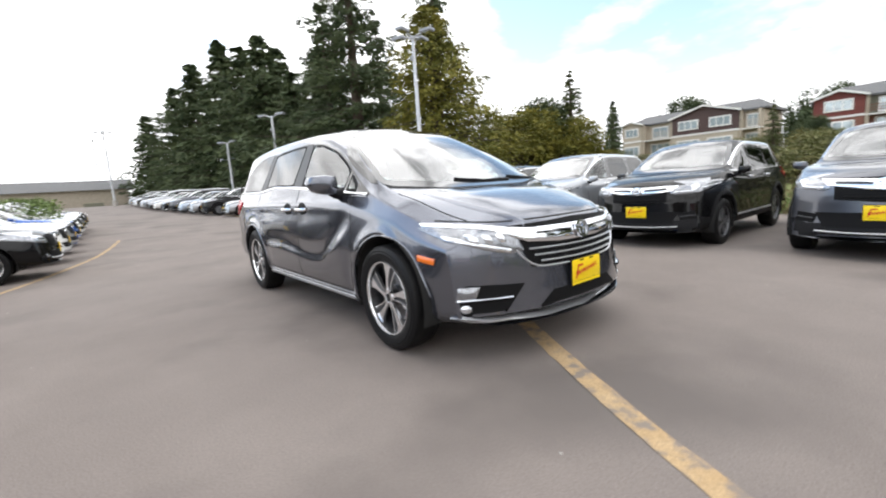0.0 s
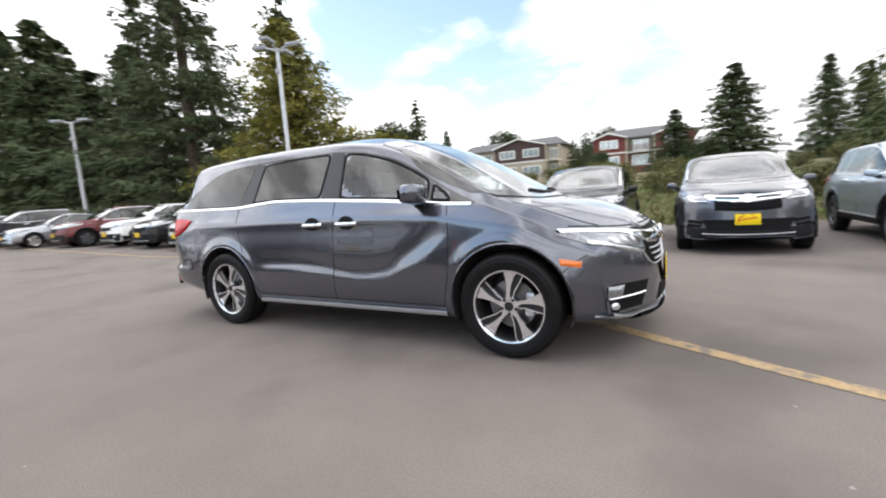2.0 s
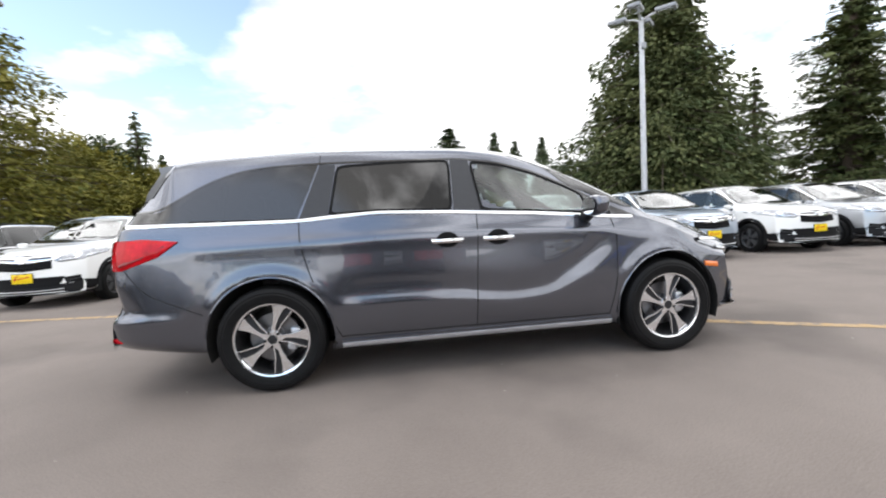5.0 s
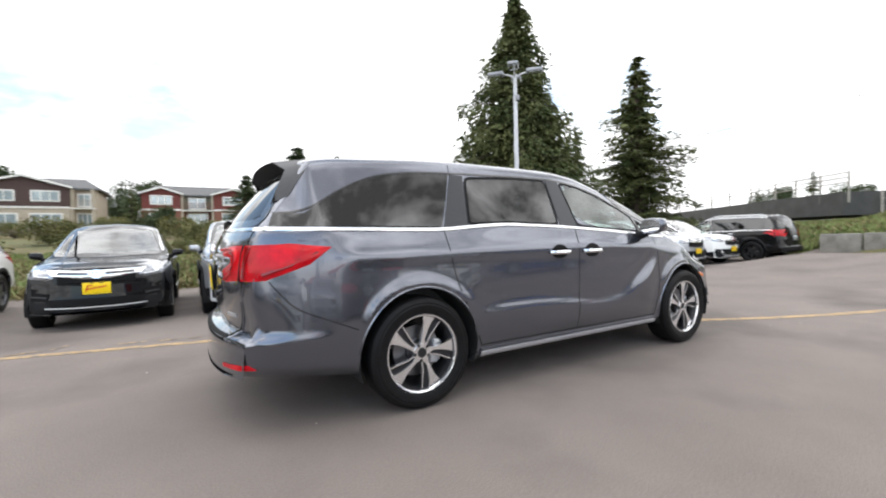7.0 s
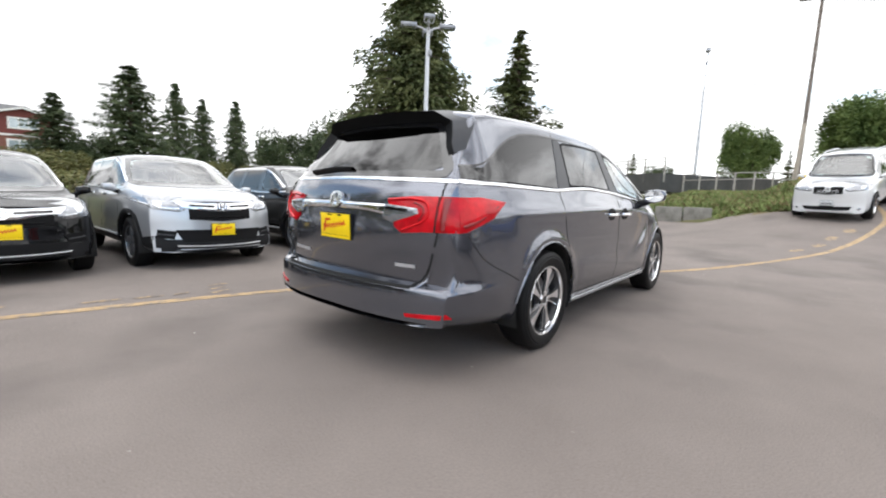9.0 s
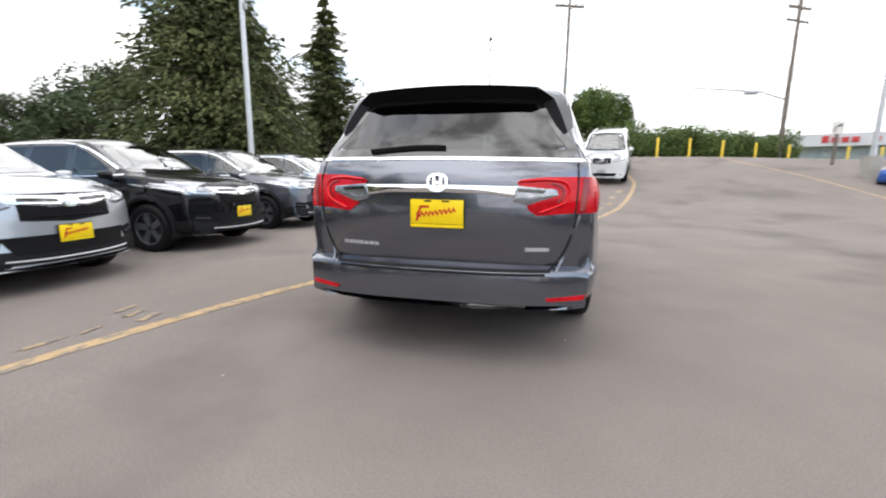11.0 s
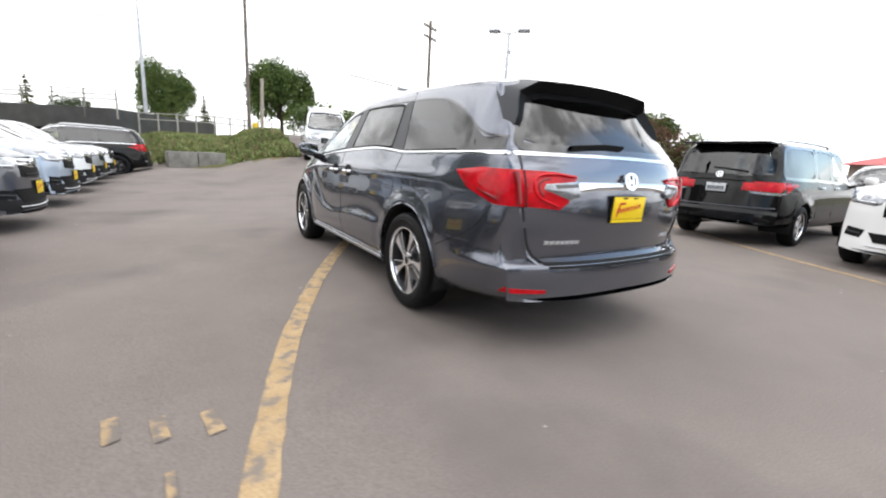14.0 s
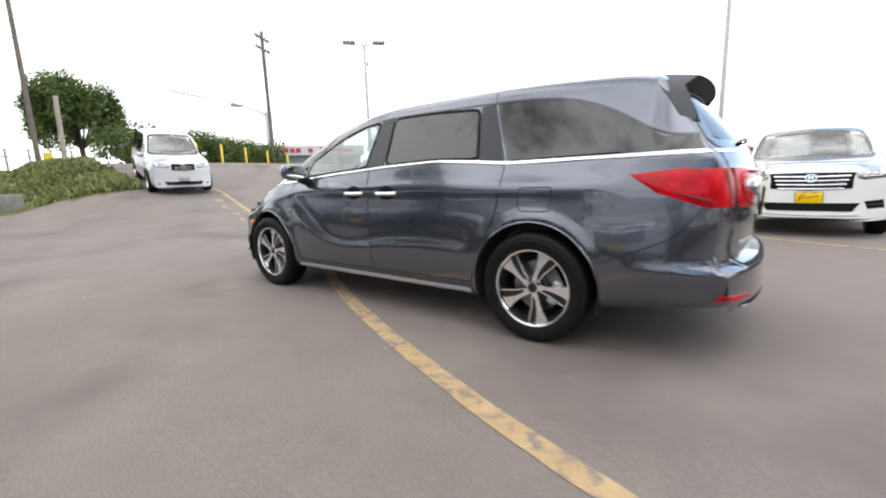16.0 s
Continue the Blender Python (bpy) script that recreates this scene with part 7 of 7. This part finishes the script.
# ---- bank, blocks, rails ----
for k in range(2):
    x, y = 16.25 + 0.25 * k, 2.1 - 1.06 * k
    t = tagged(new("concrete_block", Geo().box(-0.3, -0.52, -0.3, 0.3, 0.52, 0.62, 0.04).mesh("concrete_block", M_BLOCK)), "weathered grey concrete block at the bank", "concrete block", "concrete blocks")
    t.matrix_basis = pose(x, y, float(ground_h(x - 0.6, y)) + 0.02, 0, 0, 12 - 3 * k)


def tufts(name, n, seed, area, material, size, label, lo=0.0):
    rnd = random.Random(seed)
    pts, dirs = [], []
    for k in range(n):
        x, y = rnd.uniform(area[0], area[1]), rnd.uniform(area[2], area[3])
        if len(area) > 4 and not area[4](x, y):
            continue
        pts.append(Vector((x, y, float(ground_h(x, y)) + rnd.uniform(0.0, size * 0.6))))
        dirs.append(Vector((rnd.gauss(0, 0.7), rnd.gauss(0, 0.7), 1.0)))
    vs, fs = sprays(rnd, pts, dirs, size, 0.25, 1.2)
    return tagged(new(name, mesh_of(name, vs, fs, material, False)), label, "plants", kind="stuff")


on_bank = lambda x, y: x > bank_edge(y) + 0.1 and y > -2.1 - 0.06 * (x - 13)
tufts("weeds", 42000, 5, (14, 28, -4, 8, on_bank), M_WEED, 0.24, "overgrown green weeds on the bank")
tufts("dry_grass", 12000, 6, (14, 28, -4, 8, on_bank), M_DRY, 0.26, "dry brownish grass on the bank")
tufts("slope_grass", 26000, 7, (-16, 18, 9.6, 20), M_DRY, 0.2, "rough grass on the slope behind the cars")
tufts("slope_weeds", 22000, 8, (-16, 18, 9.8, 24), M_WEED, 0.2, "green weeds on the slope behind the cars")


def railing(line, height, posts, rails, material, name, label, r=0.032):
    t = thing(name, label, "railing")
    for k in range(posts):
        f = k / (posts - 1)
        i = min(int(f * (len(line) - 1)), len(line) - 2)
        g = f * (len(line) - 1) - i
        p = Vector(line[i]).lerp(Vector(line[i + 1]), g)
        part("post", Geo().box(-0.045, -0.045, -0.6, 0.045, 0.045, height, 0.01).mesh("post", material), t, "", pose(*p))
    for j in range(rails):
        z = height * (0.45 + 0.5 * j / max(1, rails - 1)) if rails > 1 else height * 0.75
        part("rail", Geo().tube([(p[0], p[1], p[2] + z) for p in line], r, 6).mesh("rail", material), t)
    return t


railing([(27.5, -3.5, 2.3), (27.0, 0, 2.35), (28.5, 4, 2.3)], 0.75, 9, 2, M_CONC, "guard_rail", "pale guard rail along the road")
railing([(27.0, 4.9, 3.06), (31, 10, 3.1), (38, 18, 3.15), (45, 27, 3.2), (52, 36, 3.25)], 1.05, 14, 3, M_CONC, "bridge_railing", "pale railing of the overpass")
M_GIRDER = mat("weathered_girder", (0.065, 0.065, 0.063), 0.85, var=0.3, scale=1.2)
br = Geo()
for k in range(6):
    a, b = [(27.2, 5.2), (31, 10.2), (38, 18.2), (45, 27.2), (52, 36.2), (60, 46)][k:k + 2] if k < 5 else [(60, 46), (70, 58)]
    za, zb = 3.05 + 0.05 * k, 3.1 + 0.05 * k
    br.add([(a[0], a[1], za), (b[0], b[1], zb), (b[0], b[1], zb - 1.25), (a[0], a[1], za - 1.25), (a[0] + 9, a[1] - 6, za), (b[0] + 9, b[1] - 6, zb), (b[0] + 9, b[1] - 6, zb - 1.25), (a[0] + 9, a[1] - 6, za - 1.25)],
           [(0, 1, 2, 3)[::-1], (0, 4, 5, 1), (3, 2, 6, 7), (4, 7, 6, 5)] + ([(0, 3, 7, 4)] if k == 0 else []))
tagged(new("overpass", br.mesh("overpass", M_GIRDER, False)), "grey concrete overpass deck behind the lot", "bridge", kind="structure")


# ---- houses ----
M_SIDING_B = mat("brown_siding", (0.075, 0.045, 0.04), 0.8, var=0.15, scale=3)
M_SIDING_R = mat("red_siding", (0.15, 0.038, 0.03), 0.8, var=0.15, scale=3)
M_SIDING_T = mat("tan_siding", (0.42, 0.36, 0.28), 0.85, var=0.12, scale=3)
M_SIDING_G = mat("olive_siding", (0.16, 0.16, 0.12), 0.85, var=0.12, scale=3)
M_SIDING_K = mat("rust_siding", (0.20, 0.085, 0.06), 0.85, var=0.2, scale=3)
M_ROOF = mat("grey_shingles", (0.12, 0.12, 0.12), 0.9, var=0.3, scale=6)
M_TRIM = mat("white_trim", (0.72, 0.70, 0.66), 0.6, var=0.06, scale=3)
# Pale base colour holds both the curtains and the sky reflected in the panes.
M_PANE = mat("curtain_and_sky_pane", (0.34, 0.40, 0.42), 0.08, 0.2, coat=1.0, var=0.3, scale=1.5)


def house(x, y, base, W, eave, rise, wings, low, back, label):
    """A two-storey house under one long roof; wings are (offset, width, gable rise, upper siding), open balconies lie between them."""
    t = thing("row_house", label, "house", "", pose(x, y, base))
    mid, dep, e = eave * 0.5, 9.0, 0.5
    part("lower_wall", Geo().box(0, 1.3, -3.0, W, dep, mid, 0).mesh("lower_wall", low, False), t)
    part("upper_wall", Geo().box(0, 1.3, mid + 0.004, W, dep, eave, 0).mesh("upper_wall", back, False), t)
    g = Geo()
    g.add([(-e, 0.9, eave), (W + e, 0.9, eave), (W - 1.5, dep * 0.55, eave + rise), (1.5, dep * 0.55, eave + rise), (-e, dep + e, eave), (W + e, dep + e, eave), (-e, 0.9, eave - 0.2), (W + e, 0.9, eave - 0.2), (W + e, dep + e, eave - 0.2), (-e, dep + e, eave - 0.2)],
          [(0, 1, 2, 3), (3, 2, 5, 4), (0, 3, 4), (1, 5, 2), (0, 6, 7, 1), (1, 7, 8, 5), (0, 4, 9, 6), (6, 9, 8, 7)])
    part("roof", g.mesh("roof", M_ROOF, False), t, "long grey shingle roof")

    def opening(cx, ww, z, hh, panes, yy):
        fr = part("window", Geo().box(cx - ww / 2 - 0.11, yy - 0.10, z - 0.11, cx + ww / 2 + 0.11, yy - 0.003, z + hh + 0.11, 0.02).mesh("window", M_TRIM, False), t, "white framed window")
        for q in range(panes):
            part("pane", Geo().box(cx - ww / 2 + q * ww / panes + 0.05, yy - 0.112, z + 0.04, cx - ww / 2 + (q + 1) * ww / panes - 0.05, yy - 0.101, z + hh - 0.04, 0).mesh("pane", M_PANE, False), fr)

    for off, w, gr, up in wings:
        part("wing_lower", Geo().box(off, 0, -3.0, off + w, 1.296, mid, 0).mesh("wing_lower", low, False), t)
        part("wing_upper", Geo().box(off, 0, mid + 0.004, off + w, 1.296, eave - 0.02, 0).mesh("wing_upper", up, False), t)
        m = off + w / 2
        k = 0.4
        g = Geo()
        zr = eave + gr
        yb = 0.9 + (dep * 0.55 - 0.9) * gr / rise
        g.add([(off - k, -k, eave), (m, -k, zr), (off + w + k, -k, eave), (off - k, 0.95, eave + 0.02), (m, yb, zr + 0.02), (off + w + k, 0.95, eave + 0.02), (off - k, -k, eave - 0.2), (m, -k, zr - 0.2), (off + w + k, -k, eave - 0.2)], [(0, 1, 4, 3), (1, 2, 5, 4), (0, 6, 7, 1), (1, 7, 8, 2), (6, 0, 3), (8, 5, 2)])
        part("gable_roof", g.mesh("gable_roof", M_ROOF, False), t)
        part("barge_board", Geo().add([(off - k, -k - 0.02, eave - 0.2), (m, -k - 0.02, zr - 0.2), (m, -k - 0.02, zr + 0.03), (off - k, -k - 0.02, eave + 0.03), (off + w + k, -k - 0.02, eave - 0.2), (off + w + k, -k - 0.02, eave + 0.03)], [(0, 1, 2, 3), (1, 4, 5, 2)]).mesh("barge_board", M_TRIM, False), t)
        part("gable", Geo().add([(off, 0, eave - 0.021), (off + w, 0, eave - 0.021), (m, 0, zr - 0.15), (off, 0.2, eave - 0.021), (off + w, 0.2, eave - 0.021), (m, 0.2, zr - 0.15)], [(0, 1, 2), (3, 5, 4), (0, 2, 5, 3), (1, 4, 5, 2)]).mesh("gable", up, False), t)
        for f in ((0.26, 0.74) if w > 6 else (0.5,)):
            ww = min(2.3, w * 0.62)
            opening(off + w * f, ww, mid + 0.75, 1.05, 3 if ww > 1.6 else 2, 0)
            opening(off + w * f, ww * 1.15, 0.35, 1.25, 3, 0)
        part("band", Geo().box(off - 0.05, -0.10, mid - 0.12, off + w + 0.05, -0.002, mid + 0.10, 0).mesh("band", M_TRIM, False), t)
    ends = [0.0] + [q for off, w, gr, up in wings for q in (off, off + w)] + [W]
    for k in range(0, len(ends), 2):
        x0, x1 = ends[k] + 0.05, ends[k + 1] - 0.05
        if x1 - x0 < 0.8:
            continue
        part("balcony_floor", Geo().box(x0, 0.1, mid - 0.14, x1, 1.296, mid, 0.02).mesh("balcony_floor", M_TRIM, False), t)
        for zz in (0.35, 0.62, 0.92):
            part("balcony_rail", Geo().box(x0, 0.12, mid + zz - 0.04, x1, 0.18, mid + zz + 0.04, 0.01).mesh("balcony_rail", low, False), t)
        for px in (x0, x1 - 0.28):
            part("porch_post", Geo().box(px, 0.12, -3.0, px + 0.28, 0.4, eave - 0.2, 0.02).mesh("porch_post", M_SIDING_T, False), t)
        opening((x0 + x1) / 2, (x1 - x0) * 0.6, 0.3, 1.4, 3, 1.3)
        opening((x0 + x1) / 2, (x1 - x0) * 0.5, mid + 0.25, 1.4, 2, 1.3)
    return t


house(-29.9, 61, 3.3, 17.4, 4.75, 1.5, [(0.0, 2.9, 0.6, M_SIDING_T), (7.2, 7.9, 1.25, M_SIDING_B)], M_SIDING_T, M_SIDING_T, "brown and tan row house with balconies on the hill")
house(-8.2, 64, 3.6, 13.0, 4.3, 1.6, [(0.0, 4.3, 0.85, M_SIDING_R), (8.3, 4.7, 0.9, M_SIDING_R)], M_SIDING_K, M_SIDING_G, "red and olive row house with balconies on the hill")

t = thing("warehouse", "long low white building beyond the lot", "building", "", pose(-95, -14, 0.0))
part("wall", Geo().box(0, -26, -2, 10, 16, 4.4, 0).mesh("wall", M_STONE, False), t)
part("roof", Geo().add([(-0.6, -27, 4.4), (-0.6, 17, 4.4), (10.6, 17, 4.4), (10.6, -27, 4.4), (5, -27, 6.2), (5, 17, 6.2)], [(3, 2, 5, 4), (0, 4, 5, 1), (0, 3, 4), (1, 5, 2)]).mesh("roof", M_ROOF, False), t)
for k in range(5):
    part("door", Geo().box(10.002, -22 + 8 * k, -1, 10.08, -19.5 + 8 * k, 2.3, 0).mesh("door", M_SIDING_G, False), t)

t = thing("restaurant", "low building with red roof across the road", "building", "", pose(-0.5, -50, -0.4))
part("wall", Geo().box(-1, -8, -1, 9, 4, 3.0, 0).mesh("wall", M_STONE, False), t)
part("roof", Geo().add([(-1.6, -9, 3.0), (9.6, -9, 3.0), (9.6, 5, 3.0), (-1.6, 5, 3.0), (1, -2, 4.3), (7, -2, 4.3)], [(0, 4, 5, 1), (1, 5, 2), (2, 5, 4, 3), (3, 4, 0)]).mesh("roof", M_REDROOF, False), t, "red sloping roof")
part("tower", Geo().box(1.9, 0.5, 3.0, 4.1, 3.6, 4.7, 0.1).mesh("tower", M_STONE, False), t)
part("tower_roof", Geo().add([(1.6, 0.2, 4.7), (4.4, 0.2, 4.7), (4.4, 3.9, 4.7), (1.6, 3.9, 4.7), (2.8, 2.0, 6.7), (3.2, 2.0, 6.7)], [(0, 4, 5, 1), (1, 5, 2), (2, 5, 4, 3), (3, 4, 0)]).mesh("tower_roof", M_REDROOF, False), t)
M_FASCIA = mat("grey_metal_fascia", (0.50, 0.52, 0.55), 0.6, var=0.08, scale=1.5)
t = thing("shop_building", "long low shop with pale fascia and red lettering", "building", "", pose(50.5, -24.5, 0.6, 0, 0, -120))
part("wall", Geo().box(-8, 0.0, -1, 16, 10, 3.6, 0).mesh("wall", M_PANE, False), t, "dark shop front")
part("fascia", Geo().box(-8.3, -0.8, 3.6, 16.3, 10.3, 4.9, 0.05).mesh("fascia", M_FASCIA, False), t, "pale grey metal fascia")
for k in range(13):
    if k in (4, 6):
        continue
    part("letter_bar", Geo().box(5.2 + 0.75 * k, -0.9, 3.95, 5.75 + 0.75 * k, -0.79, 4.5 + (0.15 if k in (0, 7) else 0), 0.03).mesh("letter_bar", M_REDROOF, False), t, "red sign letter")

# ---- signs on the rise ----
t = thing("road_sign", "white road sign with black arrow on a brown post", "road sign", "", pose(15.9, -12.3, float(ground_h(15.9, -12.3)), 0, 0, -30))
part("post", Geo().box(-0.06, -0.06, -0.3, 0.06, 0.06, 1.75, 0.01).mesh("post", M_WOODPOLE, False), t)
q_ = part("panel", Geo().box(-0.10, -0.20, 1.22, -0.063, 0.20, 1.72, 0.01).mesh("panel", M_TRIM, False), t, "white sign panel")
part("arrow", Geo().tube([(-0.105, 0.08, 1.29), (-0.105, 0.08, 1.45), (-0.105, 0.03, 1.53), (-0.105, -0.05, 1.56)], 0.02, 6).mesh("arrow", M_WIRE), q_)
part("arrow_head", Geo().add([(-0.108, -0.04, 1.64), (-0.108, -0.04, 1.48), (-0.108, -0.15, 1.56)], [(0, 1, 2)]).mesh("arrow_head", M_WIRE, False), q_)
t = thing("signal_arm", "long grey steel arm with a lamp over the road", "street light", "", pose(30.3, -17.0, 0.0))
part("arm", Geo().tube([(0, 0, 6.4), (1.4, 1.0, 7.2), (3.2, 5.8, 8.0)], [0.09, 0.07, 0.05], 8).mesh("arm", M_GALV), t)
part("lamp_head", Geo().box(1.3, 1.2, 7.05, 1.7, 2.0, 7.25, 0.03).mesh("lamp_head", M_LAMPHEAD), t)
part("mast", Geo().tube([(0, 0, 0.3), (0, 0, 6.6)], [0.13, 0.1], 10).mesh("mast", M_GALV), t)
t = thing("sign_board", "small red sign on a tall thin pole across the road", "sign", "", pose(35.5, -61.5, 0.0, 0, 0, 30))
part("post", Geo().tube([(0, 0, -0.5), (0, 0, 7.3)], 0.12, 8).mesh("post", M_GALV), t)
part("panel", Geo().box(-1.1, -0.15, 7.3, 1.1, 0.15, 9.2, 0.05).mesh("panel", M_REDROOF, False), t, "red sign panel")
t = tagged(new("wooden_post", Geo().tube([(0, 0, -0.3), (0.05, 0, 2.9)], [0.10, 0.09], 10).mesh("wooden_post", M_STONE)), "weathered grey wooden post on the bank", "post")
t.matrix_basis = pose(21.74, -1.91, float(ground_h(21.74, -1.91)), 2, 3, 0)
t = thing("utility_box", "small yellow utility cabinet by the guard rail", "utility box", "", pose(25.9, -2.2, float(ground_h(25.9, -2.2))))
part("cabinet", Geo().box(-0.14, -0.16, -0.2, 0.14, 0.16, 0.62, 0.03).mesh("cabinet", M_YPOST, False), t)


# ---- the parked cars ----
KIND["crossover"]["set"] = {"grille": (0.675, 0.94), "grille_w": 0.44, "plate_z": 0.565, "headlamp": (0.80, 0.965), "fog": False, "intake": (0.565, 0.40)}
KIND["small_suv"]["set"] = {"plate_z": 0.60, "slats": 2, "fog": False}
KIND["boxy_suv"]["set"] = {"trim": M_CHROME, "wing": False}
KIND["tall_suv"]["set"] = {"wing": False, "slats": 4, "slat_m": M_CHROME, "plate_z": 0.55, "grille_w": 0.36}
KIND["old_minivan"]["set"] = {"tail_poly": [(0.38, 1.04), (0.92, 1.07), (0.92, 0.91), (0.38, 0.92)], "tail_lamp": (0.91, 1.07), "rplate_z": 0.93, "trim": M_GLOSSBLK, "no_wiper": True}
KIND["large_suv"]["set"] = {"plate_z": 0.60, "slats": 4, "slat_m": M_CHROME, "slat_step": 0.06, "slat_w": 0.024, "wing": False, "grille": (0.70, 0.96), "grille_w": 0.50, "fog": False, "intake": (0.52, 0.40), "white_bumper": True}
KIND["sedan"]["set"] = {"sedan": True, "wing": False, "trim": M_GLOSSBLK, "tail_lamp": (0.70, 0.86), "rplate_z": 0.74}
for kk in ("tall_suv", "old_minivan", "boxy_suv"):
    KIND[kk]["rack"] = True
ROW = "row of parked cars"
for kind, pm, x, yf, lab in (
    ("crossover", M_WHITE, -6.75, 4.0, "white crossover SUV with yellow dealer plate"),
    ("small_suv", M_BLACK, -3.93, 4.05, "black small SUV with yellow dealer plate"),
    ("crossover", M_SILVER, -1.75, 3.88, "silver crossover SUV with yellow dealer plate"),
    ("crossover", M_BLACK, 0.79, 3.92, "black crossover SUV with yellow dealer plate"),
    ("crossover", M_SUVGREY, 3.43, 3.94, "grey crossover SUV with yellow dealer plate"),
    ("crossover", M_SILBLUE, 6.15, 3.96, "pale blue-silver crossover SUV with yellow dealer plate"),
    ("crossover", M_WHITE, 8.75, 4.0, "white crossover SUV with yellow dealer plate"),
    ("crossover", M_SILVER, 11.05, 4.0, "silver crossover SUV with yellow dealer plate"),
    ("crossover", M_WHITE, 13.25, 4.0, "white crossover SUV with yellow dealer plate"),
):
    s_ = KIND[kind]["spec"]
    add_car(kind, pm, x, yf + s_[3] / 2 + s_[4], -90, lab, ROW)
paints = [M_BLACK, M_WHITE, M_BLACK, M_WHITE, M_RED, M_SILVER, M_BLACK, M_SILVER, M_SILBLUE, M_SUVGREY, M_BLACK, M_WHITE, M_SILVER, M_SUVGREY, M_SILVER, M_BLACK, M_WHITE, M_SILVER, M_SUVGREY, M_SILVER]
lab = {M_BLACK: "black", M_WHITE: "white", M_RED: "maroon", M_SILVER: "silver", M_SILBLUE: "pale blue-silver", M_SUVGREY: "grey", M_BLUE: "blue"}
ROW_FRONT = [(-64, 0.6), (-41, 0.9), (-32, 1.6), (-24, 2.5), (-20.3, 3.7), (-17, 4.55), (-14, 4.5), (-9.7, 4.35)]
for k, pm in enumerate(paints):
    kind = "crossover" if k < 5 or k % 3 == 0 else "sedan"
    s_ = KIND[kind]["spec"]
    x = -9.7 - 2.5 * k - (0.4 * (k - 10) if k > 10 else 0)
    add_car(kind, pm, x, float(pchip(ROW_FRONT, x)) + s_[3] / 2 + s_[4], -90 if k < 4 else -97, lab[pm] + " parked " + ("crossover SUV" if kind == "crossover" else "sedan") + " in the long row", ROW, seats=k < 5)
for k, pm in enumerate([M_BLACK, M_WHITE, M_SILVER, M_BLUE, M_WHITE, M_SILVER, M_BLACK]):
    s_ = KIND["sedan"]["spec"]
    add_car("sedan", pm, -6.6 - 2.45 * k, -3.05 - s_[3] / 2 - s_[4] + (0.04 * k), 90, lab[pm] + " sedan parked beside the lane", "row of parked sedans", plate_f=True, seats=k < 2)
add_car("boxy_suv", M_BLACK, 15.55, 3.05 + 2.48, 90, "black boxy SUV parked nose in by the bank", plate_f=False, plate_r="white")
add_car("tall_suv", M_PEARL, 14.9, -3.35, 168, "pearl white tall SUV parked nose down on the ramp", plate_r=None, plate_f="white", pitch=10)
add_car("old_minivan", M_BLACK, -0.47, -8.05, -88, "black older minivan seen from behind", plate_f=False, plate_r="white")
add_car("large_suv", M_WHITE, -3.32, -7.3, 88, "white large SUV with yellow dealer plate")
add_car("large_suv", M_WHITE, 6.9, -14.2, 118, "white large SUV parked across the lane")
add_car("crossover", M_SILVER, -0.9, -14.2, 92, "silver crossover SUV parked nose to nose with the minivan")
add_car("sedan", M_BLUE, 10.9, -13.2, 29, "bright blue sedan with rear spoiler", plate_f=False, plate_r="white")
